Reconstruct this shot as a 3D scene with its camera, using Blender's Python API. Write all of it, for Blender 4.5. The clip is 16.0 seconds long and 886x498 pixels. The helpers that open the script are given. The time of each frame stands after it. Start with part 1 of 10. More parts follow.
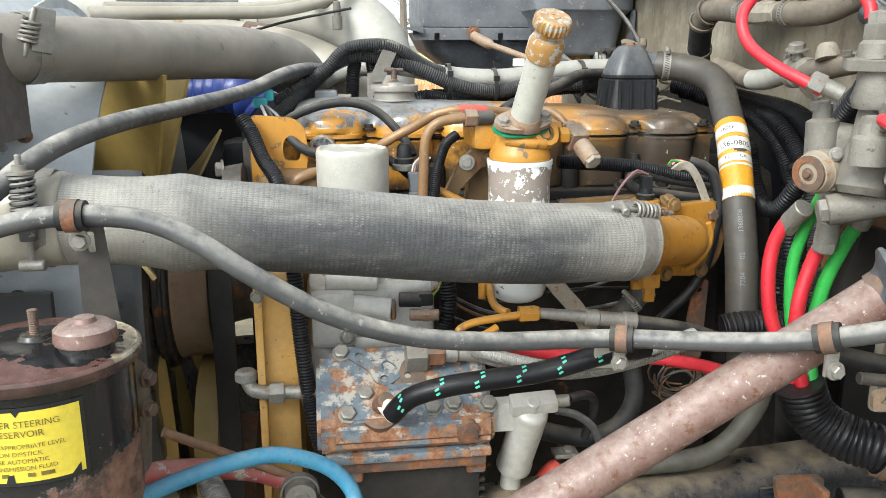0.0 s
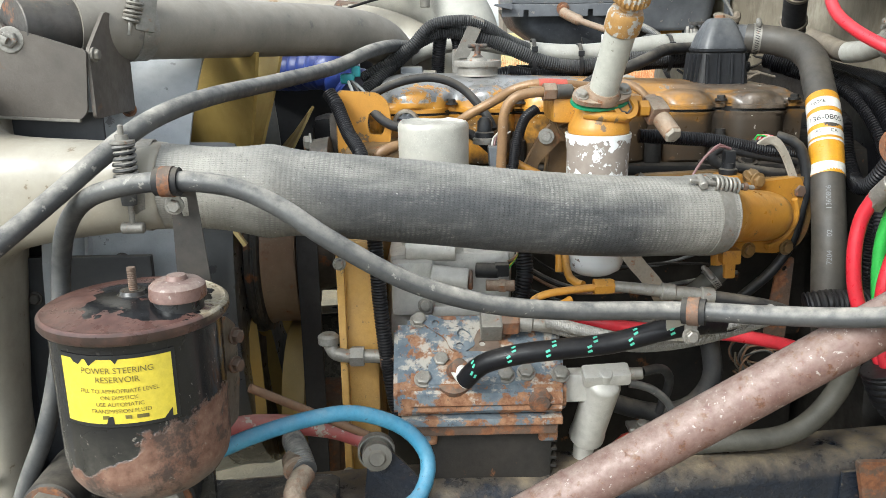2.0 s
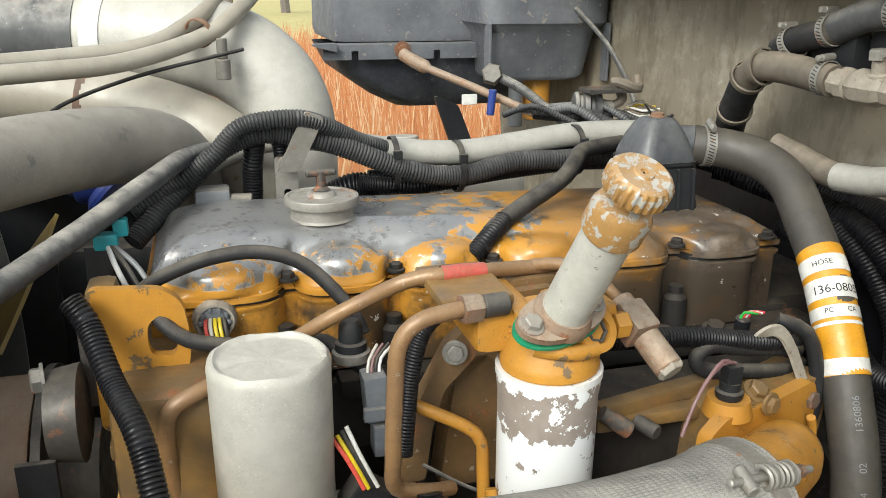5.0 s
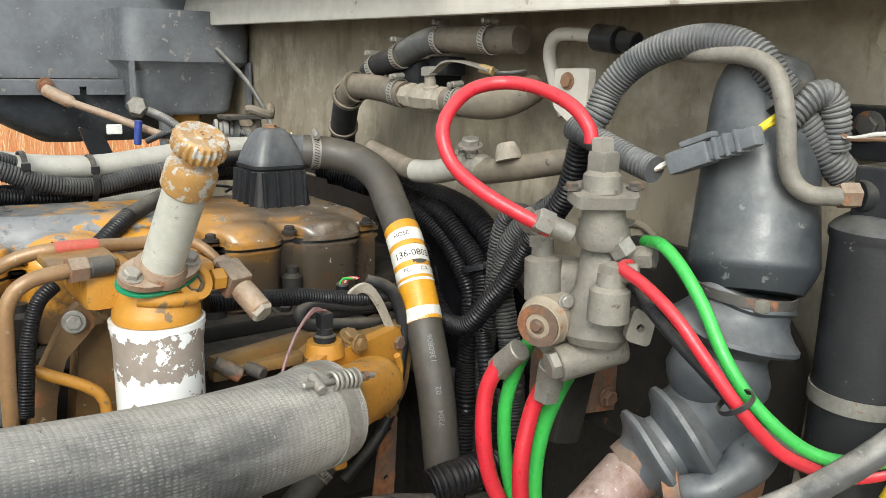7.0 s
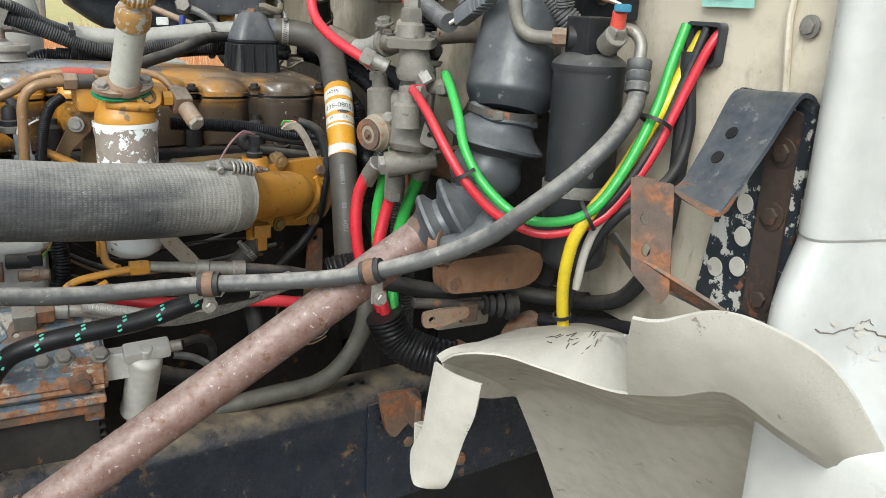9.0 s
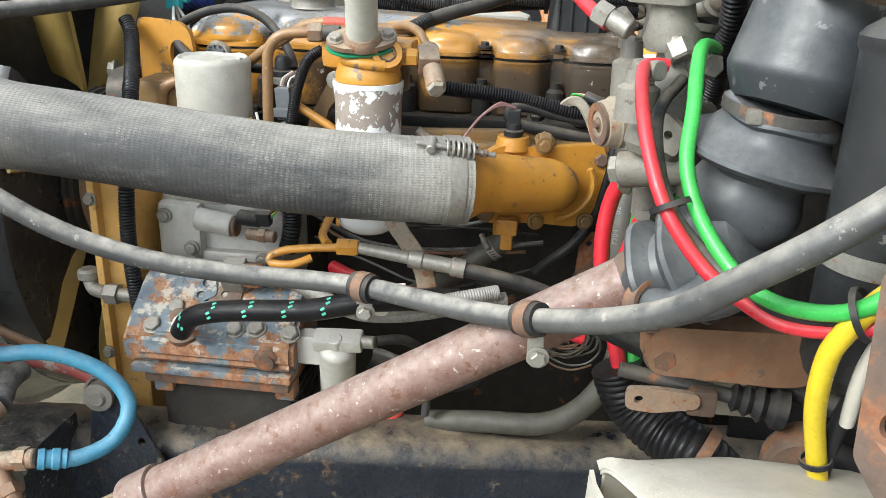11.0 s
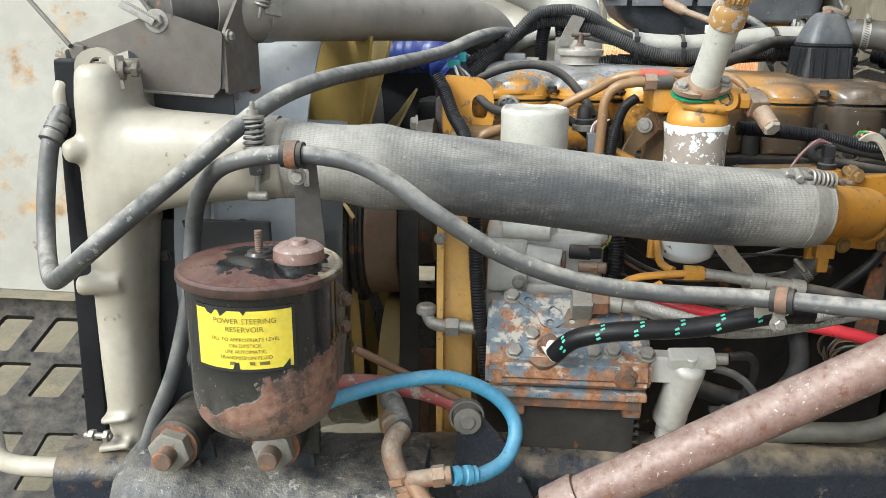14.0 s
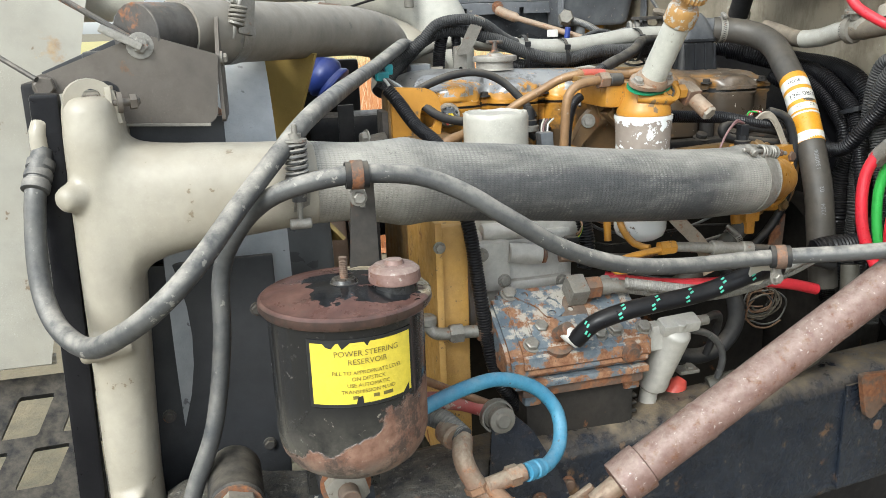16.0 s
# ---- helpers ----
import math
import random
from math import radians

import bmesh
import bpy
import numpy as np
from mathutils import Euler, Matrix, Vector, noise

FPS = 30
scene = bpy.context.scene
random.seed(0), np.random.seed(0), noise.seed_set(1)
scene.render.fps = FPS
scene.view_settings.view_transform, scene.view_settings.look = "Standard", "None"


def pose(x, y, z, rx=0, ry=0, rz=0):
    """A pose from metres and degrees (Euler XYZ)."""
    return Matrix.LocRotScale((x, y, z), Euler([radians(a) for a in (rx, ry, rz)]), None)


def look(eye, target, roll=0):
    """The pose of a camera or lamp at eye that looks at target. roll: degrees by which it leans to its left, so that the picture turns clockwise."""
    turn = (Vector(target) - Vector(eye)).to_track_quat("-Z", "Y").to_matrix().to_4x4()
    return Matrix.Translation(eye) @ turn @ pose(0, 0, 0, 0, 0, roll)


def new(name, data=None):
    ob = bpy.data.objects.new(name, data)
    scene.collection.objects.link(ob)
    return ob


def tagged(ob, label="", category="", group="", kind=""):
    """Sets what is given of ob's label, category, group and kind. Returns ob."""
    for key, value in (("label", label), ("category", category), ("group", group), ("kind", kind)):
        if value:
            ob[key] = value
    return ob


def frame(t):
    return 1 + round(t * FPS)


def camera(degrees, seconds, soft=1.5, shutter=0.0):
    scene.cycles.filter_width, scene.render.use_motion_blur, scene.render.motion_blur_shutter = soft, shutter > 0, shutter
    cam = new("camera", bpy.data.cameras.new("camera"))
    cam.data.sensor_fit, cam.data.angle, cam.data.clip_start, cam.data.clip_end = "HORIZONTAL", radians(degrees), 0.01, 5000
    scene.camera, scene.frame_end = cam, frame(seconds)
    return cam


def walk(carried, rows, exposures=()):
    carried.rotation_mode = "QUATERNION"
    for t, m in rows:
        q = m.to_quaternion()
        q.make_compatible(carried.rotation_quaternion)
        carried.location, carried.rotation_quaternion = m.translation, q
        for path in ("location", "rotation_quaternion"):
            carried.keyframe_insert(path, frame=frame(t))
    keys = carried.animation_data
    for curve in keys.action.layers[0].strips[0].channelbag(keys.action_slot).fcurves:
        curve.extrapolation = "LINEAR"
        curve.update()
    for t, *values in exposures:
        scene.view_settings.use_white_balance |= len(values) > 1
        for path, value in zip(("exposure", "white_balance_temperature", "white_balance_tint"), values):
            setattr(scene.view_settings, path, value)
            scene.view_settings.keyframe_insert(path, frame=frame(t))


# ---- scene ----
from mathutils import bvhtree

cam = camera(56.7, 16.0, soft=0.85)
METRES, EYE, TILT, LEAN, TURN = 3.6, 1.6, -14.0, 0.0, -8.0
ROWS = [
    (0.0, 0.0, 0.0, 0.0, 0.0, 0.0, -0.0),
    (0.5, -0.0006, 0.0, 0.0004, 1.66, -0.09, -0.38),
    (1.0, 0.0043, -0.0044, -0.0003, 4.05, -0.35, -0.77),
    (1.5, 0.0135, -0.0127, -0.0055, 6.28, -0.92, -1.0),
    (2.0, 0.008, -0.0073, -0.0041, 6.63, -1.35, -0.89),
    (2.5, -0.0274, 0.0155, 0.0033, 2.87, -1.35, -0.58),
    (3.0, -0.0594, 0.0467, 0.0232, -1.12, -1.65, -0.36),
    (5.5, -0.0114, 0.1542, 0.0891, -10.87, -4.77, 1.47),
    (6.0, -0.0066, 0.1566, 0.0899, -14.83, -3.9, 2.37),
    (6.5, 0.0027, 0.1424, 0.0775, -21.34, -2.1, 3.48),
    (7.0, -0.0058, 0.0894, 0.0541, -27.98, -0.72, 5.21),
    (7.5, -0.0175, 0.0371, 0.0334, -33.56, -0.57, 6.5),
    (8.0, -0.0129, -0.0019, 0.0219, -32.94, -1.37, 6.21),
    (8.5, 0.0211, -0.0433, 0.0056, -27.03, -2.33, 4.36),
    (9.0, 0.0457, -0.045, -0.0007, -18.91, -3.61, 2.13),
    (9.5, 0.0768, -0.0016, 0.0066, -9.92, -4.77, -0.13),
    (12.0, 0.1571, 0.0397, 0.0175, 23.95, -8.09, -6.63),
    (12.5, 0.1479, 0.0272, 0.0162, 25.57, -7.2, -6.91),
    (13.0, 0.1315, 0.0125, 0.0135, 25.09, -5.9, -6.84),
    (13.5, 0.0745, -0.0083, 0.004, 19.49, -3.96, -5.67),
    (14.0, 0.0064, -0.0271, -0.0065, 12.73, -2.68, -3.51),
    (14.5, -0.0237, -0.0403, -0.0175, 6.8, -1.6, -1.15),
    (15.0, -0.056, -0.0648, -0.0194, 1.73, -1.21, 1.02),
    (15.5, -0.0928, -0.0589, -0.0154, -3.08, -1.52, 2.65),
    (16.0, -0.1157, -0.0355, -0.009, -6.97, -1.66, 3.68),
]
START = pose(0, 0, EYE, TILT, LEAN, TURN)
BETWEEN = [(3.2, look((-0.198, 0.259, 1.652), (0.148, 2.156, 1.124), 0.9)), (5.3, look((0.032, 0.606, 1.776), (0.613, 2.412, 1.144), 0.8)), (9.7, look((0.324, 0.023, 1.624), (0.797, 1.853, 0.968), 2.5)), (11.8, look((0.583, 0.080, 1.621), (0.097, 1.881, 0.900), 1.1))]
walk(cam, sorted([(t, START @ pose(METRES * x, METRES * y, METRES * z, 90 + pitch, roll, yaw)) for t, x, y, z, yaw, pitch, roll in ROWS] + BETWEEN, key=lambda row: row[0]),
     [(0.0, 1.41, 6150, 4), (2.5, 1.33, 6100, 4), (3.0, 1.46, 6100, 4), (5.5, 1.03, 6450, 4), (6.5, 1.06, 6450, 4), (7.0, 1.2, 6400, 4), (7.5, 1.23, 6200, 4), (8.0, 1.05, 6100, 4), (8.5, 0.9, 6100, 4), (9.5, 1.1, 6150, 4), (12.0, 1.55, 6150, 4), (13.5, 1.4, 6100, 4), (16.0, 1.27, 6150, 4)])

# ---- light: bright overcast sky, soft sun behind the clouds ----
world = bpy.data.worlds.new("overcast_sky")
scene.world = world
world.use_nodes = True
wn, wl = world.node_tree.nodes, world.node_tree.links
wn.clear()
sky = wn.new("ShaderNodeTexSky")
sky.sky_type, sky.sun_disc = "NISHITA", False
sky.sun_elevation, sky.sun_rotation = radians(46), radians(230)
sky.air_density, sky.dust_density, sky.ozone_density = 1.0, 1.5, 1.0
soft_sky = wn.new("ShaderNodeHueSaturation")
soft_sky.inputs["Saturation"].default_value = 0.25
bg = wn.new("ShaderNodeBackground")
bg.inputs["Strength"].default_value = 0.15
wout = wn.new("ShaderNodeOutputWorld")
wl.new(sky.outputs[0], soft_sky.inputs["Color"])
wl.new(soft_sky.outputs[0], bg.inputs["Color"])
wl.new(bg.outputs[0], wout.inputs["Surface"])
sun = new("sun", bpy.data.lights.new("sun", "SUN"))
sun.data.energy, sun.data.angle, sun.data.color = 1.5, radians(25), (1.0, 0.96, 0.9)
sun.matrix_world = look((-2.8, -2.0, 4.3), (0, 1.2, 1.2))


# ---- material helpers ----
def shader(name):
    m = bpy.data.materials.new(name)
    m.use_nodes = True
    nt = m.node_tree
    nt.nodes.clear()
    out = nt.nodes.new("ShaderNodeOutputMaterial")
    b = nt.nodes.new("ShaderNodeBsdfPrincipled")
    nt.links.new(b.outputs[0], out.inputs[0])
    return m, nt, b


def rgb(c):
    return (c[0], c[1], c[2], 1)


def coords(nt, space="Object"):
    return nt.nodes.new("ShaderNodeTexCoord").outputs[space]


def noise_tex(nt, vec, scale, detail=4, rough=0.6):
    n = nt.nodes.new("ShaderNodeTexNoise")
    n.inputs["Scale"].default_value, n.inputs["Detail"].default_value, n.inputs["Roughness"].default_value = scale, detail, rough
    nt.links.new(vec, n.inputs["Vector"])
    return n.outputs["Fac"]


def ramp(nt, fac, lo, hi, a=0.0, b=1.0):
    n = nt.nodes.new("ShaderNodeMapRange")
    n.inputs["From Min"].default_value, n.inputs["From Max"].default_value = lo, hi
    n.inputs["To Min"].default_value, n.inputs["To Max"].default_value = a, b
    nt.links.new(fac, n.inputs["Value"])
    return n.outputs[0]


def math_node(nt, op, a, b):
    n = nt.nodes.new("ShaderNodeMath")
    n.operation = op
    for i, v in enumerate((a, b)):
        if isinstance(v, (int, float)):
            n.inputs[i].default_value = v
        else:
            nt.links.new(v, n.inputs[i])
    return n.outputs[0]


def mixc(nt, fac, a, b):
    n = nt.nodes.new("ShaderNodeMix")
    n.data_type = "RGBA"
    if isinstance(fac, (int, float)):
        n.inputs[0].default_value = fac
    else:
        nt.links.new(fac, n.inputs[0])
    for i, v in ((6, a), (7, b)):
        if isinstance(v, (tuple, list)):
            n.inputs[i].default_value = rgb(v)
        else:
            nt.links.new(v, n.inputs[i])
    return n.outputs[2]


def bump(nt, b, height, dist=0.001, strength=0.6):
    n = nt.nodes.new("ShaderNodeBump")
    n.inputs["Distance"].default_value, n.inputs["Strength"].default_value = dist, strength
    nt.links.new(height, n.inputs["Height"])
    nt.links.new(n.outputs[0], b.inputs["Normal"])


def upward(nt):
    g = nt.nodes.new("ShaderNodeNewGeometry")
    s = nt.nodes.new("ShaderNodeSeparateXYZ")
    nt.links.new(g.outputs["Normal"], s.inputs[0])
    return s.outputs[2]


def axis(nt, i):
    s = nt.nodes.new("ShaderNodeSeparateXYZ")
    nt.links.new(coords(nt), s.inputs[0])
    return s.outputs[i]


DUST = (0.33, 0.28, 0.21)


def worn(name, base, base2=None, rough=0.55, metal=0.0, scale=12.0, dust=0.35, dust_col=DUST, rust=0.0, rust_col=(0.17, 0.065, 0.028),
         chip=0.0, chip_col=(0.3, 0.3, 0.3), bump_d=0.0008, fine=180.0, coat=0.0, speck=0.5, spec=0.5):
    """A used surface: two tones, fine grain, chips, rust patches and road dust that settles on upward sides."""
    m, nt, b = shader(name)
    v = coords(nt)
    big, mid, small = noise_tex(nt, v, scale), noise_tex(nt, v, scale * 5, 5), noise_tex(nt, v, fine, 3, 0.7)
    base2 = base2 or tuple(c * 0.72 for c in base)
    col = mixc(nt, ramp(nt, big, 0.35, 0.65), base, base2)
    col = mixc(nt, ramp(nt, mid, 0.4, 0.7, 0, 0.35), col, tuple(c * 0.6 for c in base))
    r = ramp(nt, mid, 0.3, 0.7, max(0.05, rough - 0.12), min(1, rough + 0.15))
    met = None
    if chip > 0:
        f = ramp(nt, noise_tex(nt, v, scale * 4, 6, 0.65), 0.66 - chip * 0.3, 0.68 - chip * 0.3)
        col = mixc(nt, f, col, chip_col)
    if rust > 0:
        f = ramp(nt, noise_tex(nt, v, scale * 1.7, 7, 0.68), 0.66 - rust * 0.32, 0.74 - rust * 0.32)
        tone = mixc(nt, ramp(nt, noise_tex(nt, v, scale * 9, 4), 0.35, 0.65), rust_col, (rust_col[0] * 1.8, rust_col[1] * 1.9, rust_col[2] * 1.7))
        col = mixc(nt, f, col, tone)
        r = math_node(nt, "MAXIMUM", r, math_node(nt, "MULTIPLY", f, 0.85))
        if metal:
            met = math_node(nt, "MULTIPLY", math_node(nt, "SUBTRACT", 1.0, f), metal)
    if dust > 0:
        up = ramp(nt, upward(nt), 0.08, 0.9, 0.035, 1.0)
        d = math_node(nt, "MULTIPLY", math_node(nt, "MULTIPLY", up, ramp(nt, noise_tex(nt, v, scale * 2.3, 6, 0.65), 0.3, 0.7)), dust)
        col = mixc(nt, d, col, dust_col)
        r = math_node(nt, "MAXIMUM", r, math_node(nt, "MULTIPLY", d, 0.95))
        if metal and met is None:
            met = math_node(nt, "MULTIPLY", math_node(nt, "SUBTRACT", 1.0, d), metal)
    if speck > 0:
        grit = noise_tex(nt, v, 420, 2, 0.75)
        where = ramp(nt, noise_tex(nt, v, scale * 1.3, 6, 0.7), 0.45, 0.68, 0.12, 0.9)
        col = mixc(nt, math_node(nt, "MULTIPLY", ramp(nt, grit, 0.6, 0.7, 0, speck), where), col, tuple(min(0.75, 1.6 * c + 0.03) for c in base))
        col = mixc(nt, math_node(nt, "MULTIPLY", ramp(nt, grit, 0.4, 0.3, 0, speck), where), col, tuple(c * 0.3 for c in base))
    nt.links.new(col, b.inputs["Base Color"])
    nt.links.new(r, b.inputs["Roughness"])
    if met is not None:
        nt.links.new(met, b.inputs["Metallic"])
    else:
        b.inputs["Metallic"].default_value = metal
    b.inputs["Specular IOR Level"].default_value = spec
    b.inputs["Coat Weight"].default_value = coat
    bump(nt, b, math_node(nt, "ADD", math_node(nt, "MULTIPLY", small, 0.5), mid), bump_d)
    return m


M = {
    "rubber": worn("dusty_black_rubber", (0.016, 0.016, 0.018), (0.03, 0.03, 0.031), 0.55, dust=0.42, scale=9, spec=0.22),
    "rubber_grey": worn("grey_dusted_rubber", (0.036, 0.038, 0.042), (0.075, 0.075, 0.074), 0.5, dust=1.05, scale=14, dust_col=(0.41, 0.375, 0.32), chip=0.05, chip_col=(0.2, 0.19, 0.17)),
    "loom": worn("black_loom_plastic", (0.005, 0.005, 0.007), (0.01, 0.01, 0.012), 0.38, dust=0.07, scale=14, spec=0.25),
    "plastic": worn("black_plastic", (0.012, 0.013, 0.015), (0.022, 0.023, 0.026), 0.42, dust=0.4, scale=14, spec=0.22),
    "plastic_grey": worn("grey_plastic", (0.13, 0.14, 0.15), (0.18, 0.185, 0.19), 0.5, dust=0.5, scale=7),
    "cream": worn("cream_paint_dusty", (0.395, 0.36, 0.295), (0.3, 0.267, 0.21), 0.4, dust=0.45, scale=7, dust_col=(0.3, 0.25, 0.18), chip=0.03, chip_col=(0.2, 0.16, 0.11), speck=0.2, rust=0.05, rust_col=(0.2, 0.13, 0.07)),
    "white": worn("white_cab_paint", (0.49, 0.485, 0.46), (0.45, 0.445, 0.415), 0.35, dust=0.3, scale=4, coat=0.2, speck=0.12),
    "fender": worn("off_white_liner", (0.535, 0.505, 0.445), (0.475, 0.445, 0.39), 0.42, dust=0.4, scale=6, dust_col=(0.4, 0.34, 0.25), chip=0.04, chip_col=(0.27, 0.23, 0.18)),
    "yellow": worn("engine_yellow_paint", (0.52, 0.245, 0.03), (0.42, 0.19, 0.028), 0.38, dust=0.35, scale=9, dust_col=(0.2, 0.14, 0.075), chip=0.16, chip_col=(0.16, 0.105, 0.055), rust=0.2, rust_col=(0.12, 0.06, 0.025)),
    "yellow_dusty": worn("dusty_engine_yellow", (0.6, 0.34, 0.085), (0.52, 0.31, 0.11), 0.5, dust=0.4, scale=14, dust_col=(0.42, 0.34, 0.22), chip=0.1, chip_col=(0.2, 0.13, 0.06), rust=0.12),
    "yellow_greasy": worn("greasy_engine_yellow", (0.27, 0.15, 0.04), (0.11, 0.08, 0.05), 0.5, dust=0.45, scale=11, dust_col=(0.16, 0.11, 0.06), rust=0.25),
    "engine_dark": worn("greasy_casting_and_shade_fill", (0.016, 0.015, 0.014), (0.035, 0.03, 0.026), 0.6, dust=0.4, scale=9, dust_col=(0.13, 0.105, 0.075), rust=0.12, spec=0.3),
    "alu": worn("dusty_cast_alloy", (0.215, 0.2, 0.17), (0.15, 0.138, 0.118), 0.6, metal=0.15, dust=0.65, scale=22, dust_col=(0.3, 0.255, 0.195), chip=0.08, chip_col=(0.11, 0.09, 0.07), bump_d=0.0016),
    "zinc": worn("dull_zinc", (0.31, 0.295, 0.265), (0.24, 0.225, 0.2), 0.5, metal=0.5, dust=0.45, scale=40, rust=0.15),
    "steel": worn("dark_steel", (0.06, 0.058, 0.056), (0.1, 0.088, 0.078), 0.55, metal=0.4, dust=0.45, scale=12, rust=0.3),
    "rusty": worn("rusty_steel", (0.1, 0.07, 0.055), (0.15, 0.09, 0.06), 0.75, metal=0.15, dust=0.35, scale=14, rust=0.55, rust_col=(0.14, 0.055, 0.026)),
    "shaft": worn("red_brown_painted_shaft", (0.15, 0.08, 0.065), (0.22, 0.14, 0.12), 0.5, metal=0.1, dust=0.7, scale=34, dust_col=(0.36, 0.295, 0.25), rust=0.36, rust_col=(0.1, 0.045, 0.028), chip=0.1, chip_col=(0.4, 0.35, 0.31)),
    "rail": worn("black_frame_paint", (0.009, 0.014, 0.025), (0.016, 0.022, 0.034), 0.24, dust=1.2, scale=11, dust_col=(0.21, 0.165, 0.11), chip=0.06, chip_col=(0.1, 0.085, 0.07), rust=0.17, rust_col=(0.1, 0.055, 0.03), spec=0.4, bump_d=0.003),
    "enamel": worn("black_enamel", (0.012, 0.012, 0.013), (0.02, 0.02, 0.02), 0.25, dust=0.4, scale=9, dust_col=(0.2, 0.17, 0.13)),
    "copper": worn("brown_fuel_pipe", (0.27, 0.145, 0.08), (0.2, 0.11, 0.065), 0.5, metal=0.25, dust=0.5, scale=25, rust=0.25),
    "brass": worn("dust_caked_brass", (0.2, 0.14, 0.095), (0.22, 0.125, 0.085), 0.6, metal=0.2, dust=1.2, scale=40, dust_col=(0.33, 0.275, 0.205), rust=0.35, bump_d=0.002),
    "filter_white": worn("white_filter_paint", (0.78, 0.78, 0.75), (0.72, 0.72, 0.69), 0.28, dust=0.1, scale=8),
    "filter_grey": worn("grey_beige_filter_paint", (0.47, 0.45, 0.395), (0.415, 0.395, 0.345), 0.45, dust=0.35, scale=10),
    "pump_grey": worn("grey_painted_tube", (0.36, 0.345, 0.305), (0.31, 0.3, 0.265), 0.4, dust=0.25, scale=14),
    "red": worn("red_air_line", (0.55, 0.02, 0.035), (0.45, 0.018, 0.03), 0.35, dust=0.15, scale=20),
    "green": worn("green_air_line", (0.05, 0.42, 0.07), (0.04, 0.34, 0.06), 0.35, dust=0.12, scale=20),
    "lime": worn("yellow_air_line", (0.66, 0.5, 0.02), (0.58, 0.42, 0.02), 0.35, dust=0.12, scale=20),
    "blue": worn("blue_hose", (0.04, 0.2, 0.33), (0.07, 0.25, 0.37), 0.5, dust=0.5, scale=25, dust_col=(0.25, 0.31, 0.34), chip=0.06, chip_col=(0.05, 0.09, 0.12)),
    "old_red": worn("faded_red_hose", (0.36, 0.07, 0.065), (0.42, 0.15, 0.13), 0.55, dust=0.5, scale=12, chip=0.28, chip_col=(0.42, 0.36, 0.3)),
    "fan": worn("yellow_tan_fan", (0.46, 0.32, 0.09), (0.37, 0.26, 0.08), 0.45, dust=0.35, scale=5),
    "radiator": worn("dark_radiator_steel", (0.022, 0.024, 0.028), (0.035, 0.036, 0.04), 0.5, dust=0.45, scale=6),
    "shroud": worn("blue_grey_shroud", (0.34, 0.36, 0.375), (0.44, 0.45, 0.455), 0.45, dust=0.5, scale=7, dust_col=(0.5, 0.48, 0.44), chip=0.03, chip_col=(0.16, 0.16, 0.165)),
    "seal_green": worn("green_gasket", (0.02, 0.28, 0.13), None, 0.5, dust=0.1, scale=20),
    "teal": worn("teal_plug", (0.02, 0.3, 0.33), None, 0.4, dust=0.1, scale=20),
    "blue_duct": worn("blue_silicone_hose", (0.02, 0.045, 0.22), (0.03, 0.055, 0.25), 0.4, dust=0.3, scale=9),
    "orange_tape": worn("orange_tape", (0.72, 0.33, 0.02), None, 0.35, dust=0.1, scale=30),
    "white_tape": worn("white_label_tape", (0.75, 0.73, 0.68), None, 0.4, dust=0.15, scale=30),
    "label": worn("yellow_label", (0.7, 0.55, 0.05), (0.62, 0.49, 0.06), 0.4, dust=0.1, scale=30, speck=0.1),
    "ink": worn("black_ink", (0.015, 0.015, 0.015), None, 0.5, dust=0.0),
    "mint": worn("mint_sticker", (0.3, 0.55, 0.47), (0.27, 0.5, 0.43), 0.35, dust=0.15, scale=15),
    "pink_cap": worn("red_orange_plug", (0.75, 0.1, 0.07), None, 0.35, dust=0.05, scale=20),
    "dash": worn("mint_dashes", (0.12, 0.6, 0.42), None, 0.5, dust=0.05, scale=20),
    "boot": worn("dark_rubber_boot", (0.02, 0.024, 0.03), (0.045, 0.05, 0.056), 0.4, dust=0.9, scale=8, dust_col=(0.31, 0.305, 0.29), chip=0.06, chip_col=(0.12, 0.12, 0.12)),
    "boot_grey": worn("grey_rubber_bellows", (0.042, 0.047, 0.054), (0.075, 0.08, 0.086), 0.45, dust=0.65, scale=11, dust_col=(0.25, 0.245, 0.235), chip=0.05, chip_col=(0.02, 0.022, 0.025)),
    "drier": worn("chalky_black_canister_paint", (0.012, 0.013, 0.015), (0.02, 0.021, 0.023), 0.4, dust=0.5, scale=12, dust_col=(0.24, 0.23, 0.21), chip=0.05, chip_col=(0.13, 0.125, 0.12)),
    "blue_steel": worn("blue_black_worn_steel", (0.035, 0.045, 0.06), (0.075, 0.083, 0.095), 0.4, metal=0.2, dust=0.45, scale=17, dust_col=(0.24, 0.22, 0.19), rust=0.13, chip=0.12, chip_col=(0.15, 0.15, 0.155)),
    "tan_hose": worn("brown_dusted_heater_hose", (0.095, 0.08, 0.062), (0.15, 0.123, 0.092), 0.7, dust=0.75, scale=14, dust_col=(0.29, 0.235, 0.17), chip=0.06, chip_col=(0.04, 0.035, 0.03)),
    "grimy_frame": worn("dust_caked_frame_casting", (0.012, 0.016, 0.024), (0.026, 0.03, 0.038), 0.42, dust=0.7, scale=17, dust_col=(0.26, 0.23, 0.18), chip=0.16, chip_col=(0.26, 0.25, 0.225), rust=0.1, bump_d=0.005),
    "loom_grey": worn("grey_dusted_loom", (0.06, 0.062, 0.066), (0.1, 0.1, 0.102), 0.5, dust=0.7, scale=14, dust_col=(0.33, 0.315, 0.285)),
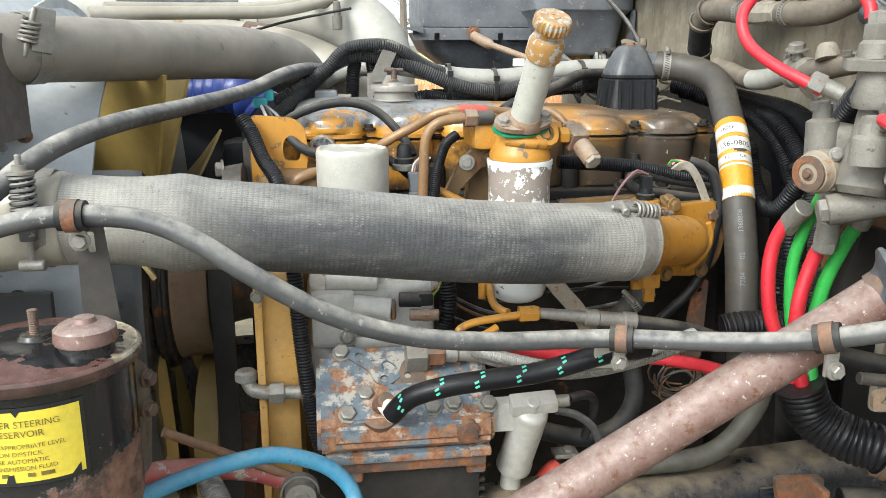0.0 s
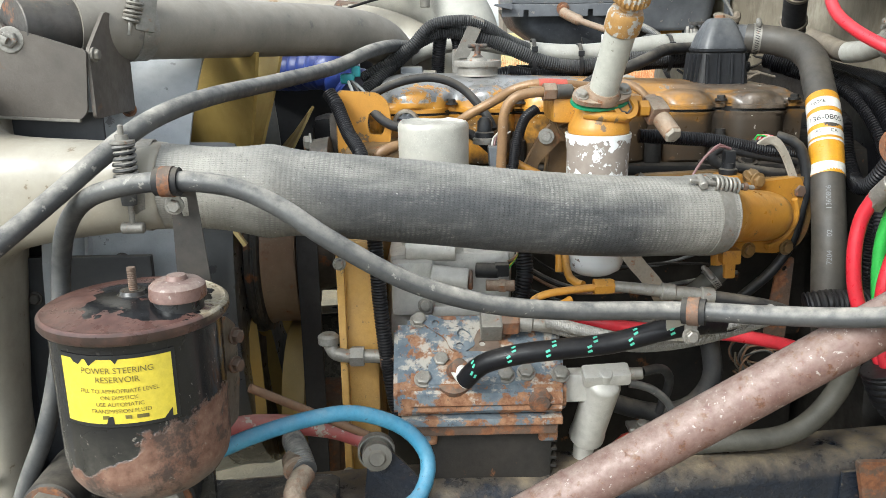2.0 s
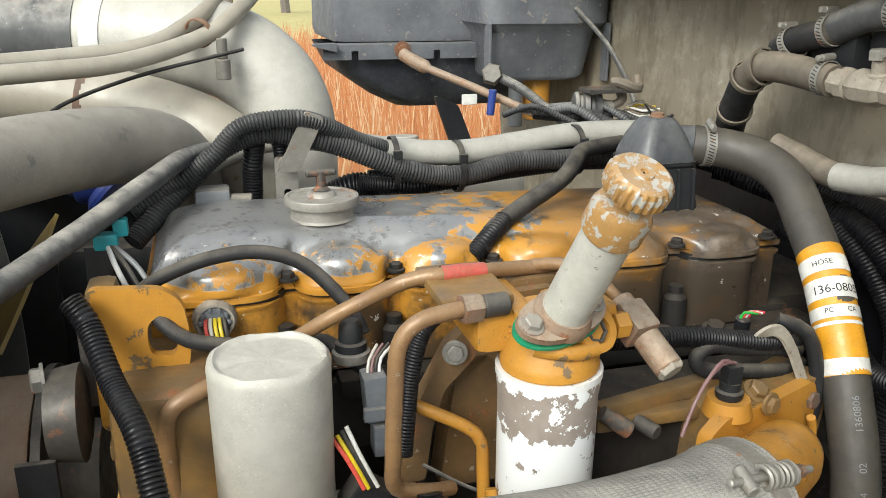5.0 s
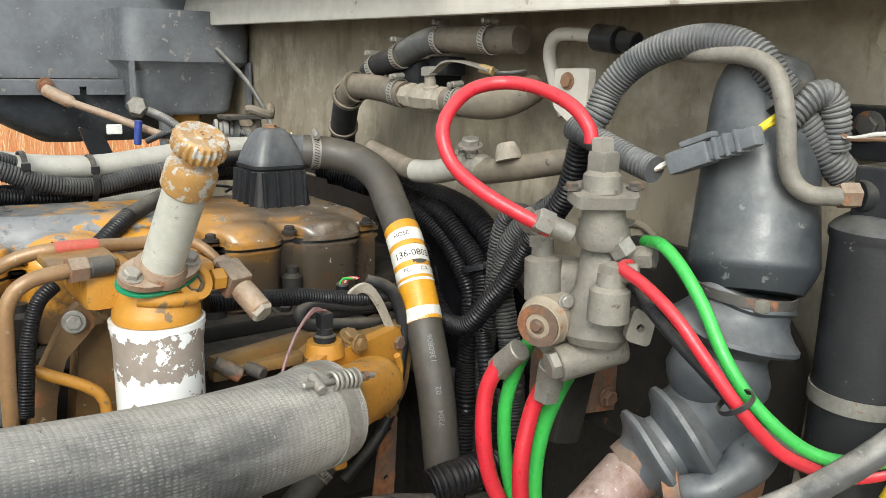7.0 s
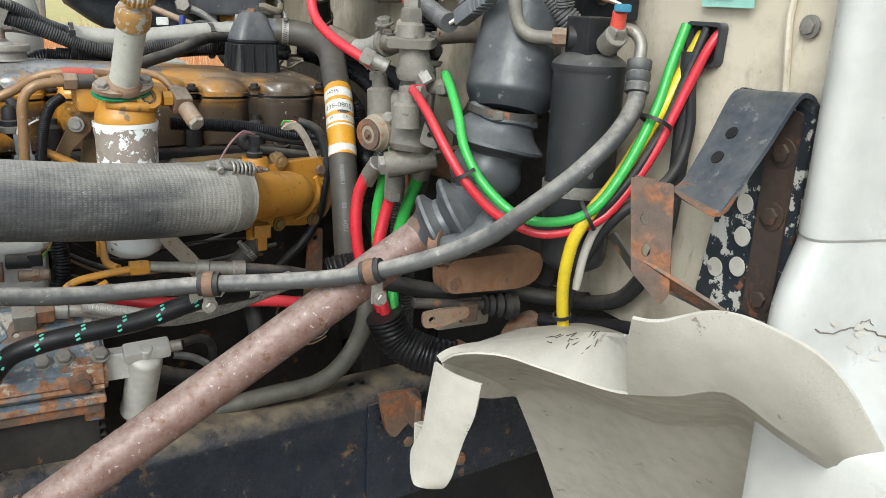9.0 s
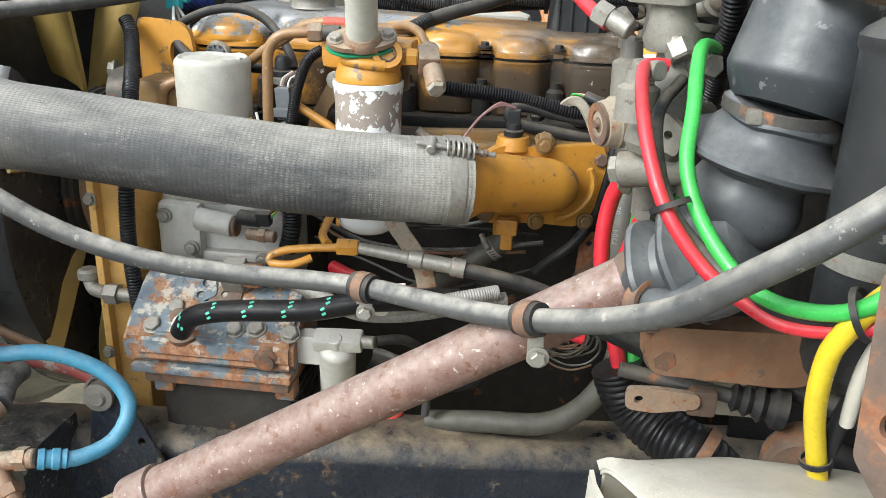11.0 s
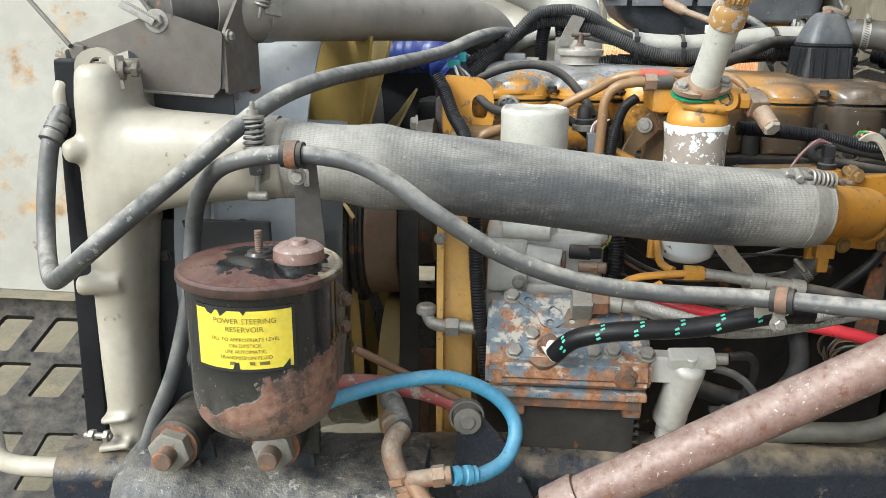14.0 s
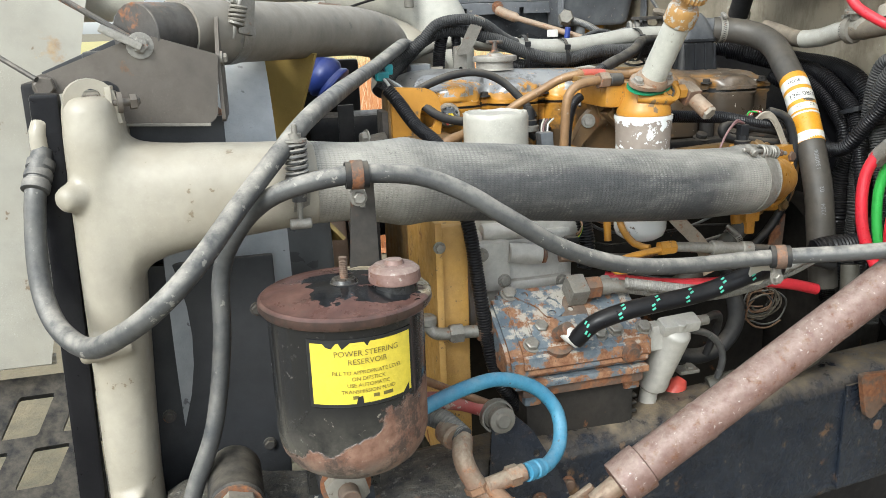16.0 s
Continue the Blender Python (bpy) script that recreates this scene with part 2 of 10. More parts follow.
    "bright_alloy": worn("pale_cast_alloy", (0.55, 0.53, 0.49), (0.46, 0.44, 0.4), 0.5, metal=0.25, dust=0.4, scale=16, dust_col=(0.42, 0.38, 0.31)),
    "chipped_plate": worn("chipped_blue_black_plate", (0.012, 0.02, 0.03), (0.03, 0.035, 0.042), 0.4, dust=0.3, scale=9, chip=0.42, chip_col=(0.46, 0.45, 0.41), rust=0.18, speck=0.1),
    "brown_plate": worn("brown_stained_plate", (0.035, 0.026, 0.022), (0.055, 0.035, 0.026), 0.6, dust=0.3, scale=12, rust=0.3, rust_col=(0.09, 0.04, 0.024), speck=0.15),
    "breather_cap": worn("dark_dusted_plastic_cap", (0.035, 0.038, 0.044), (0.06, 0.063, 0.07), 0.42, dust=0.6, scale=16, dust_col=(0.26, 0.25, 0.23), speck=0.2),
    "tray_dark": worn("mottled_dark_grey_plastic", (0.03, 0.034, 0.042), (0.07, 0.073, 0.08), 0.55, dust=0.5, scale=18, dust_col=(0.2, 0.2, 0.2), chip=0.1, chip_col=(0.12, 0.12, 0.125), speck=0.2),
    "tray_grey": worn("stained_grey_plastic", (0.15, 0.155, 0.165), (0.085, 0.09, 0.1), 0.55, dust=0.5, scale=13, dust_col=(0.27, 0.25, 0.22), chip=0.12, chip_col=(0.22, 0.2, 0.18), speck=0.15),
    "wire_pink": worn("dirty_pink_wire", (0.22, 0.11, 0.11), (0.17, 0.1, 0.1), 0.5, dust=0.2, scale=30),
    "plate_brown": worn("brown_weathered_steel", (0.13, 0.112, 0.095), (0.085, 0.073, 0.063), 0.5, metal=0.25, dust=0.4, scale=9, rust=0.16, rust_col=(0.12, 0.06, 0.03), speck=0.3),
    "tan_strap": worn("rust_tan_strap", (0.26, 0.19, 0.13), (0.33, 0.27, 0.2), 0.6, dust=0.4, scale=30, rust=0.4),
    "bare_strap": worn("scuffed_grey_steel_strap", (0.34, 0.32, 0.285), (0.26, 0.24, 0.21), 0.5, metal=0.3, dust=0.5, scale=24, rust=0.22),
    "pipe_tan": worn("tan_lacquered_fuel_pipe", (0.27, 0.155, 0.068), (0.21, 0.12, 0.06), 0.42, metal=0.15, dust=0.5, scale=25, dust_col=(0.3, 0.22, 0.14), rust=0.12, chip=0.04, chip_col=(0.36, 0.3, 0.24)),
    "barrel": worn("pale_grey_pump_paint", (0.47, 0.455, 0.4), (0.41, 0.4, 0.35), 0.38, dust=0.25, scale=14, chip=0.02, chip_col=(0.2, 0.18, 0.15)),
    "header": worn("brown_greasy_casting", (0.2, 0.115, 0.045), (0.12, 0.075, 0.038), 0.45, dust=0.6, scale=15, dust_col=(0.24, 0.17, 0.1), rust=0.2, chip=0.08, chip_col=(0.3, 0.26, 0.2)),
    "fitting": worn("tan_dusted_fitting", (0.3, 0.2, 0.13), (0.24, 0.17, 0.12), 0.55, metal=0.15, dust=0.9, scale=45, dust_col=(0.38, 0.31, 0.23), rust=0.3, bump_d=0.0015),
    "valve_body": worn("dust_caked_valve_casting", (0.3, 0.27, 0.22), (0.22, 0.19, 0.15), 0.7, dust=0.8, scale=30, dust_col=(0.37, 0.31, 0.235), chip=0.12, chip_col=(0.14, 0.11, 0.085), bump_d=0.002),
    "connector_grey": worn("blue_grey_connector_plastic", (0.11, 0.12, 0.135), (0.15, 0.16, 0.17), 0.42, dust=0.4, scale=20),
    "loom_dull": worn("dust_greyed_loom_plastic", (0.02, 0.02, 0.022), (0.035, 0.035, 0.036), 0.5, dust=0.55, scale=16, dust_col=(0.2, 0.19, 0.17), spec=0.3),
    "olive_hose": worn("olive_grey_rubber", (0.05, 0.047, 0.038), (0.075, 0.07, 0.056), 0.6, dust=0.4, scale=12, dust_col=(0.16, 0.14, 0.105)),
    "plate_tan": worn("tan_dusted_steel_bracket", (0.17, 0.15, 0.12), (0.11, 0.09, 0.07), 0.55, metal=0.15, dust=0.5, scale=16, dust_col=(0.3, 0.26, 0.2), rust=0.2, chip=0.1, chip_col=(0.05, 0.045, 0.04)),
    "braid": worn("braided_grey_hose", (0.3, 0.29, 0.265), (0.22, 0.21, 0.2), 0.5, metal=0.3, dust=0.35, scale=60),
}


# ---- mesh helpers ----
def finish(name, bm, material, smooth=True):
    me = bpy.data.meshes.new(name)
    for f in bm.faces:
        f.smooth = smooth
    bmesh.ops.recalc_face_normals(bm, faces=bm.faces)
    bm.to_mesh(me)
    bm.free()
    me.materials.append(M[material] if isinstance(material, str) else material)
    if smooth:
        me.set_sharp_from_angle(angle=radians(38))
    return me


def even_shading(ob):
    """Lets the large faces decide the shading of rounded edges."""
    w = ob.modifiers.new("weighted_normals", "WEIGHTED_NORMAL")
    w.keep_sharp = True
    return ob


def part(name, bm, material, parent, label="", smooth=True):
    ob = new(name, finish(name, bm, material, smooth))
    if smooth:
        even_shading(ob)
    ob.parent = parent
    if parent.type == "EMPTY":
        ob.matrix_parent_inverse = parent.matrix_basis.inverted()
    if label:
        ob["label"] = label
    return ob


def thing(name, at, label, category, group="", kind=""):
    ob = new(name)
    ob.empty_display_size = 0.02
    ob.location = at
    return tagged(ob, label, category, group, kind)


def solo(name, bm, material, label, category, group="", kind="", smooth=True):
    ob = new(name, finish(name, bm, material, smooth))
    if smooth:
        even_shading(ob)
    return tagged(ob, label, category, group, kind)


def add(bm, other):
    me = bpy.data.meshes.new("scratch")
    other.to_mesh(me)
    other.free()
    bm.from_mesh(me)
    bpy.data.meshes.remove(me)
    return bm


def glide(pts, step):
    """A smooth line through the points, with points about step apart."""
    p = [Vector(q) for q in pts]
    out = []
    for i in range(len(p) - 1):
        a, b, c, d = p[max(i - 1, 0)], p[i], p[i + 1], p[min(i + 2, len(p) - 1)]
        n = max(2, int((c - b).length / step))
        for k in range(n):
            u = k / n
            out.append(0.5 * (2 * b + (c - a) * u + (2 * a - 5 * b + 4 * c - d) * u * u + (3 * b - a - 3 * c + d) * u ** 3))
    out.append(p[-1])
    return out


def even(pts, n):
    """A smooth line with n steps between each two points."""
    p = [Vector(q) for q in pts]
    out = []
    for i in range(len(p) - 1):
        a, b, c, d = p[max(i - 1, 0)], p[i], p[i + 1], p[min(i + 2, len(p) - 1)]
        for k in range(n):
            u = k / n
            out.append(0.5 * (2 * b + (c - a) * u + (2 * a - 5 * b + 4 * c - d) * u * u + (3 * b - a - 3 * c + d) * u ** 3))
    out.append(p[-1])
    return out


def tube(pts, r, n=16, step=0.012, ribs=0.0, pitch=0.0045, profile=None, smooth_line=True, caps=True):
    """A hose or pipe along a line. ribs: depth of corrugation. profile(u): factor on the radius, u from 0 to 1."""
    if ribs:
        step = pitch / 3
    line = glide(pts, step) if smooth_line else [Vector(q) for q in pts]
    bm = bmesh.new()
    uv = bm.loops.layers.uv.new("UVMap")
    rings, lens = [], []
    t = (line[1] - line[0]).normalized()
    side = t.orthogonal().normalized()
    run = 0.0
    for i, p in enumerate(line):
        t2 = (line[min(i + 1, len(line) - 1)] - line[max(i - 1, 0)]).normalized()
        side = (t.rotation_difference(t2) @ side)
        side = (side - t2 * side.dot(t2)).normalized()
        t = t2
        up = t.cross(side)
        if i:
            run += (p - line[i - 1]).length
        rr = r * (profile(i / (len(line) - 1)) if profile else 1.0)
        if ribs and i % 3 == 0:
            rr -= ribs
        lens.append(run)
        rings.append([bm.verts.new(p + rr * (math.cos(a) * side + math.sin(a) * up)) for a in (2 * math.pi * k / n for k in range(n))])
    for i in range(len(rings) - 1):
        for k in range(n):
            f = bm.faces.new((rings[i][k], rings[i][(k + 1) % n], rings[i + 1][(k + 1) % n], rings[i + 1][k]))
            for l, (u, w) in zip(f.loops, ((k, i), (k + 1, i), (k + 1, i + 1), (k, i + 1))):
                l[uv].uv = (u / n, lens[w])
    if caps:
        bm.faces.new(rings[0][::-1])
        bm.faces.new(rings[-1])
    return bm


def lathe(a, b, prof, n=28, cap=True):
    """A turned body on the line from a towards b. prof: pairs of (metres along, radius)."""
    a, b = Vector(a), Vector(b)
    t = (b - a).normalized()
    side = t.orthogonal().normalized()
    up = t.cross(side)
    bm = bmesh.new()
    rings = []
    for d, r in prof:
        rings.append([bm.verts.new(a + t * d + max(r, 1e-4) * (math.cos(q) * side + math.sin(q) * up)) for q in (2 * math.pi * k / n for k in range(n))])
    for i in range(len(rings) - 1):
        for k in range(n):
            bm.faces.new((rings[i][k], rings[i][(k + 1) % n], rings[i + 1][(k + 1) % n], rings[i + 1][k]))
    if cap:
        bm.faces.new(rings[0][::-1])
        bm.faces.new(rings[-1])
    return bm


def rod(a, b, r, n=20, soft=0.0015):
    L = (Vector(b) - Vector(a)).length
    s = min(soft, r * 0.4, L * 0.3)
    return lathe(a, b, [(0, r - s), (s, r), (L - s, r), (L, r - s)], n)


def ring(at, direction, r, width, thick, n=28):
    """A band round something: inner radius r."""
    a = Vector(at) - Vector(direction).normalized() * width / 2
    bm = lathe(a, a + Vector(direction), [(0, r), (0, r + thick), (width, r + thick), (width, r), (0, r)], n, cap=False)
    bmesh.ops.remove_doubles(bm, verts=bm.verts, dist=1e-5)
    return bm


def block(at, size, bevel=0.004, m=None, seg=2):
    bm = bmesh.new()
    bmesh.ops.create_cube(bm, size=1)
    bmesh.ops.scale(bm, vec=size, verts=bm.verts)
    if bevel:
        bmesh.ops.bevel(bm, geom=bm.edges[:], offset=min(bevel, min(size) * 0.45), segments=seg, profile=0.6, affect="EDGES")
    bmesh.ops.transform(bm, matrix=Matrix.Translation(at) @ (m or Matrix()), verts=bm.verts)
    return bm


def plate(outer, holes, thick, m, bevel=0.0015):
    """A flat plate, outlined in its own xy plane, with holes through it; m lays it into the place."""
    bm = bmesh.new()
    edges = []
    for loop in (outer, *holes):
        vs = [bm.verts.new((x, y, 0)) for x, y in loop]
        edges += [bm.edges.new((vs[i], vs[(i + 1) % len(vs)])) for i in range(len(vs))]
    bmesh.ops.triangle_fill(bm, edges=edges, use_beauty=True, use_dissolve=False)
    got = bmesh.ops.extrude_face_region(bm, geom=bm.faces[:])
    bmesh.ops.translate(bm, vec=(0, 0, thick), verts=[g for g in got["geom"] if isinstance(g, bmesh.types.BMVert)])
    bmesh.ops.transform(bm, matrix=m, verts=bm.verts)
    return bm


def circle(x, y, r, n=18, sx=1.0, sy=1.0):
    return [(x + sx * r * math.cos(2 * math.pi * k / n), y + sy * r * math.sin(2 * math.pi * k / n)) for k in range(n)]


def rounded(pts, r, n=4):
    """The corners of an outline rounded."""
    out = []
    for i, p in enumerate(pts):
        p, a, b = Vector(p), Vector(pts[i - 1]), Vector(pts[(i + 1) % len(pts)])
        s, e = p + (a - p).normalized() * min(r, (a - p).length / 2), p + (b - p).normalized() * min(r, (b - p).length / 2)
        for k in range(n + 1):
            u = k / n
            out.append(tuple((1 - u) ** 2 * s + 2 * u * (1 - u) * p + u * u * e))
    return out


def frame_at(o, xdir, ydir):
    """A pose with its x axis along xdir, y near ydir."""
    x = Vector(xdir).normalized()
    z = x.cross(Vector(ydir)).normalized()
    y = z.cross(x)
    return Matrix(((x.x, y.x, z.x, o[0]), (x.y, y.y, z.y, o[1]), (x.z, y.z, z.z, o[2]), (0, 0, 0, 1)))


def hexa(at, direction, r, h, washer=0.0, dome=True):
    """A hexagon head standing on at."""
    d = Vector(direction).normalized()
    at = Vector(at)
    bm = lathe(at, at + d, [(0, r), (h * 0.85, r), (h, r * 0.82)], 6)
    if washer:
        add(bm, lathe(at - d * 0.001, at + d, [(0, washer), (0.003, washer), (0.0035, washer * 0.9)], 20))
    return bm


def bolts(parent, places, direction, r=0.007, h=0.006, material="zinc", washer=0.0):
    for p in places:
        part("bolt", hexa(p, direction, r, h, washer or r * 1.25), material, parent, smooth=True)


def hose(name, pts, r, material, label, category="hose", ends=(), end_mat="zinc", n=18, **kw):
    """A hose as a thing, with crimped ferrules at the ends asked for."""
    ob = thing(name, pts[0], label, category)
    part("hose_body", tube(pts, r, n, **kw), material, ob)
    for e in ends:
        a, b = (Vector(pts[0]), Vector(pts[1])) if e == 0 else (Vector(pts[-1]), Vector(pts[-2]))
        d = (b - a).normalized()
        part("ferrule", lathe(a - d * 0.004, b, [(0, r * 0.8), (0, r * 1.25), (0.008, r * 1.32), (0.01, r * 1.12), (0.016, r * 1.12), (0.018, r * 1.32), (0.026, r * 1.32), (0.028, r * 1.1), (0.034, r * 1.25), (0.036, r)], 20), end_mat, ob)
    return ob


def loom(name, pts, r, label="black corrugated plastic wiring loom", parent=None, step=0.0045):
    bm = tube(pts, r, 14, ribs=r * 0.12, pitch=step)
    if parent:
        return part(name, bm, "loom", parent)
    return solo(name, bm, "loom", label, "wiring loom")


def wire(pts, r, material, parent, name="wire"):
    return part(name, tube(pts, r, 8, step=0.008), material, parent)


def worm_clamp(parent, at, direction, r, material="zinc", screw=None, width=0.012):
    d = Vector(direction).normalized()
    c = part("hose_clamp", ring(at, d, r, width, 0.0014), material, parent, "steel worm-drive hose clamp")
    s = Vector(screw or (0, -0.6, 0.8))
    s = (s - d * s.dot(d)).normalized()
    o = Vector(at) + s * (r + 0.005)
    q = d.cross(s)
    slots = bmesh.new()
    n = max(12, int(2 * math.pi * r / 0.0042))
    for k in range(n):
        a = 2 * math.pi * k / n
        u, w = s * math.cos(a) + q * math.sin(a), q * math.cos(a) - s * math.sin(a)
        turned = Matrix((d + w * 0.35, w, u)).transposed()
        turned = Matrix([list(turned[i]) + [0] for i in range(3)] + [[0, 0, 0, 1]])
        bmesh.ops.create_cube(slots, size=1, matrix=Matrix.Translation(Vector(at) + u * (r + 0.0013)) @ turned @ Matrix.Diagonal((width * 0.55, 0.0013, 0.001, 1)))
    part("slots", slots, "ink", c, smooth=False)
    part("clamp_screw", add(rod(o - q * 0.011, o + q * 0.011, 0.0048, 12), hexa(o + q * 0.011, q, 0.0045, 0.006)), material, c)
    return c


# ---- special surfaces ----
def weave_rubber():
    """Silicone hose with fabric courses showing through, darker along the sides below its dusty top."""
    m, nt, b = shader("fabric_reinforced_hose")
    v = coords(nt)
    uv = coords(nt, "UV")
    s = nt.nodes.new("ShaderNodeSeparateXYZ")
    nt.links.new(uv, s.inputs[0])
    big = noise_tex(nt, v, 9, 5)
    fine = noise_tex(nt, v, 300, 3)
    row = nt.nodes.new("ShaderNodeTexWave")
    row.wave_type, row.bands_direction = "BANDS", "X"
    row.inputs["Scale"].default_value, row.inputs["Distortion"].default_value = 33, 1.6
    row.inputs["Detail"].default_value, row.inputs["Detail Scale"].default_value = 2, 30
    nt.links.new(uv, row.inputs["Vector"])
    cross = nt.nodes.new("ShaderNodeTexWave")
    cross.wave_type, cross.bands_direction = "BANDS", "Y"
    cross.inputs["Scale"].default_value, cross.inputs["Distortion"].default_value = 48, 1.0
    nt.links.new(uv, cross.inputs["Vector"])
    nt.links.new(math_node(nt, "MULTIPLY", cross.outputs["Fac"], 0.7), row.inputs["Phase Offset"])
    courses = math_node(nt, "MULTIPLY", ramp(nt, row.outputs["Fac"], 0.05, 0.45), ramp(nt, cross.outputs["Fac"], 0.1, 0.7, 0.25, 1))
    drawn = nt.nodes.new("ShaderNodeVectorMath")
    drawn.operation = "MULTIPLY"
    drawn.inputs[1].default_value = (0.28, 1, 1)
    nt.links.new(v, drawn.inputs[0])
    drawn = drawn.outputs[0]
    col = mixc(nt, ramp(nt, big, 0.35, 0.65), (0.018, 0.019, 0.021), (0.034, 0.034, 0.036))
    # grey film, worn off in streaks and blotches along the hose
    film = math_node(nt, "MULTIPLY", ramp(nt, noise_tex(nt, drawn, 26, 7, 0.68), 0.4, 0.6, 0.08, 0.55), ramp(nt, noise_tex(nt, v, 70, 5, 0.7), 0.35, 0.6, 0.35, 1))
    col = mixc(nt, film, col, (0.2, 0.195, 0.185))
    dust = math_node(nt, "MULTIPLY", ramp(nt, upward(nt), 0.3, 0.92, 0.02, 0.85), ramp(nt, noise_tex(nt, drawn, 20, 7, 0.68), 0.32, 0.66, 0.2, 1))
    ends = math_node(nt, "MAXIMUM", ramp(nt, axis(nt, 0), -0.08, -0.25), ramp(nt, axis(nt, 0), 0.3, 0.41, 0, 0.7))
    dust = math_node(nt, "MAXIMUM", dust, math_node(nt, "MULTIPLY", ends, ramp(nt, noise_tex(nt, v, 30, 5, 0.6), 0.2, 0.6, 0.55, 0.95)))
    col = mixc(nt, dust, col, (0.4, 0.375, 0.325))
    # courses: dark grooves between them everywhere, worn pale on top in places
    shown = ramp(nt, noise_tex(nt, v, 14, 5, 0.65), 0.42, 0.6, 0.02, 0.4)
    col = mixc(nt, math_node(nt, "MULTIPLY", ramp(nt, courses, 0.4, 0.1), shown), col, (0.04, 0.039, 0.037))
    patchy = math_node(nt, "MULTIPLY", ramp(nt, noise_tex(nt, v, 22, 4, 0.6), 0.47, 0.66, 0.04, 0.5), ramp(nt, noise_tex(nt, v, 150, 3, 0.7), 0.42, 0.6, 0.05, 1))
    col = mixc(nt, math_node(nt, "MULTIPLY", ramp(nt, courses, 0.35, 0.8), patchy), col, (0.36, 0.345, 0.31))
    col = mixc(nt, ramp(nt, noise_tex(nt, v, 95, 5, 0.75), 0.66, 0.7, 0, 0.8), col, (0.45, 0.44, 0.41))
    col = mixc(nt, ramp(nt, noise_tex(nt, v, 80, 6, 0.75), 0.38, 0.33, 0, 0.7), col, (0.02, 0.02, 0.021))
    # dark streaks, stronger away from the top and along the middle length
    side_dark = math_node(nt, "MULTIPLY", ramp(nt, noise_tex(nt, drawn, 17, 8, 0.72), 0.44, 0.55), ramp(nt, upward(nt), 0.8, 0.4, 0, 0.88))
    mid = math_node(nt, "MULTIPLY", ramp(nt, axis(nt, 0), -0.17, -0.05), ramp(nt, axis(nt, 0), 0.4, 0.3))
    col = mixc(nt, math_node(nt, "MULTIPLY", side_dark, math_node(nt, "MULTIPLY", mid, 0.8)), col, (0.04, 0.041, 0.043))
    nt.links.new(col, b.inputs["Base Color"])
    b.inputs["Roughness"].default_value = 0.6
    bump(nt, b, math_node(nt, "ADD", courses, math_node(nt, "MULTIPLY", fine, 0.9)), 0.0006, 0.7)
    return m


def cover_paint():
    """Valve cover: scraped grey metal at the front, flaking yellow further back, brown grease at the rear."""
    m, nt, b = shader("flaking_valve_cover_paint")
    v = coords(nt)
    x, y, z = axis(nt, 0), axis(nt, 1), axis(nt, 2)
    flake = noise_tex(nt, v, 30, 8, 0.7)
    zone = math_node(nt, "ADD", flake, ramp(nt, x, 0.12, 0.46, -0.16, 0.11))
    zone = math_node(nt, "ADD", zone, ramp(nt, y, 1.49, 1.455, 0.0, 0.13))
    top = ramp(nt, math_node(nt, "ADD", z, math_node(nt, "MULTIPLY", flake, 0.012)), 1.466, 1.4675)
    bare = math_node(nt, "MULTIPLY", top, math_node(nt, "SUBTRACT", 1.0, ramp(nt, zone, 0.5, 0.506)))
    streak = noise_tex(nt, v, 11, 6, 0.75)
    metal = mixc(nt, ramp(nt, streak, 0.35, 0.62), (0.25, 0.245, 0.24), (0.36, 0.35, 0.335))
    metal = mixc(nt, ramp(nt, noise_tex(nt, v, 55, 6, 0.7), 0.56, 0.62, 0, 0.7), metal, (0.16, 0.155, 0.15))
    yel = mixc(nt, ramp(nt, noise_tex(nt, v, 12, 4), 0.35, 0.65), (0.54, 0.25, 0.03), (0.42, 0.195, 0.03))
    edge = math_node(nt, "MULTIPLY", top, math_node(nt, "MINIMUM", ramp(nt, zone, 0.496, 0.5), ramp(nt, zone, 0.515, 0.508)))
    col = mixc(nt, bare, yel, metal)
    col = mixc(nt, math_node(nt, "MULTIPLY", edge, 0.6), col, (0.5, 0.46, 0.38))
    grease = math_node(nt, "MULTIPLY", ramp(nt, x, 0.36, 0.54), ramp(nt, noise_tex(nt, v, 15, 6, 0.65), 0.25, 0.5))
    col = mixc(nt, grease, col, mixc(nt, ramp(nt, flake, 0.4, 0.6), (0.05, 0.04, 0.032), (0.15, 0.115, 0.085)))
    col = mixc(nt, ramp(nt, noise_tex(nt, v, 24, 7, 0.7), 0.56, 0.66, 0, 0.7), col, (0.09, 0.062, 0.035))
    # darker below the cover flange, more so towards the rear
    low_dark = math_node(nt, "MULTIPLY", ramp(nt, z, 1.446, 1.42, 0.0, 1.0), ramp(nt, math_node(nt, "ADD", noise_tex(nt, v, 17, 6, 0.65), ramp(nt, x, 0.0, 0.42, -0.02, 0.16)), 0.42, 0.58, 0.05, 0.92))
    col = mixc(nt, low_dark, col, (0.045, 0.034, 0.024))
    col = mixc(nt, ramp(nt, noise_tex(nt, v, 60, 5, 0.65), 0.665, 0.675), col, (0.5, 0.48, 0.44))
    nt.links.new(col, b.inputs["Base Color"])
    nt.links.new(math_node(nt, "MULTIPLY", bare, 0.55), b.inputs["Metallic"])
    nt.links.new(ramp(nt, streak, 0.3, 0.7, 0.22, 0.5), b.inputs["Roughness"])
    b.inputs["Coat Weight"].default_value = 0.25
    b.inputs["Coat Roughness"].default_value = 0.2
    bump(nt, b, math_node(nt, "ADD", math_node(nt, "MULTIPLY", bare, -0.5), math_node(nt, "MULTIPLY", noise_tex(nt, v, 90, 4), 0.35)), 0.0009, 0.6)
    return m


def pump_paint():
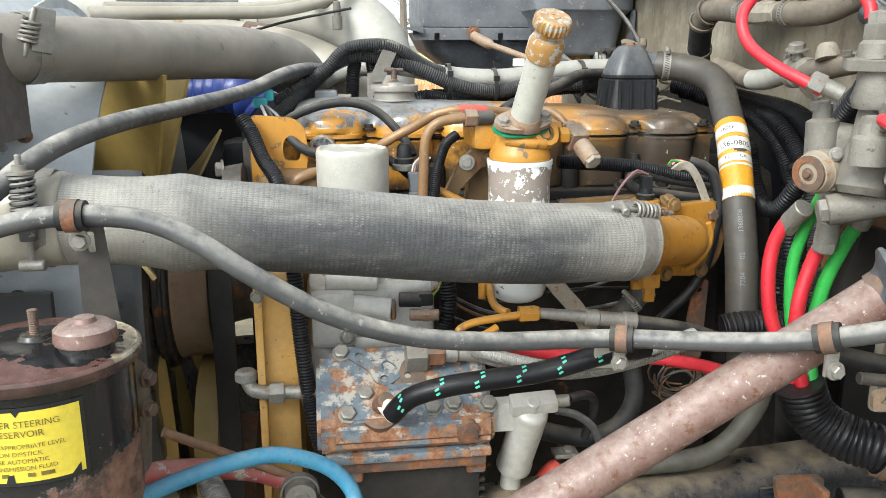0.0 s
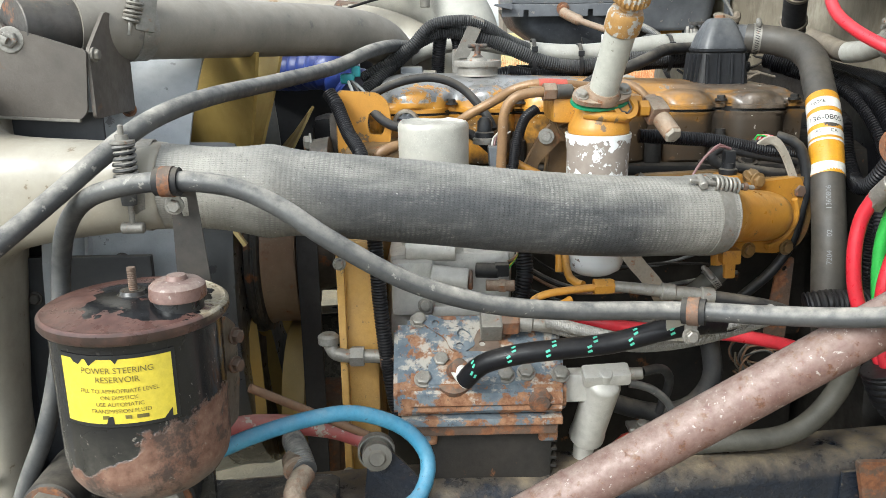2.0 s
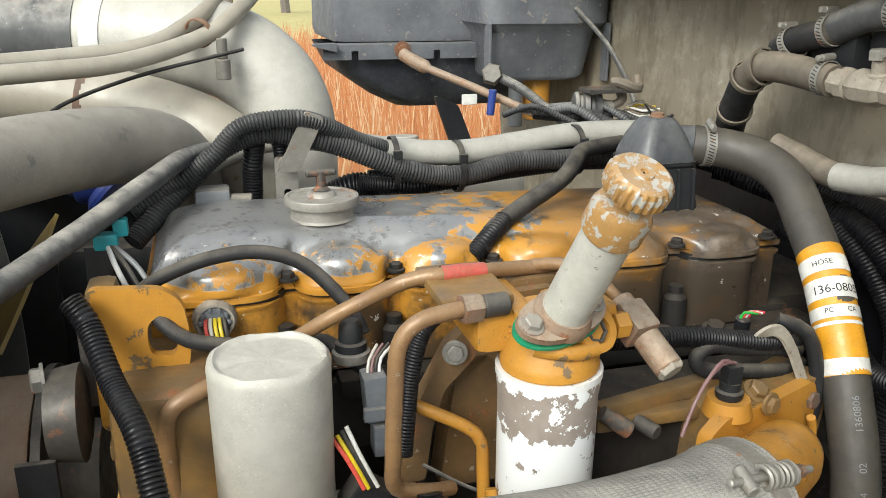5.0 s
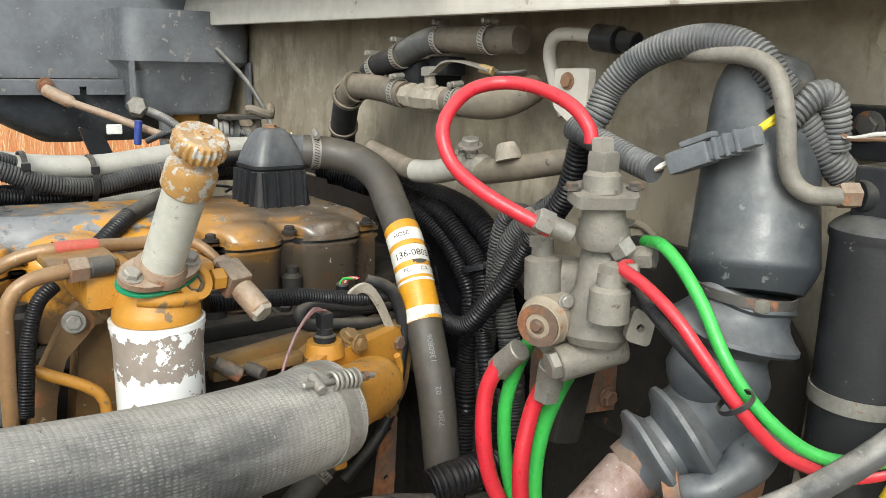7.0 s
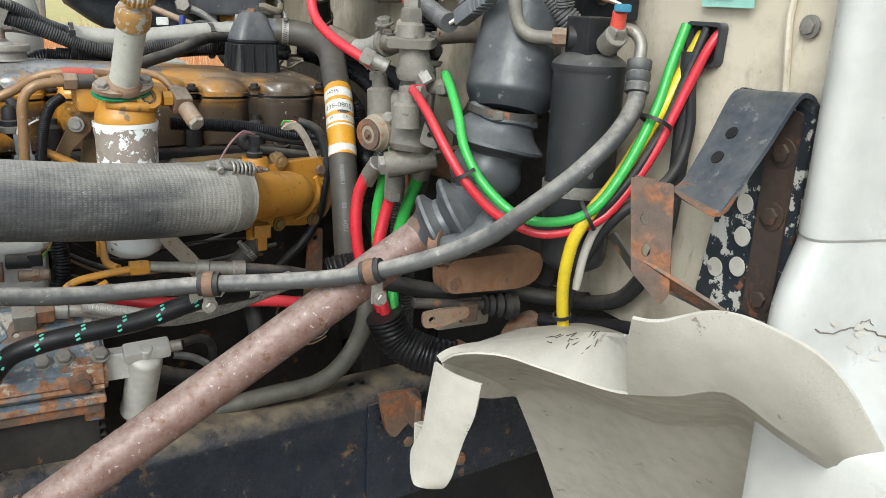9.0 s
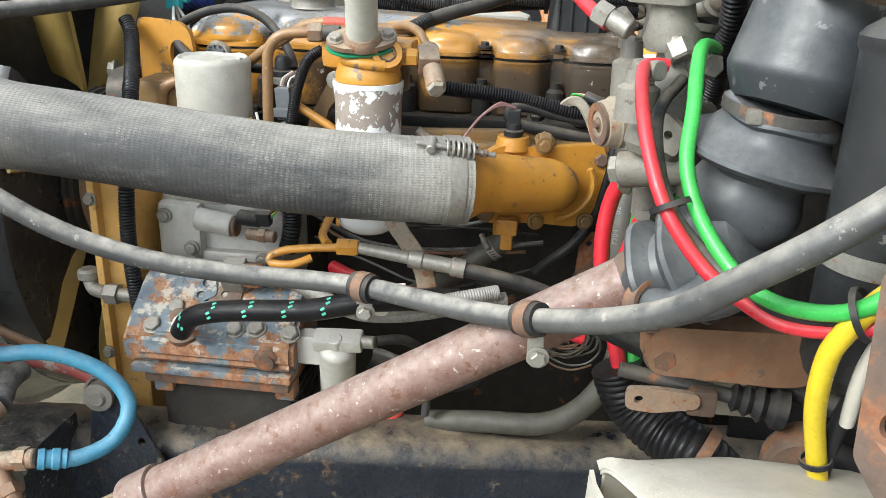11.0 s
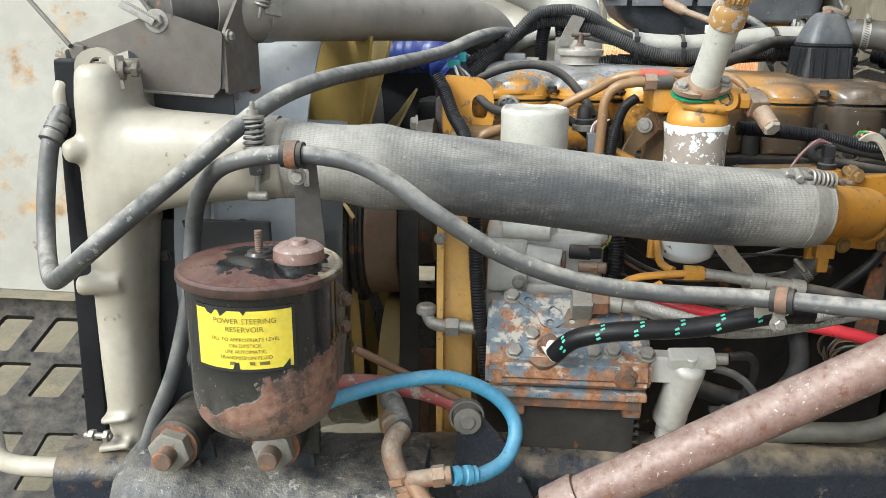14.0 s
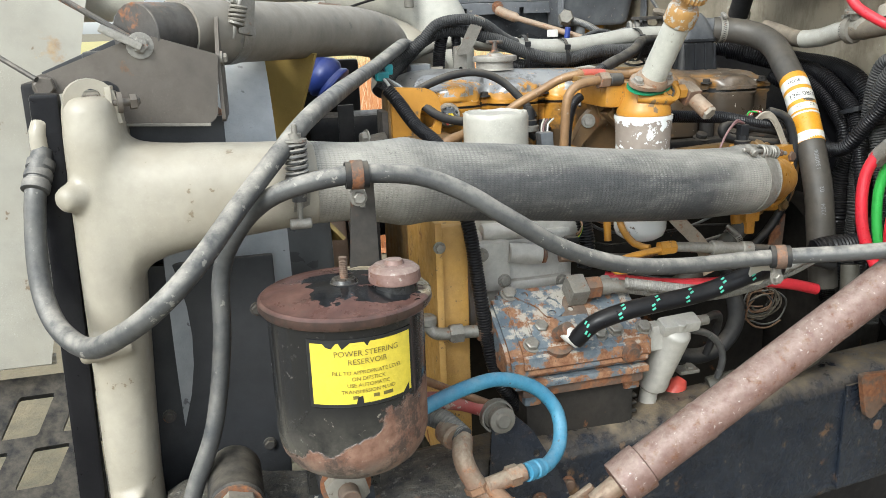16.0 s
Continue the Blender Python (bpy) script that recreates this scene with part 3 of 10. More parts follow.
    """Blue-grey paint lost to orange rust and white corrosion."""
    m, nt, b = shader("corroded_pump_paint")
    v = coords(nt)
    a = noise_tex(nt, v, 24, 8, 0.66)
    c = noise_tex(nt, v, 33, 7, 0.66)
    col = mixc(nt, ramp(nt, noise_tex(nt, v, 60, 4), 0.35, 0.65), (0.085, 0.11, 0.135), (0.15, 0.175, 0.195))
    rust = mixc(nt, ramp(nt, noise_tex(nt, v, 75, 6, 0.7), 0.35, 0.65), (0.15, 0.055, 0.022), (0.32, 0.17, 0.09))
    lower = ramp(nt, upward(nt), 0.6, 0.1, 0.0, 0.045)
    col = mixc(nt, ramp(nt, math_node(nt, "ADD", a, lower), 0.5, 0.54), col, rust)
    white = math_node(nt, "ADD", c, ramp(nt, upward(nt), 0.2, 0.8, -0.04, 0.04))
    col = mixc(nt, ramp(nt, white, 0.55, 0.62, 0, 0.85), col, (0.42, 0.38, 0.32))
    col = mixc(nt, ramp(nt, noise_tex(nt, v, 130, 4, 0.7), 0.4, 0.32, 0, 0.8), col, (0.06, 0.035, 0.025))
    nt.links.new(col, b.inputs["Base Color"])
    b.inputs["Roughness"].default_value = 0.75
    bump(nt, b, math_node(nt, "ADD", a, math_node(nt, "MULTIPLY", noise_tex(nt, v, 220, 3), 0.4)), 0.0022, 0.8)
    return m


def tank_paint():
    """Black enamel reservoir, rusted through round its foot."""
    m, nt, b = shader("rusted_black_enamel")
    v = coords(nt)
    z = axis(nt, 2)
    n = noise_tex(nt, v, 16, 7, 0.62)
    f = ramp(nt, math_node(nt, "ADD", math_node(nt, "ADD", z, math_node(nt, "MULTIPLY", n, -0.09)), math_node(nt, "MULTIPLY", axis(nt, 0), -0.5)), 1.266, 1.26)
    rust = mixc(nt, ramp(nt, noise_tex(nt, v, 60, 6), 0.35, 0.65), (0.12, 0.055, 0.035), (0.22, 0.125, 0.085))
    pale = mixc(nt, math_node(nt, "MULTIPLY", ramp(nt, z, 1.125, 1.1), ramp(nt, noise_tex(nt, v, 26, 6, 0.7), 0.35, 0.55, 0.2, 0.9)), rust, (0.13, 0.115, 0.095))
    col = mixc(nt, ramp(nt, noise_tex(nt, v, 30, 6, 0.7), 0.62, 0.68, 0, 0.35), (0.014, 0.014, 0.015), (0.12, 0.11, 0.1))
    film = math_node(nt, "MULTIPLY", ramp(nt, z, 1.19, 1.1), ramp(nt, noise_tex(nt, v, 18, 7, 0.7), 0.35, 0.6, 0.1, 0.75))
    col = mixc(nt, film, col, (0.13, 0.12, 0.1))
    col = mixc(nt, f, col, pale)
    col = mixc(nt, math_node(nt, "MULTIPLY", f, ramp(nt, noise_tex(nt, v, 24, 7, 0.7), 0.52, 0.6, 0, 0.85)), col, (0.05, 0.035, 0.028))
    col = mixc(nt, ramp(nt, noise_tex(nt, v, 120, 4, 0.75), 0.64, 0.68, 0, 0.5), col, (0.3, 0.27, 0.23))
    nt.links.new(col, b.inputs["Base Color"])
    nt.links.new(math_node(nt, "MAXIMUM", math_node(nt, "MULTIPLY", f, 0.8), ramp(nt, noise_tex(nt, v, 40, 4), 0.3, 0.7, 0.08, 0.28)), b.inputs["Roughness"])
    bump(nt, b, math_node(nt, "ADD", math_node(nt, "MULTIPLY", f, 0.6), math_node(nt, "MULTIPLY", noise_tex(nt, v, 140, 4), f)), 0.0018, 0.8)
    return m


def lid_paint():
    m, nt, b = shader("lid_of_rust_and_flaking_paint")
    v = coords(nt)
    n = noise_tex(nt, v, 22, 6, 0.6)
    x = axis(nt, 0)
    col = mixc(nt, ramp(nt, noise_tex(nt, v, 50, 5), 0.35, 0.65), (0.075, 0.036, 0.029), (0.14, 0.072, 0.056))
    cream = math_node(nt, "MULTIPLY", ramp(nt, math_node(nt, "ADD", n, ramp(nt, math_node(nt, "ADD", x, math_node(nt, "MULTIPLY", axis(nt, 1), 0.5)), 0.12, 0.21, -0.25, 0.25)), 0.53, 0.56), ramp(nt, axis(nt, 2), 1.288, 1.292))
    col = mixc(nt, cream, col, mixc(nt, ramp(nt, noise_tex(nt, v, 45, 6, 0.7), 0.4, 0.65), (0.42, 0.37, 0.27), (0.26, 0.2, 0.13)))
    zone = math_node(nt, "MINIMUM", ramp(nt, x, -0.375, -0.335, -0.3, 0.16), ramp(nt, x, -0.205, -0.225, -0.3, 0.16))
    zone = math_node(nt, "MINIMUM", zone, ramp(nt, axis(nt, 1), 0.93, 0.89, -0.3, 0.16))
    zone = math_node(nt, "MINIMUM", zone, ramp(nt, axis(nt, 1), 0.765, 0.785, -0.3, 0.16))
    dark = ramp(nt, math_node(nt, "ADD", n, zone), 0.57, 0.585)
    col = mixc(nt, ramp(nt, noise_tex(nt, v, 60, 6, 0.72), 0.55, 0.62, 0, 0.6), col, (0.055, 0.035, 0.028))
    col = mixc(nt, dark, col, (0.014, 0.014, 0.015))
    rim = math_node(nt, "MULTIPLY", ramp(nt, axis(nt, 2), 1.2965, 1.2935), ramp(nt, noise_tex(nt, v, 34, 6, 0.7), 0.35, 0.6, 0.35, 0.95))
    col = mixc(nt, rim, col, (0.03, 0.021, 0.018))
    nt.links.new(col, b.inputs["Base Color"])
    nt.links.new(math_node(nt, "ADD", ramp(nt, dark, 0, 1, 0.22, 0.06), ramp(nt, noise_tex(nt, v, 35, 6, 0.7), 0.35, 0.65, 0, 0.22)), b.inputs["Roughness"])
    bump(nt, b, n, 0.002, 0.6)
    return m


def filter_paint():
    """White filter can with the paint chipped off round its shoulder."""
    m, nt, b = shader("chipped_white_filter")
    v = coords(nt)
    z = axis(nt, 2)
    band = math_node(nt, "MINIMUM", ramp(nt, z, 1.36, 1.383), ramp(nt, z, 1.425, 1.412))
    f = ramp(nt, math_node(nt, "ADD", noise_tex(nt, v, 60, 6, 0.62), math_node(nt, "MULTIPLY", band, 0.22)), 0.63, 0.645)
    col = mixc(nt, f, (0.78, 0.785, 0.765), mixc(nt, noise_tex(nt, v, 70, 3), (0.2, 0.16, 0.13), (0.32, 0.27, 0.23)))
    nt.links.new(col, b.inputs["Base Color"])
    nt.links.new(ramp(nt, f, 0, 1, 0.25, 0.7), b.inputs["Roughness"])
    bump(nt, b, f, -0.0006, 0.7)
    return m


def land(name, a, b2, c, scale):
    m, nt, b = shader(name)
    v = coords(nt)
    col = mixc(nt, ramp(nt, noise_tex(nt, v, scale, 6), 0.35, 0.65), a, b2)
    col = mixc(nt, ramp(nt, noise_tex(nt, v, scale * 12, 6, 0.7), 0.42, 0.66), col, c)
    nt.links.new(col, b.inputs["Base Color"])
    b.inputs["Roughness"].default_value = 0.95
    bump(nt, b, noise_tex(nt, v, scale * 30, 5), 0.03)
    return m


def straw():
    m, nt, b = shader("dry_russet_grass")
    g = nt.nodes.new("ShaderNodeNewGeometry")
    i = g.outputs["Random Per Island"]
    col = mixc(nt, ramp(nt, i, 0, 0.6), (0.42, 0.15, 0.05), (0.5, 0.24, 0.1))
    col = mixc(nt, ramp(nt, i, 0.75, 0.95), col, (0.6, 0.45, 0.27))
    nt.links.new(col, b.inputs["Base Color"])
    b.inputs["Roughness"].default_value = 0.9
    return m


def firewall_paint():
    """Cream sheet metal under road film, clean by the door side; oily streaks and painted-in shade further into the
    bay.
    """
    m, nt, b = shader("cream_firewall_grime_and_shade")
    v = coords(nt)
    col = mixc(nt, ramp(nt, noise_tex(nt, v, 4, 5), 0.35, 0.65), (0.55, 0.49, 0.39), (0.5, 0.44, 0.34))
    # shade under cowl and bonnet, put into the colour along y with the grime
    bay_shade = ramp(nt, axis(nt, 1), 0.62, 1.25, 0.0, 1.0)
    drip = nt.nodes.new("ShaderNodeVectorMath")
    drip.operation = "MULTIPLY"
    drip.inputs[1].default_value = (1, 1, 0.3)
    nt.links.new(v, drip.inputs[0])
    film = math_node(nt, "ADD", math_node(nt, "MULTIPLY", bay_shade, 0.26), noise_tex(nt, v, 5.5, 7, 0.66))
    col = mixc(nt, ramp(nt, film, 0.48, 0.76, 0, 0.82), col, (0.175, 0.145, 0.1))
    streak = math_node(nt, "ADD", math_node(nt, "MULTIPLY", bay_shade, 0.1), noise_tex(nt, drip.outputs[0], 24, 6, 0.7))
    col = mixc(nt, ramp(nt, streak, 0.58, 0.72, 0, 0.55), col, (0.13, 0.1, 0.065))
    fleck = noise_tex(nt, v, 85, 6, 0.75)
    col = mixc(nt, ramp(nt, fleck, 0.64, 0.69, 0, 0.55), col, (0.12, 0.09, 0.06))
    col = mixc(nt, ramp(nt, noise_tex(nt, v, 40, 7, 0.75), 0.66, 0.7, 0, 0.6), col, (0.5, 0.46, 0.38))
    nt.links.new(col, b.inputs["Base Color"])
    nt.links.new(ramp(nt, film, 0.4, 0.8, 0.42, 0.8), b.inputs["Roughness"])
    bump(nt, b, math_node(nt, "ADD", noise_tex(nt, v, 9, 3), math_node(nt, "MULTIPLY", noise_tex(nt, v, 120, 4, 0.7), 0.25)), 0.004, 0.5)
    return m


M["firewall"] = firewall_paint()
M["bonnet_inner"] = worn("white_bonnet_inside", (0.41, 0.39, 0.335), (0.33, 0.305, 0.25), 0.5, dust=0.2, scale=3, rust=0.26, rust_col=(0.27, 0.17, 0.09), chip=0.05, chip_col=(0.2, 0.15, 0.1))
M.update(weave=weave_rubber(), cover=cover_paint(), pump=pump_paint(), tank=tank_paint(), lid=lid_paint(), can=filter_paint(), straw=straw(),
         ground=land("gravel_and_dry_grass", (0.17, 0.14, 0.09), (0.12, 0.11, 0.075), (0.22, 0.18, 0.11), 0.4),
         field=land("russet_field", (0.4, 0.15, 0.055), (0.46, 0.22, 0.09), (0.34, 0.13, 0.05), 0.9),
         meadow=land("pale_meadow", (0.42, 0.36, 0.13), (0.36, 0.34, 0.13), (0.5, 0.4, 0.18), 0.15),
         bark=worn("grey_bark", (0.2, 0.17, 0.15), None, 0.9, dust=0, scale=4))

# ---- ground and distance ----
bm = bmesh.new()
bmesh.ops.create_grid(bm, x_segments=40, y_segments=40, size=900)
solo("ground", bm, "ground", "dry grass and gravel ground", "ground", kind="structure")
bm = bmesh.new()
bm.faces.new([bm.verts.new(p) for p in ((-1.5, 5.5, 0.01), (40, 5.5, 0.01), (60, 26, 0.01), (-3, 26, 0.01))])
solo("field", bm, "field", "russet field of tall dry grass", "field", kind="structure")
bm = bmesh.new()
bm.faces.new([bm.verts.new(p) for p in ((-60, 26, 0.02), (150, 26, 0.02), (300, 160, 0.02), (-200, 160, 0.02))])
solo("meadow", bm, "meadow", "pale mown meadow behind the tall grass", "field", kind="structure")
verts, faces = [], []
rng = random.Random(5)
for k in range(16000):
    x, y = rng.uniform(-1, 14), 5.6 + 18 * rng.random() ** 1.7
    h, w, lean = rng.uniform(0.35, 0.95), rng.uniform(0.004, 0.012), rng.uniform(-0.25, 0.25)
    i = len(verts)
    verts += [(x - w, y, 0), (x + w, y, 0), (x + lean * h * 0.4 + w * 0.7, y, h * 0.6), (x + lean * h, y + 0.02, h), (x + lean * h * 0.4 - w * 0.7, y, h * 0.6)]
    faces += [(i, i + 1, i + 2, i + 4), (i + 4, i + 2, i + 3)]
me = bpy.data.meshes.new("tall_grass")
me.from_pydata(verts, [], faces)
me.materials.append(M["straw"])
tagged(new("tall_grass", me), "stand of dry russet broom grass behind the truck", "grass", kind="stuff")


def bare_tree(x, y, h, seed):
    r = random.Random(seed)
    ob = thing("bare_tree", (x, y, 0), "leafless winter tree beyond the meadow", "tree", "trees at the edge of the meadow")
    part("trunk", tube([(x, y, 0), (x + r.uniform(-0.2, 0.2), y, h * 0.35), (x + r.uniform(-0.4, 0.4), y, h)], h * 0.022, 8, step=1, profile=lambda u: 1 - 0.85 * u), "bark", ob)
    bm = bmesh.new()
    for k in range(70):
        z = h * r.uniform(0.2, 0.95)
        a, L = r.uniform(0, 6.28), h * r.uniform(0.12, 0.38) * (1.15 - z / h)
        p = Vector((x, y, z))
        q = p + Vector((math.cos(a) * L, math.sin(a) * L, L * r.uniform(0.5, 1.1)))
        add(bm, tube([p, (p + q) / 2 + Vector((0, 0, -0.06 * L)), q], 0.035 * r.uniform(0.5, 1.2), 4, step=1.5, profile=lambda u: 1 - 0.8 * u))
        for j in range(4):
            s = p.lerp(q, r.uniform(0.4, 1))
            add(bm, tube([s, s + Vector((r.uniform(-1, 1), r.uniform(-1, 1), r.uniform(0.3, 1.2))) * L * 0.35], 0.012, 3, step=2, profile=lambda u: 1 - 0.7 * u))
    part("branches", bm, "bark", ob)


for k, (x, y, h) in enumerate(((1.5, 46, 11), (5, 52, 13), (9, 48, 10), (14, 55, 12), (-2, 60, 12), (20, 50, 11), (27, 57, 13))):
    bare_tree(x, y, h, k)

# ---- white box trailer standing far behind ----
ob = thing("box_trailer", (-9, 14, 0), "white box trailer parked in the yard", "trailer")
part("box", block((-9.3, 15, 1.62), (11, 2.5, 1.9), 0.03), "white", ob)
part("bottom_rail", block((-9.3, 13.72, 0.68), (11, 0.05, 0.14), 0.01), "plastic_grey", ob)
part("top_rail", block((-9.3, 13.72, 2.52), (11, 0.05, 0.1), 0.01), "alu", ob)
for x in (-13.5, -12.4):
    part("wheel", lathe((x, 13.8, 0.5), (x, 14.8, 0.5), [(0, 0.3), (0.02, 0.48), (0.25, 0.5), (0.28, 0.3)], 24), "rubber", ob)
part("landing_leg", block((-5.5, 14.6, 0.35), (0.12, 0.12, 0.7), 0.01), "steel", ob)

# ---- frame rails ----
RAIL = math.atan2(0.115, 1.0)
rail_m = pose(0.06, 1.035, 0.93, 0, 0, math.degrees(RAIL))


def frame_rail(name, m, label, flip=1):
    ob = thing(name, m.translation, label, "frame rail", "truck frame")
    r = 0.036
    bend = [(r - r * math.sin(k * math.pi / 14), -r + r * math.cos(k * math.pi / 14)) for k in range(8)]
    prof = [(0.09, 0)] + bend + [(p, -0.269 - q) for p, q in reversed(bend)] + [(0.09, -0.269), (0.09, -0.26), (r, -0.26), (0.009, -0.269 + r), (0.009, -r), (r, -0.009), (0.09, -0.009)]
    prof = [(p * flip, q) for p, q in prof]
    n = len(prof)
    bm = bmesh.new()
    rows = [[bm.verts.new((x, p, q)) for p, q in prof] for x in (-0.75, -0.3, 0, 0.5, 1.0, 2.2)]
    for i in range(5):
        for k in range(n):
            bm.faces.new((rows[i][k], rows[i][(k + 1) % n], rows[i + 1][(k + 1) % n], rows[i + 1][k]))
    bmesh.ops.transform(bm, matrix=m, verts=bm.verts)
    part("channel", bm, "rail", ob)
    return ob


near_rail = frame_rail("frame_rail", rail_m, "black painted steel frame rail, dusty and scraped")
frame_rail("frame_rail", pose(0.06, 1.95, 0.93, 0, 0, math.degrees(RAIL)), "black painted steel frame rail on the far side of the engine", -1)
bolts(near_rail, [rail_m @ Vector((x, y, z)) for x, y, z in ((-0.057, -0.021, -0.075), (0.006, -0.001, -0.073), (0.7, -0.001, -0.12), (0.83, -0.001, -0.1), (0.83, -0.001, -0.2))], (0.115, -1, 0), 0.0115, 0.01, "rusty")
part("rail_splice_plate", block(rail_m @ Vector((0.66, -0.004, -0.13)), (0.1, 0.006, 0.22), 0.002, pose(0, 0, 0, 0, 0, math.degrees(RAIL))), "rail", near_rail)

# ---- cab: firewall, cowl, corner panel ----
def wall_x(y, z):
    return 0.925 - 0.05 * (y - 0.5)


bm = bmesh.new()
ny, nz = 40, 20
grid = [[bm.verts.new((wall_x(0.4 + 2.4 * j / ny, 0) + 0.006 * noise.noise((j * 0.35, k * 0.5, 3)), 0.4 + 2.4 * j / ny, 1.19 + 0.66 * k / nz)) for k in range(nz + 1)] for j in range(ny + 1)]
for j in range(ny):
    for k in range(nz):
        bm.faces.new((grid[j][k], grid[j + 1][k], grid[j + 1][k + 1], grid[j][k + 1]))
got = bmesh.ops.extrude_face_region(bm, geom=bm.faces[:])
bmesh.ops.translate(bm, vec=(0.03, 0, 0), verts=[g for g in got["geom"] if isinstance(g, bmesh.types.BMVert)])
firewall = solo("wall_firewall", bm, "firewall", "cream painted steel firewall, dirty and stained", "firewall", kind="structure")
under = solo("cab_underside", add(block((1.72, 1.45, 1.05), (0.62, 2.1, 0.27), 0.03), block((1.22, 1.86, 1.05), (0.5, 1.28, 0.26), 0.03)), "engine_dark", "dark dirty underside of the cab floor", "cab floor", kind="structure")
# pressed oval beads in the sheet
part("pressed_dome", lathe((wall_x(0.79, 0) + 0.004, 0.79, 1.735), (0, 0.79, 1.735), [(0, 0.085), (0.006, 0.08), (0.011, 0.05), (0.013, 0.015)], 40), "firewall", firewall)
part("plug", hexa((wall_x(0.78, 0) - 0.01, 0.78, 1.74), (-1, 0, 0), 0.012, 0.008, 0.016), "firewall", firewall)
part("seam", tube([(wall_x(0.46, 0) - 0.004, 0.455, 1.705), (wall_x(0.49, 0) - 0.004, 0.488, 1.675), (wall_x(0.5, 0) - 0.004, 0.498, 1.64), (wall_x(0.49, 0) - 0.004, 0.492, 1.58), (wall_x(0.49, 0) - 0.004, 0.488, 1.545)], 0.0045, 8), "firewall", firewall)
for y, z, ry, rz in ((1.08, 1.45, 0.05, 0.05),):
    ringpts = [(wall_x(y, 0) - 0.003, y + ry * math.cos(a), z + rz * math.sin(a)) for a in (2 * math.pi * k / 24 for k in range(25))]
    part("pressed_bead", tube(ringpts, 0.005, 8, step=0.01), "firewall", firewall)
bm = block((0.86, 1.75, 1.81), (0.24, 2.3, 0.035), 0.012, pose(0, 0, 0, 0, 4, 0))
add(bm, block((0.745, 1.75, 1.795), (0.014, 2.3, 0.05), 0.005))
solo("cowl_ledge", bm, "fender", "dusty grey-white cowl ledge above the firewall", "cowl", kind="structure")
bm = plate(rounded([(0, 0), (1.6, 0), (1.6, 0.75), (0, 0.75)], 0.02), [], 0.012, frame_at((0.66, 2.85, 1.85), (0, -1, 0), (1, 0, 0.9)))
solo("windscreen_base", bm, "white", "white painted scuttle below the windscreen", "scuttle", kind="structure")
# corner panel of the cab, with a rounded front edge
def swept(sections):
    """Quads between cross-sections, each a list of points."""
    bm = bmesh.new()
    rows = [[bm.verts.new(p) for p in s] for s in sections]
    for a, b in zip(rows, rows[1:]):
        for i in range(len(a) - 1):
            bm.faces.new((a[i], a[i + 1], b[i + 1], b[i]))
    return bm


def thicken(bm, d):
    """Gives an open sheet the thickness d along its own normals."""
    bmesh.ops.recalc_face_normals(bm, faces=bm.faces)
    bm.normal_update()
    faces, rim = bm.faces[:], [e for e in bm.edges if e.is_boundary]
    twin = {v: bm.verts.new(v.co - v.normal * d) for v in bm.verts[:]}
    for f in faces:
        bm.faces.new([twin[v] for v in reversed(f.verts)])
    for e in rim:
        p, q = e.verts
        bm.faces.new((p, q, twin[q], twin[p]))
    return bm


CORNER = [(0.93, 0.43), (0.905, 0.418), (0.892, 0.407), (0.887, 0.397), (0.889, 0.387), (0.9, 0.379), (0.925, 0.373), (0.96, 0.3665), (0.998, 0.3605), (1.04, 0.3585), (1.1, 0.357), (1.3, 0.35), (1.9, 0.335)]


def corner_section(z, fwd, out):
    """Plan of the cab corner: fwd draws its nose forward, out lets the side flare."""
    pts = []
    for x, y in CORNER:
        u = min(1.0, max(0.0, (x - 0.885) / 0.12))
        pts.append((x - fwd * (1 - u), y - out * u ** 0.7 - fwd * 0.12, z))
    return even(pts, 3)


bm = swept([corner_section(z, f, o) for z, f, o in ((1.411, -0.006, -0.006), (1.41, -0.002, -0.002), (1.413, 0.0015, 0.0015), (1.422, 0.0015, 0.0015), (1.43, 0, 0), (1.6, 0, 0), (1.85, 0, 0), (2.2, 0, 0))])
thicken(bm, 0.006)
panel = solo("cab_corner_panel", bm, "white", "white painted cab corner panel with a rolled lower edge", "cab panel", kind="structure")
part("drain_hole", lathe((0.9105, 0.3755, 1.497), (0.9, 0.3, 1.497), [(0, 0.0045), (0.0015, 0.0045)], 14), "plastic_grey", panel)
part("edge_chip", block((0.9, 0.3765, 1.418), (0.007, 0.002, 0.003), 0.0005), "steel", panel)
part("edge_chip", block((1.073, 0.356, 1.416), (0.012, 0.002, 0.004), 0.0005), "steel", panel)
bm = swept([corner_section(z, f, o) for z, f, o in ((1.416, -0.009, -0.006), (1.4, -0.002, -0.005), (1.38, 0.01, -0.003), (1.355, 0.024, 0.0), (1.33, 0.032, 0.0), (1.305, 0.034, 0.001), (1.28, 0.036, 0.004), (1.262, 0.038, 0.01), (1.245, 0.04, 0.024), (1.23, 0.042, 0.05), (1.216, 0.044, 0.09), (1.205, 0.046, 0.13), (1.19, 0.046, 0.155), (1.165, 0.046, 0.165), (0.95, 0.046, 0.17))])
thicken(bm, 0.006)
lower = solo("cab_lower_panel", bm, "white", "white cab lower corner panel with cracked filler", "cab panel", kind="structure")
tree = bvhtree.BVHTree.FromPolygons([v.co.copy() for v in lower.data.vertices], [tuple(p.vertices) for p in lower.data.polygons])


def on_panel(x, z):
    """The outer skin of the lower panel at that place."""
    hit = tree.ray_cast(Vector((x, -0.5, z)), Vector((0, 1, 0)))[0]
    return (hit or Vector((x, 0.36, z))) + Vector((0, -0.0006, 0))


crack_brown = worn("brown_crack_in_filler", (0.2, 0.165, 0.125), (0.13, 0.105, 0.08), 0.9, dust=0.1, scale=60)
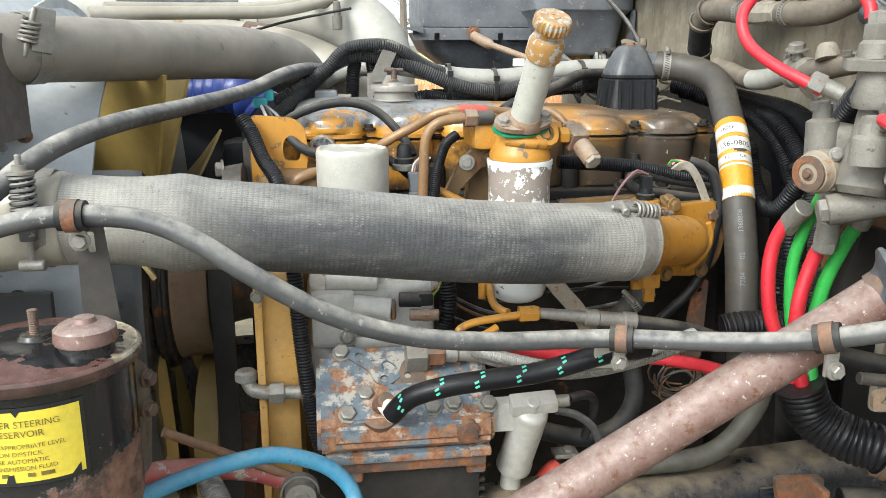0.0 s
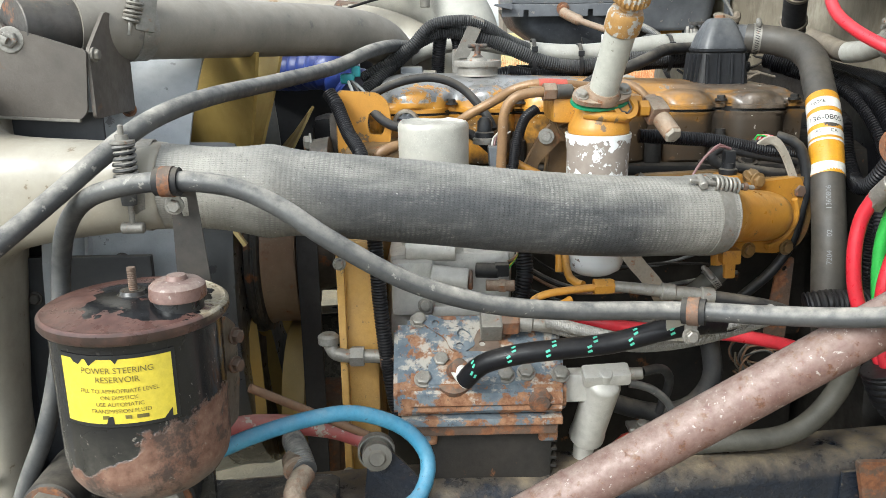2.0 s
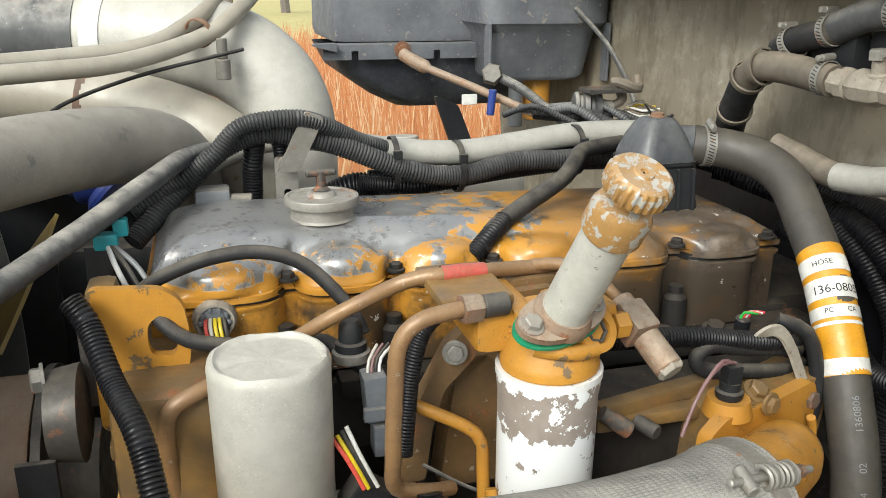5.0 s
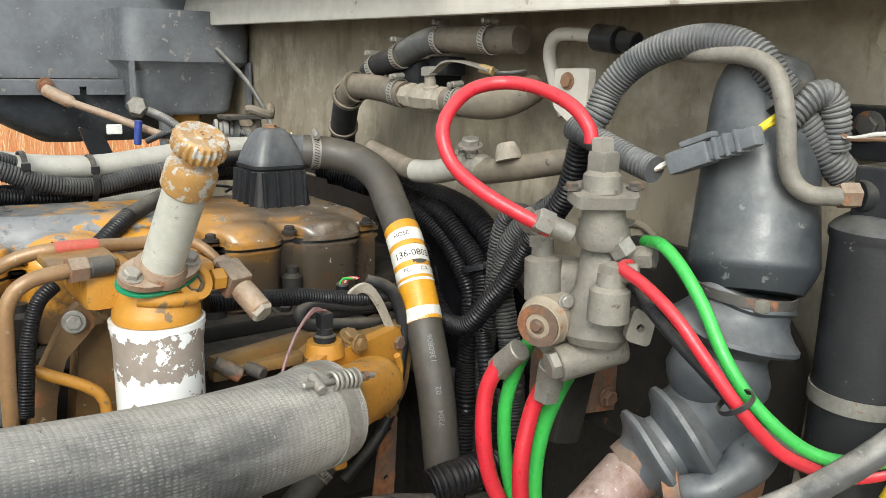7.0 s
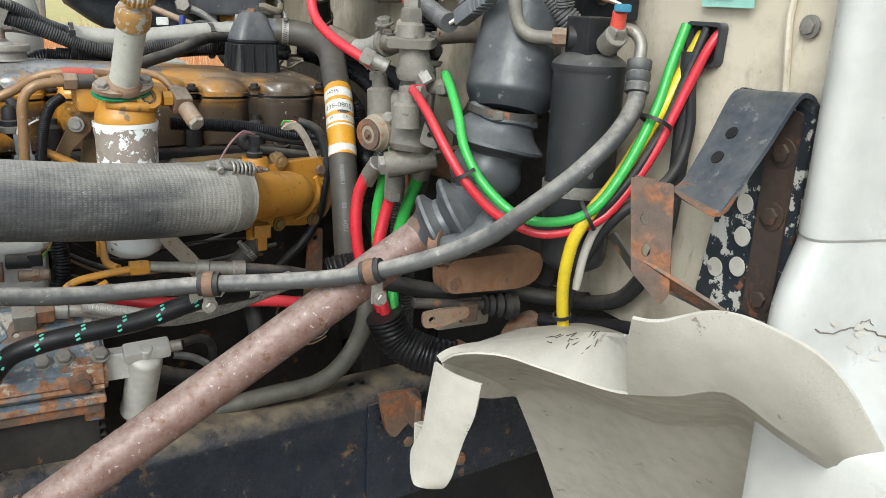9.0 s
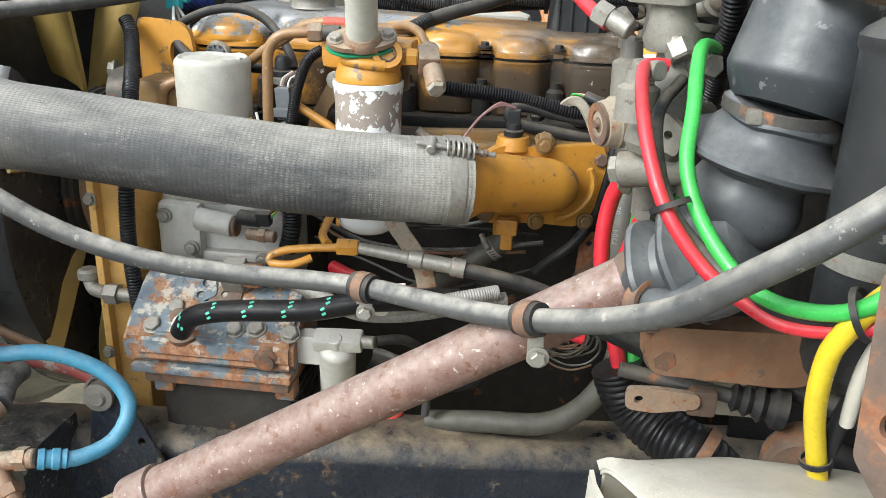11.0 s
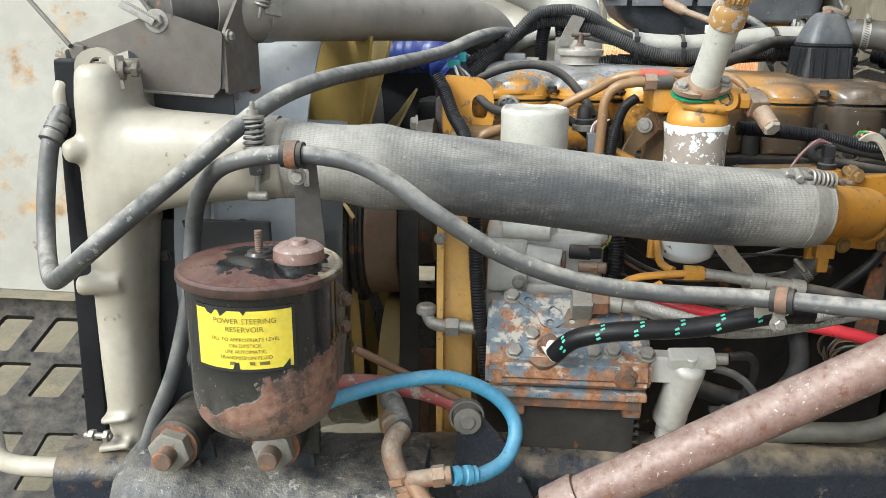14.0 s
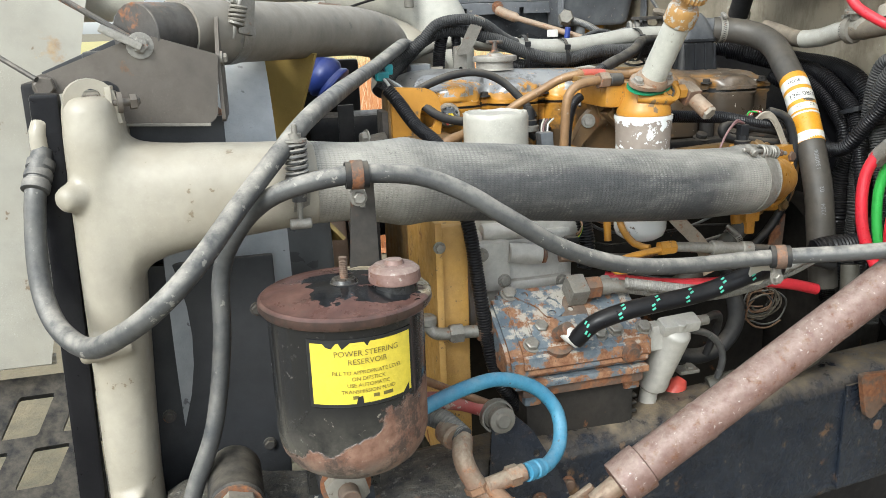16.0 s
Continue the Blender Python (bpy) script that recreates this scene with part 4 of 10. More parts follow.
for line, r in (([(0.882, 1.315), (0.9, 1.309), (0.917, 1.311), (0.93, 1.313), (0.949, 1.31), (0.965, 1.305), (0.98, 1.298)], 0.0009),
                ([(0.98, 1.298), (0.996, 1.292), (1.012, 1.281), (1.025, 1.271), (1.044, 1.259), (1.052, 1.244), (1.057, 1.229), (1.05, 1.222), (1.047, 1.213)], 0.0014),
                ([(1.047, 1.213), (1.06, 1.2), (1.073, 1.188), (1.095, 1.185), (1.118, 1.18)], 0.0009),
                ([(1.019, 1.28), (1.045, 1.268), (1.066, 1.256), (1.085, 1.243), (1.099, 1.228), (1.109, 1.214), (1.114, 1.198), (1.113, 1.182)], 0.0008),
                ([(0.94, 1.313), (0.944, 1.319), (0.955, 1.32), (0.962, 1.312)], 0.0006), ([(1.01, 1.302), (1.022, 1.306), (1.033, 1.298)], 0.0005)):
    crooked = [on_panel(*p) for p in line]
    rr = random.Random(len(line))
    crooked = [q for a, b in zip(crooked, crooked[1:]) for q in (a, on_panel(a.x * 0.6 + b.x * 0.4 + rr.uniform(-0.002, 0.002), a.z * 0.6 + b.z * 0.4 + rr.uniform(-0.0025, 0.0025)))] + [crooked[-1]]
    part("paint_crack", tube(crooked, r, 6, step=0.003, smooth_line=False), crack_brown, lower)
rr = random.Random(21)
bm = bmesh.new()
for k in range(16):
    x, z = rr.uniform(0.9, 1.1), rr.uniform(1.23, 1.32)
    n = 7
    w = rr.uniform(0.004, 0.012)
    ringv = [bm.verts.new(on_panel(x + w * rr.uniform(0.5, 1) * math.cos(2 * math.pi * i / n), z + 0.5 * w * rr.uniform(0.5, 1) * math.sin(2 * math.pi * i / n)) + Vector((0, -0.0012, 0))) for i in range(n)]
    bm.faces.new(ringv)
part("paint_flake", bm, "fender", lower, smooth=False)
part("door_gap", tube([(1.112, 0.354, 1.41), (1.1115, 0.354, 1.37), (1.11, 0.3545, 1.337), (1.107, 0.354, 1.305), (1.102, 0.351, 1.275)], 0.0032, 8), "rubber", lower)
part("step_pocket", plate(rounded([(0, 0), (0.1, -0.01), (0.1, 0.09), (0.02, 0.085), (0.0, 0.06)], 0.014), [], 0.008, frame_at((1.165, 0.338, 1.15), (1, -0.04, 0), (0, 0, 1)), 0.003), "plastic", lower)

# ---- wheel-arch liner: moulded off-white shield in front of the cab corner ----
ob = thing("wheel_arch_liner", (0.68, 0.45, 0.85), "moulded off-white wheel arch liner with a raised splash flange", "fender liner")
front_line = [(0.616, 0.723, 1.17), (0.62, 0.695, 1.192), (0.63, 0.65, 1.212), (0.645, 0.605, 1.224), (0.657, 0.555, 1.23), (0.668, 0.51, 1.235), (0.678, 0.46, 1.242), (0.686, 0.41, 1.255)]
ridge = [(0.622, 0.735, 1.168), (0.64, 0.725, 1.182), (0.672, 0.7, 1.2), (0.7, 0.66, 1.216), (0.722, 0.615, 1.236), (0.722, 0.555, 1.262), (0.702, 0.49, 1.29), (0.664, 0.418, 1.322)]
crown = [Vector(a).lerp(Vector(b), 0.5) + Vector((-0.006, 0, 0.007)) for a, b in zip(front_line, ridge)]
back_line = [(0.82, 0.78, 1.15), (0.83, 0.76, 1.17), (0.84, 0.73, 1.19), (0.85, 0.69, 1.2), (0.86, 0.64, 1.205), (0.865, 0.56, 1.21), (0.868, 0.49, 1.22), (0.87, 0.41, 1.23)]
bm = swept([even(r, 4) for r in (front_line, crown, ridge, [Vector(a).lerp(Vector(b), 0.4) + Vector((0, 0, 0.008)) for a, b in zip(ridge, back_line)], back_line)])
thicken(bm, 0.004)
part("top_skin", bm, "fender", ob)
base = [(0.684, 0.422, 1.252), (0.6885, 0.36, 1.279), (0.69, 0.303, 1.309), (0.71, 0.258, 1.292), (0.724, 0.234, 1.281), (0.737, 0.213, 1.273)]
rim = [(0.622, 0.36, 1.369), (0.631, 0.335, 1.374), (0.648, 0.292, 1.396), (0.664, 0.252, 1.397), (0.682, 0.196, 1.38), (0.722, 0.168, 1.315)]
rows = []
for k in range(7):
    u = k / 6
    rows.append(even([Vector(a).lerp(Vector(b), u) + Vector((-0.012 * math.sin(math.pi * u) * (0.4 + 0.12 * i), 0, 0.004 * math.sin(math.pi * u))) for i, (a, b) in enumerate(zip(base, rim))], 5))
bm = swept(rows)
thicken(bm, 0.004)
part("raised_flange", bm, "fender", ob)
bm = swept([even([Vector(a).lerp(Vector(b), u) + Vector((0.002, 0, -0.003)) for a, b in (((0.684, 0.415, 1.258), ridge[6]), ((0.66, 0.39, 1.312), ridge[7]), (rim[0], (0.672, 0.405, 1.33)))], 5) for u in (0, 0.5, 1)])
thicken(bm, 0.004)
part("flange_return", bm, "fender", ob)
top_edge = [Vector(p) + Vector((0.001, 0, 0.0005)) for p in front_line[:-1] + base[:]]
back, down = Vector((0.26, 0.2, -0.195)), Vector((0.14, 0.08, -0.26))
rows = [even([p + back * u + Vector((0.006, 0, 0.004)) * math.sin(math.pi * u) for p in top_edge], 3) for u in (0, 0.08, 0.2, 0.4, 0.6, 0.8, 0.93, 1.0)]
rows += [even([p + back + down * u + Vector((0.012, 0.008, 0)) * math.sin(min(1, u) * math.pi / 2) for p in top_edge], 3) for u in (0.1, 0.25, 0.5, 0.8, 1.1, 1.5)]
bm = swept(rows)
thicken(bm, 0.004)
part("tunnel_wall", bm, "fender", ob)
corner_line = [Vector((0.619, 0.723, 1.168)) + back * u + Vector((0.006, 0, 0.004)) * math.sin(math.pi * u) for u in (0, 0.12, 0.28, 0.45, 0.65, 0.82, 1.0)]
drops = (0.06, 0.05, 0.045, 0.04, 0.03, 0.016, 0.001)
bm = swept([even(corner_line, 3)] + [even([q - Vector((0, -0.01 * f, d * f)) for q, d in zip(corner_line, drops)], 3) for f in (0.35, 0.7, 1.0)])
thicken(bm, 0.004)
part("arch_web", bm, "fender", ob)
tq = Vector((0.76, 0.836, 1.072))
part("slot", block(tq, (0.006, 0.032, 0.007), 0.001, pose(0, 0, 0, 20, 0, -35)), "rusty", ob)
part("slot", block(tq + Vector((0.0, 0.003, -0.016)), (0.006, 0.011, 0.028), 0.001, pose(0, 0, 0, 12, 0, -35)), "rusty", ob)
leg_left = [(0.723, 1.17), (0.739, 1.11), (0.75, 1.062), (0.765, 1.035), (0.787, 1.0), (0.786, 0.965), (0.775, 0.95)]
leg_right = [(0.65, 1.165), (0.662, 1.115), (0.686, 1.068), (0.702, 1.03), (0.717, 0.99), (0.735, 0.965), (0.755, 0.95)]
bm = swept([even([(0.611 + 0.03 * w ** 2, a[0] + (b[0] - a[0]) * w, a[1] + (b[1] - a[1]) * w) for a, b in zip(leg_left, leg_right)], 4) for w in (0, 0.25, 0.5, 0.75, 0.9, 1.0)])
thicken(bm, 0.004)
part("front_leg", bm, "fender", ob)
bm = swept([even([(0.613 + d, y, z) for y, z in ((0.75, 1.058), (0.772, 1.05), (0.789, 1.044), (0.79, 1.03), (0.789, 0.995))], 4) for d in (0.0, 0.012)])
thicken(bm, 0.003)
part("leg_lip", bm, "fender", ob)
ink = random.Random(5)
skin_mesh = next(c for c in ob.children if c.name.startswith("top_skin")).data
tree = bvhtree.BVHTree.FromPolygons([v.co.copy() for v in skin_mesh.vertices], [tuple(p.vertices) for p in skin_mesh.polygons])
for k in range(15):
    x, y = 0.705 + ink.uniform(-0.014, 0.014), 0.605 - 0.0075 * k
    a = ink.uniform(0, math.pi)
    ends = [tree.ray_cast(Vector((x + 0.0055 * d * math.cos(a), y + 0.0055 * d * math.sin(a), 1.5)), Vector((0, 0, -1)))[0] for d in (-1, 0, 1)]
    if all(ends):
        part("pen_mark", tube([e + Vector((0, 0, 0.0004)) for e in ends], 0.0009, 6, step=0.003), "plastic", ob)

# ---- open bonnet, tipped forward, with its grille ----
ob = thing("bonnet", (-1.2, 1.6, 0.6), "white bonnet tipped forward, seen from inside", "bonnet")
rows = []
for k in range(12):
    u = k / 11
    rows.append([(-2.1 + 1.25 * j / 10 - 0.1 * u + 0.5 * u * j / 10, 1.62 + 0.3 * j / 10 + 0.05 * u + 0.75 * u * u - 0.06 * math.exp(-((u * 11) ** 2)), 1.0 - 0.13 * j / 10 + 2.0 * u) for j in range(11)])
bm = swept(rows)
thicken(bm, 0.008)
part("shell", bm, M["bonnet_inner"], ob)
lip = [(-2.1 + 1.25 * j / 10, 1.615 + 0.3 * j / 10, 0.99 - 0.13 * j / 10) for j in range(11)]
part("lower_lip", tube(lip, 0.014, 8, step=0.1), M["bonnet_inner"], ob)
slots = []
for row, (v0, v1) in enumerate(((0.05, 0.15), (0.18, 0.27), (0.36, 0.5), (0.56, 0.7))):
    slots += [rounded([(0.06 + 0.125 * i + 0.02 * row, v0), (0.135 + 0.125 * i + 0.02 * row, v0), (0.135 + 0.125 * i + 0.02 * row - 0.045, v1), (0.06 + 0.125 * i + 0.02 * row - 0.045, v1)], 0.008) for i in range(11)]
bm = plate(rounded([(-0.05, 0), (1.45, 0), (1.45, 0.78), (-0.05, 0.78)], 0.03), slots, 0.02, frame_at((-2.08, 1.62, 0.95), (1.25, 0.3, -0.13), (0.1, -0.7, -0.62)))
part("grille", bm, "plastic", ob)
part("hinge_arm", tube([(-1.1, 1.4, 0.7), (-0.9, 1.15, 0.8), (-0.72, 1.1, 0.83)], 0.018, 10), "cream", ob)
for a, b in (((-1.15, 1.5, 1.9), (-0.64, 1.07, 1.545)), ((-1.15, 1.9, 2.0), (-0.515, 1.09, 1.585)), ((-1.2, 1.95, 2.05), (-0.52, 1.09, 1.588))):
    mid = (Vector(a) + Vector(b)) / 2 - Vector((0, 0, 0.02))
    part("stay_cable", tube([a, mid, b], 0.0035, 8, step=0.05), "steel", ob)

# ---- charge-air cooler side tank with its elbow outlet ----
ob = thing("charge_air_cooler", (-0.6, 1.06, 0.75), "cream painted charge-air cooler end tank with elbow outlet", "intercooler")


def tank_section(z, x0, x1, y0, y1):
    return [(x, y, z) for x, y in rounded([(x0, y1), (x0, y0), (x1, y0), (x1, y1)], 0.045, 5)]


def skin(rows):
    """A closed body through rings of equal count."""
    bm = bmesh.new()
    rows = [[bm.verts.new(p) for p in r] for r in rows]
    for a, b in zip(rows, rows[1:]):
        for i in range(len(a)):
            bm.faces.new((a[i], a[(i + 1) % len(a)], b[(i + 1) % len(a)], b[i]))
    bm.faces.new(rows[0][::-1])
    bm.faces.new(rows[-1])
    bmesh.ops.recalc_face_normals(bm, faces=bm.faces)
    return bm


def cast(ob, voxel, rounds):
    """Melts overlapping bodies of one mesh into a single casting with soft inner corners."""
    ob.modifiers.clear()
    w = ob.modifiers.new("cast", "REMESH")
    w.mode, w.voxel_size, w.use_smooth_shade = "VOXEL", voxel, True
    w = ob.modifiers.new("soften", "SMOOTH")
    w.factor, w.iterations = 0.5, rounds
    return ob


bm = skin([tank_section(z, a, b, c, d) for z, a, b, c, d in (
    (0.72, -0.63, -0.553, 1.005, 1.1), (0.98, -0.626, -0.555, 1.0, 1.1), (1.08, -0.624, -0.551, 0.995, 1.1), (1.21, -0.62, -0.545, 0.99, 1.12), (1.335, -0.617, -0.54, 0.985, 1.15), (1.475, -0.613, -0.543, 0.985, 1.16), (1.512, -0.611, -0.546, 0.99, 1.16), (1.525, -0.606, -0.552, 1.0, 1.15))])
rows = []
for x, top, low, yc, hy in ((-0.585, 1.5, 1.235, 1.055, 0.07), (-0.56, 1.498, 1.245, 1.054, 0.069), (-0.549, 1.486, 1.262, 1.053, 0.068), (-0.542, 1.472, 1.284, 1.052, 0.067), (-0.53, 1.463, 1.302, 1.05, 0.066), (-0.505, 1.459, 1.313, 1.046, 0.064), (-0.47, 1.457, 1.321, 1.041, 0.061), (-0.433, 1.4555, 1.328, 1.036, 0.059), (-0.39, 1.4535, 1.334, 1.031, 0.057), (-0.36, 1.453, 1.338, 1.027, 0.056), (-0.31, 1.452, 1.342, 1.024, 0.055)):
    zc, hz = (top + low) / 2, (top - low) / 2
    rows.append([(x, yc + hy * math.copysign(abs(math.cos(a)) ** 0.75, math.cos(a)), zc + hz * math.copysign(abs(math.sin(a)) ** 0.75, math.sin(a))) for a in (2 * math.pi * k / 32 for k in range(32))])
add(bm, skin(rows))
add(bm, lathe((-0.58, 1.02, 1.41), (-0.625, 0.975, 1.404), [(0, 0.026), (0.03, 0.02), (0.05, 0.0165), (0.056, 0.012)], 20))
add(bm, lathe((-0.565, 1.0, 1.21), (-0.64, 0.985, 1.205), [(0, 0.0165), (0.06, 0.015), (0.064, 0.011)], 20))
add(bm, block((-0.598, 1.01, 0.985), (0.05, 0.04, 0.012), 0.003, pose(0, 0, 0, 0, -12, 0)))
add(bm, block((-0.602, 1.005, 0.94), (0.055, 0.04, 0.012), 0.003, pose(0, 0, 0, 0, -12, 0)))
cast(part("tank", bm, "cream", ob), 0.0045, 7)
part("seal_strip", block((-0.657, 1.125, 1.15), (0.024, 0.06, 0.78), 0.006, pose(0, 0, 0, 0, 0.5, 0)), "rubber", ob)
part("lug_pin", add(rod((-0.645, 0.985, 0.962), (-0.6, 0.985, 0.962), 0.005), add(hexa((-0.628, 0.985, 0.962), (-1, 0, 0), 0.01, 0.009), hexa((-0.612, 0.985, 0.962), (1, 0, 0), 0.01, 0.008))), "zinc", ob)

part("side_seal", block((-0.639, 1.035, 1.2), (0.034, 0.022, 0.66), 0.006, pose(0, 0, 0, 0, 2, 0)), "loom", ob, "black rubber side seal")

# ---- radiator with shroud ----
ob = thing("radiator", (-0.5, 1.6, 0.7), "dark radiator with side plate and grey fan shroud", "radiator")
part("core", block((-0.56, 1.65, 1.15), (0.07, 1.0, 0.85), 0.006), "radiator", ob)
part("side_plate", block((-0.47, 1.11, 1.0), (0.2, 0.012, 0.56), 0.003), "radiator", ob)
bolts(ob, [(-0.54, 1.103, 1.22), (-0.54, 1.103, 1.05), (-0.4, 1.103, 1.2), (-0.4, 1.103, 0.98)], (0, -1, 0), 0.008, 0.008, "steel")
part("side_channel", block((-0.565, 1.09, 0.95), (0.012, 0.04, 0.5), 0.003), "radiator", ob)
m = frame_at((0, 1.09, 0), (1, 0, 0), (0, 0, 1))
part("top_bracket", plate(rounded([(-0.648, 1.533), (-0.636, 1.522), (-0.6, 1.528), (-0.56, 1.54), (-0.546, 1.53), (-0.545, 1.483), (-0.436, 1.476), (-0.426, 1.485), (-0.418, 1.566), (-0.498, 1.592), (-0.52, 1.592), (-0.646, 1.546)], 0.006), [], 0.005, m), "plate_brown", ob)
part("bracket_lip", block((-0.49, 1.0865, 1.4775), (0.108, 0.007, 0.004), 0.001, pose(0, 0, 0, 0, 3.5, 0)), "alu", ob)
part("bracket_side", plate(rounded([(0, 0), (0.13, 0.0), (0.13, 0.13), (0.06, 0.14), (0.0, 0.09)], 0.008), [], 0.005, frame_at((-0.421, 1.09, 1.476), (0.06, 1, 0), (0, 0, 1))), "plate_brown", ob)
part("lower_bracket", block((-0.483, 1.12, 1.445), (0.128, 0.006, 0.075), 0.002), "radiator", ob)
part("back_arm", block((-0.585, 1.17, 1.56), (0.13, 0.006, 0.03), 0.002, pose(0, 0, 0, 0, -22, 0)), "radiator", ob)
bolts(ob, [(-0.514, 1.085, 1.581)], (0.1, -1, 0.05), 0.011, 0.01, "zinc", 0.017)
bolts(ob, [(-0.634, 1.085, 1.536)], (0.1, -1, 0), 0.013, 0.012, "plate_brown", 0.015)
bolts(ob, [(-0.414, 1.1, 1.56)], (1, -0.1, 0), 0.007, 0.008, "alu", 0.01)
part("clevis", add(block((-0.535, 1.07, 1.592), (0.055, 0.008, 0.01), 0.002, pose(0, 0, 0, 0, 28, 0)), block((-0.535, 1.082, 1.592), (0.055, 0.006, 0.01), 0.002, pose(0, 0, 0, 0, 28, 0))), "zinc", ob)
part("filler_lug", add(plate([(0.03 * math.cos(math.pi * k / 10), 0.026 * math.sin(math.pi * k / 10)) for k in range(11)] + [(-0.034, -0.03), (0.034, -0.03)], [circle(0.002, 0.002, 0.012, 12)], 0.018, frame_at((-0.578, 1.03, 1.52), (1, 0.25, 0), (0, 0, 1))), block((-0.553, 1.03, 1.515), (0.008, 0.03, 0.04), 0.002)), "cream", ob)
part("knob_bolt", add(add(rod((-0.58, 1.015, 1.515), (-0.518, 1.028, 1.515), 0.0048), hexa((-0.578, 1.0155, 1.515), (1, 0.2, 0), 0.012, 0.014)), add(lathe((-0.545, 1.0225, 1.515), (-0.5, 1.032, 1.515), [(0, 0.013), (0.006, 0.013)], 18), hexa((-0.53, 1.026, 1.515), (1, 0.2, 0), 0.01, 0.009))), "plate_brown", ob)
part("rubber_roller", rod((-0.536, 1.15, 1.603), (-0.434, 1.19, 1.601), 0.0165, 24, 0.003), "rubber", ob)
for q, d in (((-0.545, 1.1465, 1.603), -1), ((-0.429, 1.192, 1.601), 1)):
    part("roller_cap", lathe(q, Vector(q) + Vector((d, 0.38 * d, 0)), [(-0.012, 0.0178), (-0.001, 0.0178), (0.0, 0.012), (0.004, 0.008), (0.006, 0.005)], 20), "plastic_grey", ob)
C = Vector((-0.33, 1.62, 1.17))
part("shroud_cone", lathe((-0.52, C.y, C.z), (0, C.y, C.z), [(0, 0.535), (0.06, 0.49), (0.075, 0.475), (0.18, 0.452), (0.18, 0.446), (0.07, 0.466), (0.05, 0.48), (0, 0.528)], 72, cap=False), "shroud", ob)
part("shroud_flange", lathe((-0.47, C.y, C.z), (0, C.y, C.z), [(0, 0.475), (0, 0.51), (0.005, 0.51), (0.005, 0.475)], 72, cap=False), "shroud", ob)
bm = swept([[(C.x + dx, C.y + r * math.cos(a), C.z + r * math.sin(a)) for a in (radians(146 + 3 * k) for k in range(56))] for dx, r in ((-0.16, 0.455), (-0.06, 0.452), (0.0, 0.45), (0.045, 0.449), (0.058, 0.444), (0.06, 0.43), (0.05, 0.38), (0.035, 0.32), (0.025, 0.26), (0.02, 0.2))])
thicken(bm, 0.006)
part("shroud_skirt", bm, worn("charcoal_shroud_skirt", (0.03, 0.03, 0.032), (0.05, 0.05, 0.05), 0.32, dust=0.35, scale=6, dust_col=(0.2, 0.185, 0.16), chip=0.03, chip_col=(0.1, 0.1, 0.1)), ob, "dark lower skirt of the fan shroud")
bolts(ob, [C + Vector((-0.1, 0.475 * math.cos(a), 0.475 * math.sin(a))) for a in (2.45, 2.7, 2.95, 3.2)], (0.2, -1, 0.3), 0.009, 0.012, "steel")

# ---- fan and drive ----
fan = thing("cooling_fan", C, "tan-yellow engine cooling fan with broad blades", "fan")
part("hub", lathe(C - Vector((0.07, 0, 0)), C + Vector((1, 0, 0)), [(0, 0.08), (0.02, 0.1), (0.1, 0.1), (0.13, 0.06)], 28), "steel", fan)
for k in range(8):
    a = 2 * math.pi * k / 8 + radians(105)
    rows = []
    for i in range(6):
        r = 0.17 + (0.43 - 0.17) * i / 5
        w = 0.085 + 0.095 * i / 5
        tw = radians(50 - 6 * i / 5)
        rad = Vector((0, math.cos(a), math.sin(a)))
        tan = Vector((0, -math.sin(a), math.cos(a)))
        rows.append([C + rad * r + (tan * math.cos(tw) + Vector((math.sin(tw), 0, 0))) * w * s + Vector((-0.045 + 0.018 * (1 - s * s), 0, 0)) for s in (-1, -0.5, 0, 0.5, 1)])
    part("blade", thicken(swept(rows), 0.006), "fan", fan)
drive = thing("fan_drive", (-0.22, 1.55, 0.9), "rusty fan clutch, belt pulleys and wide black drive belt", "fan drive")
part("front_rims", lathe((-0.322, 1.55, 1.17), (0, 1.55, 1.17), [(0, 0.1), (0.003, 0.166), (0.01, 0.166), (0.012, 0.158), (0.016, 0.158), (0.018, 0.166), (0.026, 0.166), (0.028, 0.158), (0.032, 0.158), (0.034, 0.163), (0.04, 0.163), (0.042, 0.1)], 48), "steel", drive)
part("drum", lathe((-0.281, 1.55, 1.17), (0, 1.55, 1.17), [(0, 0.1), (0.002, 0.15), (0.01, 0.146), (0.06, 0.146), (0.066, 0.15), (0.068, 0.1)], 48), worn("brown_drum_paint", (0.33, 0.24, 0.16), (0.24, 0.14, 0.08), 0.5, dust=0.4, scale=8, rust=0.25), drive)
part("rear_rim", lathe((-0.213, 1.55, 1.17), (0, 1.55, 1.17), [(0, 0.1), (0.002, 0.156), (0.012, 0.156), (0.014, 0.09), (0.06, 0.08)], 48), "steel", drive)
part("crank_pulley", lathe((-0.2, 1.5, 0.78), (0, 1.5, 0.78), [(0, 0.06), (0.01, 0.12), (0.05, 0.12), (0.06, 0.05)], 32), "rusty", drive)
part("damper", lathe((-0.252, 1.5, 0.87), (0, 1.5, 0.87), [(0, 0.1), (0.004, 0.155), (0.045, 0.155), (0.05, 0.1)], 48), "fan", drive)
part("drive_belt", block((-0.183, 1.345, 1.03), (0.037, 0.008, 0.6), 0.002), "rubber", drive)
part("belt_return", block((-0.155, 1.72, 1.1), (0.034, 0.01, 0.66), 0.002), "rubber", drive)
part("tensioner", add(lathe((-0.17, 1.38, 1.36), (0, 1.38, 1.36), [(0, 0.045), (0.03, 0.05), (0.035, 0.03)], 28), block((-0.13, 1.42, 1.4), (0.02, 0.05, 0.09), 0.004)), "steel", drive)
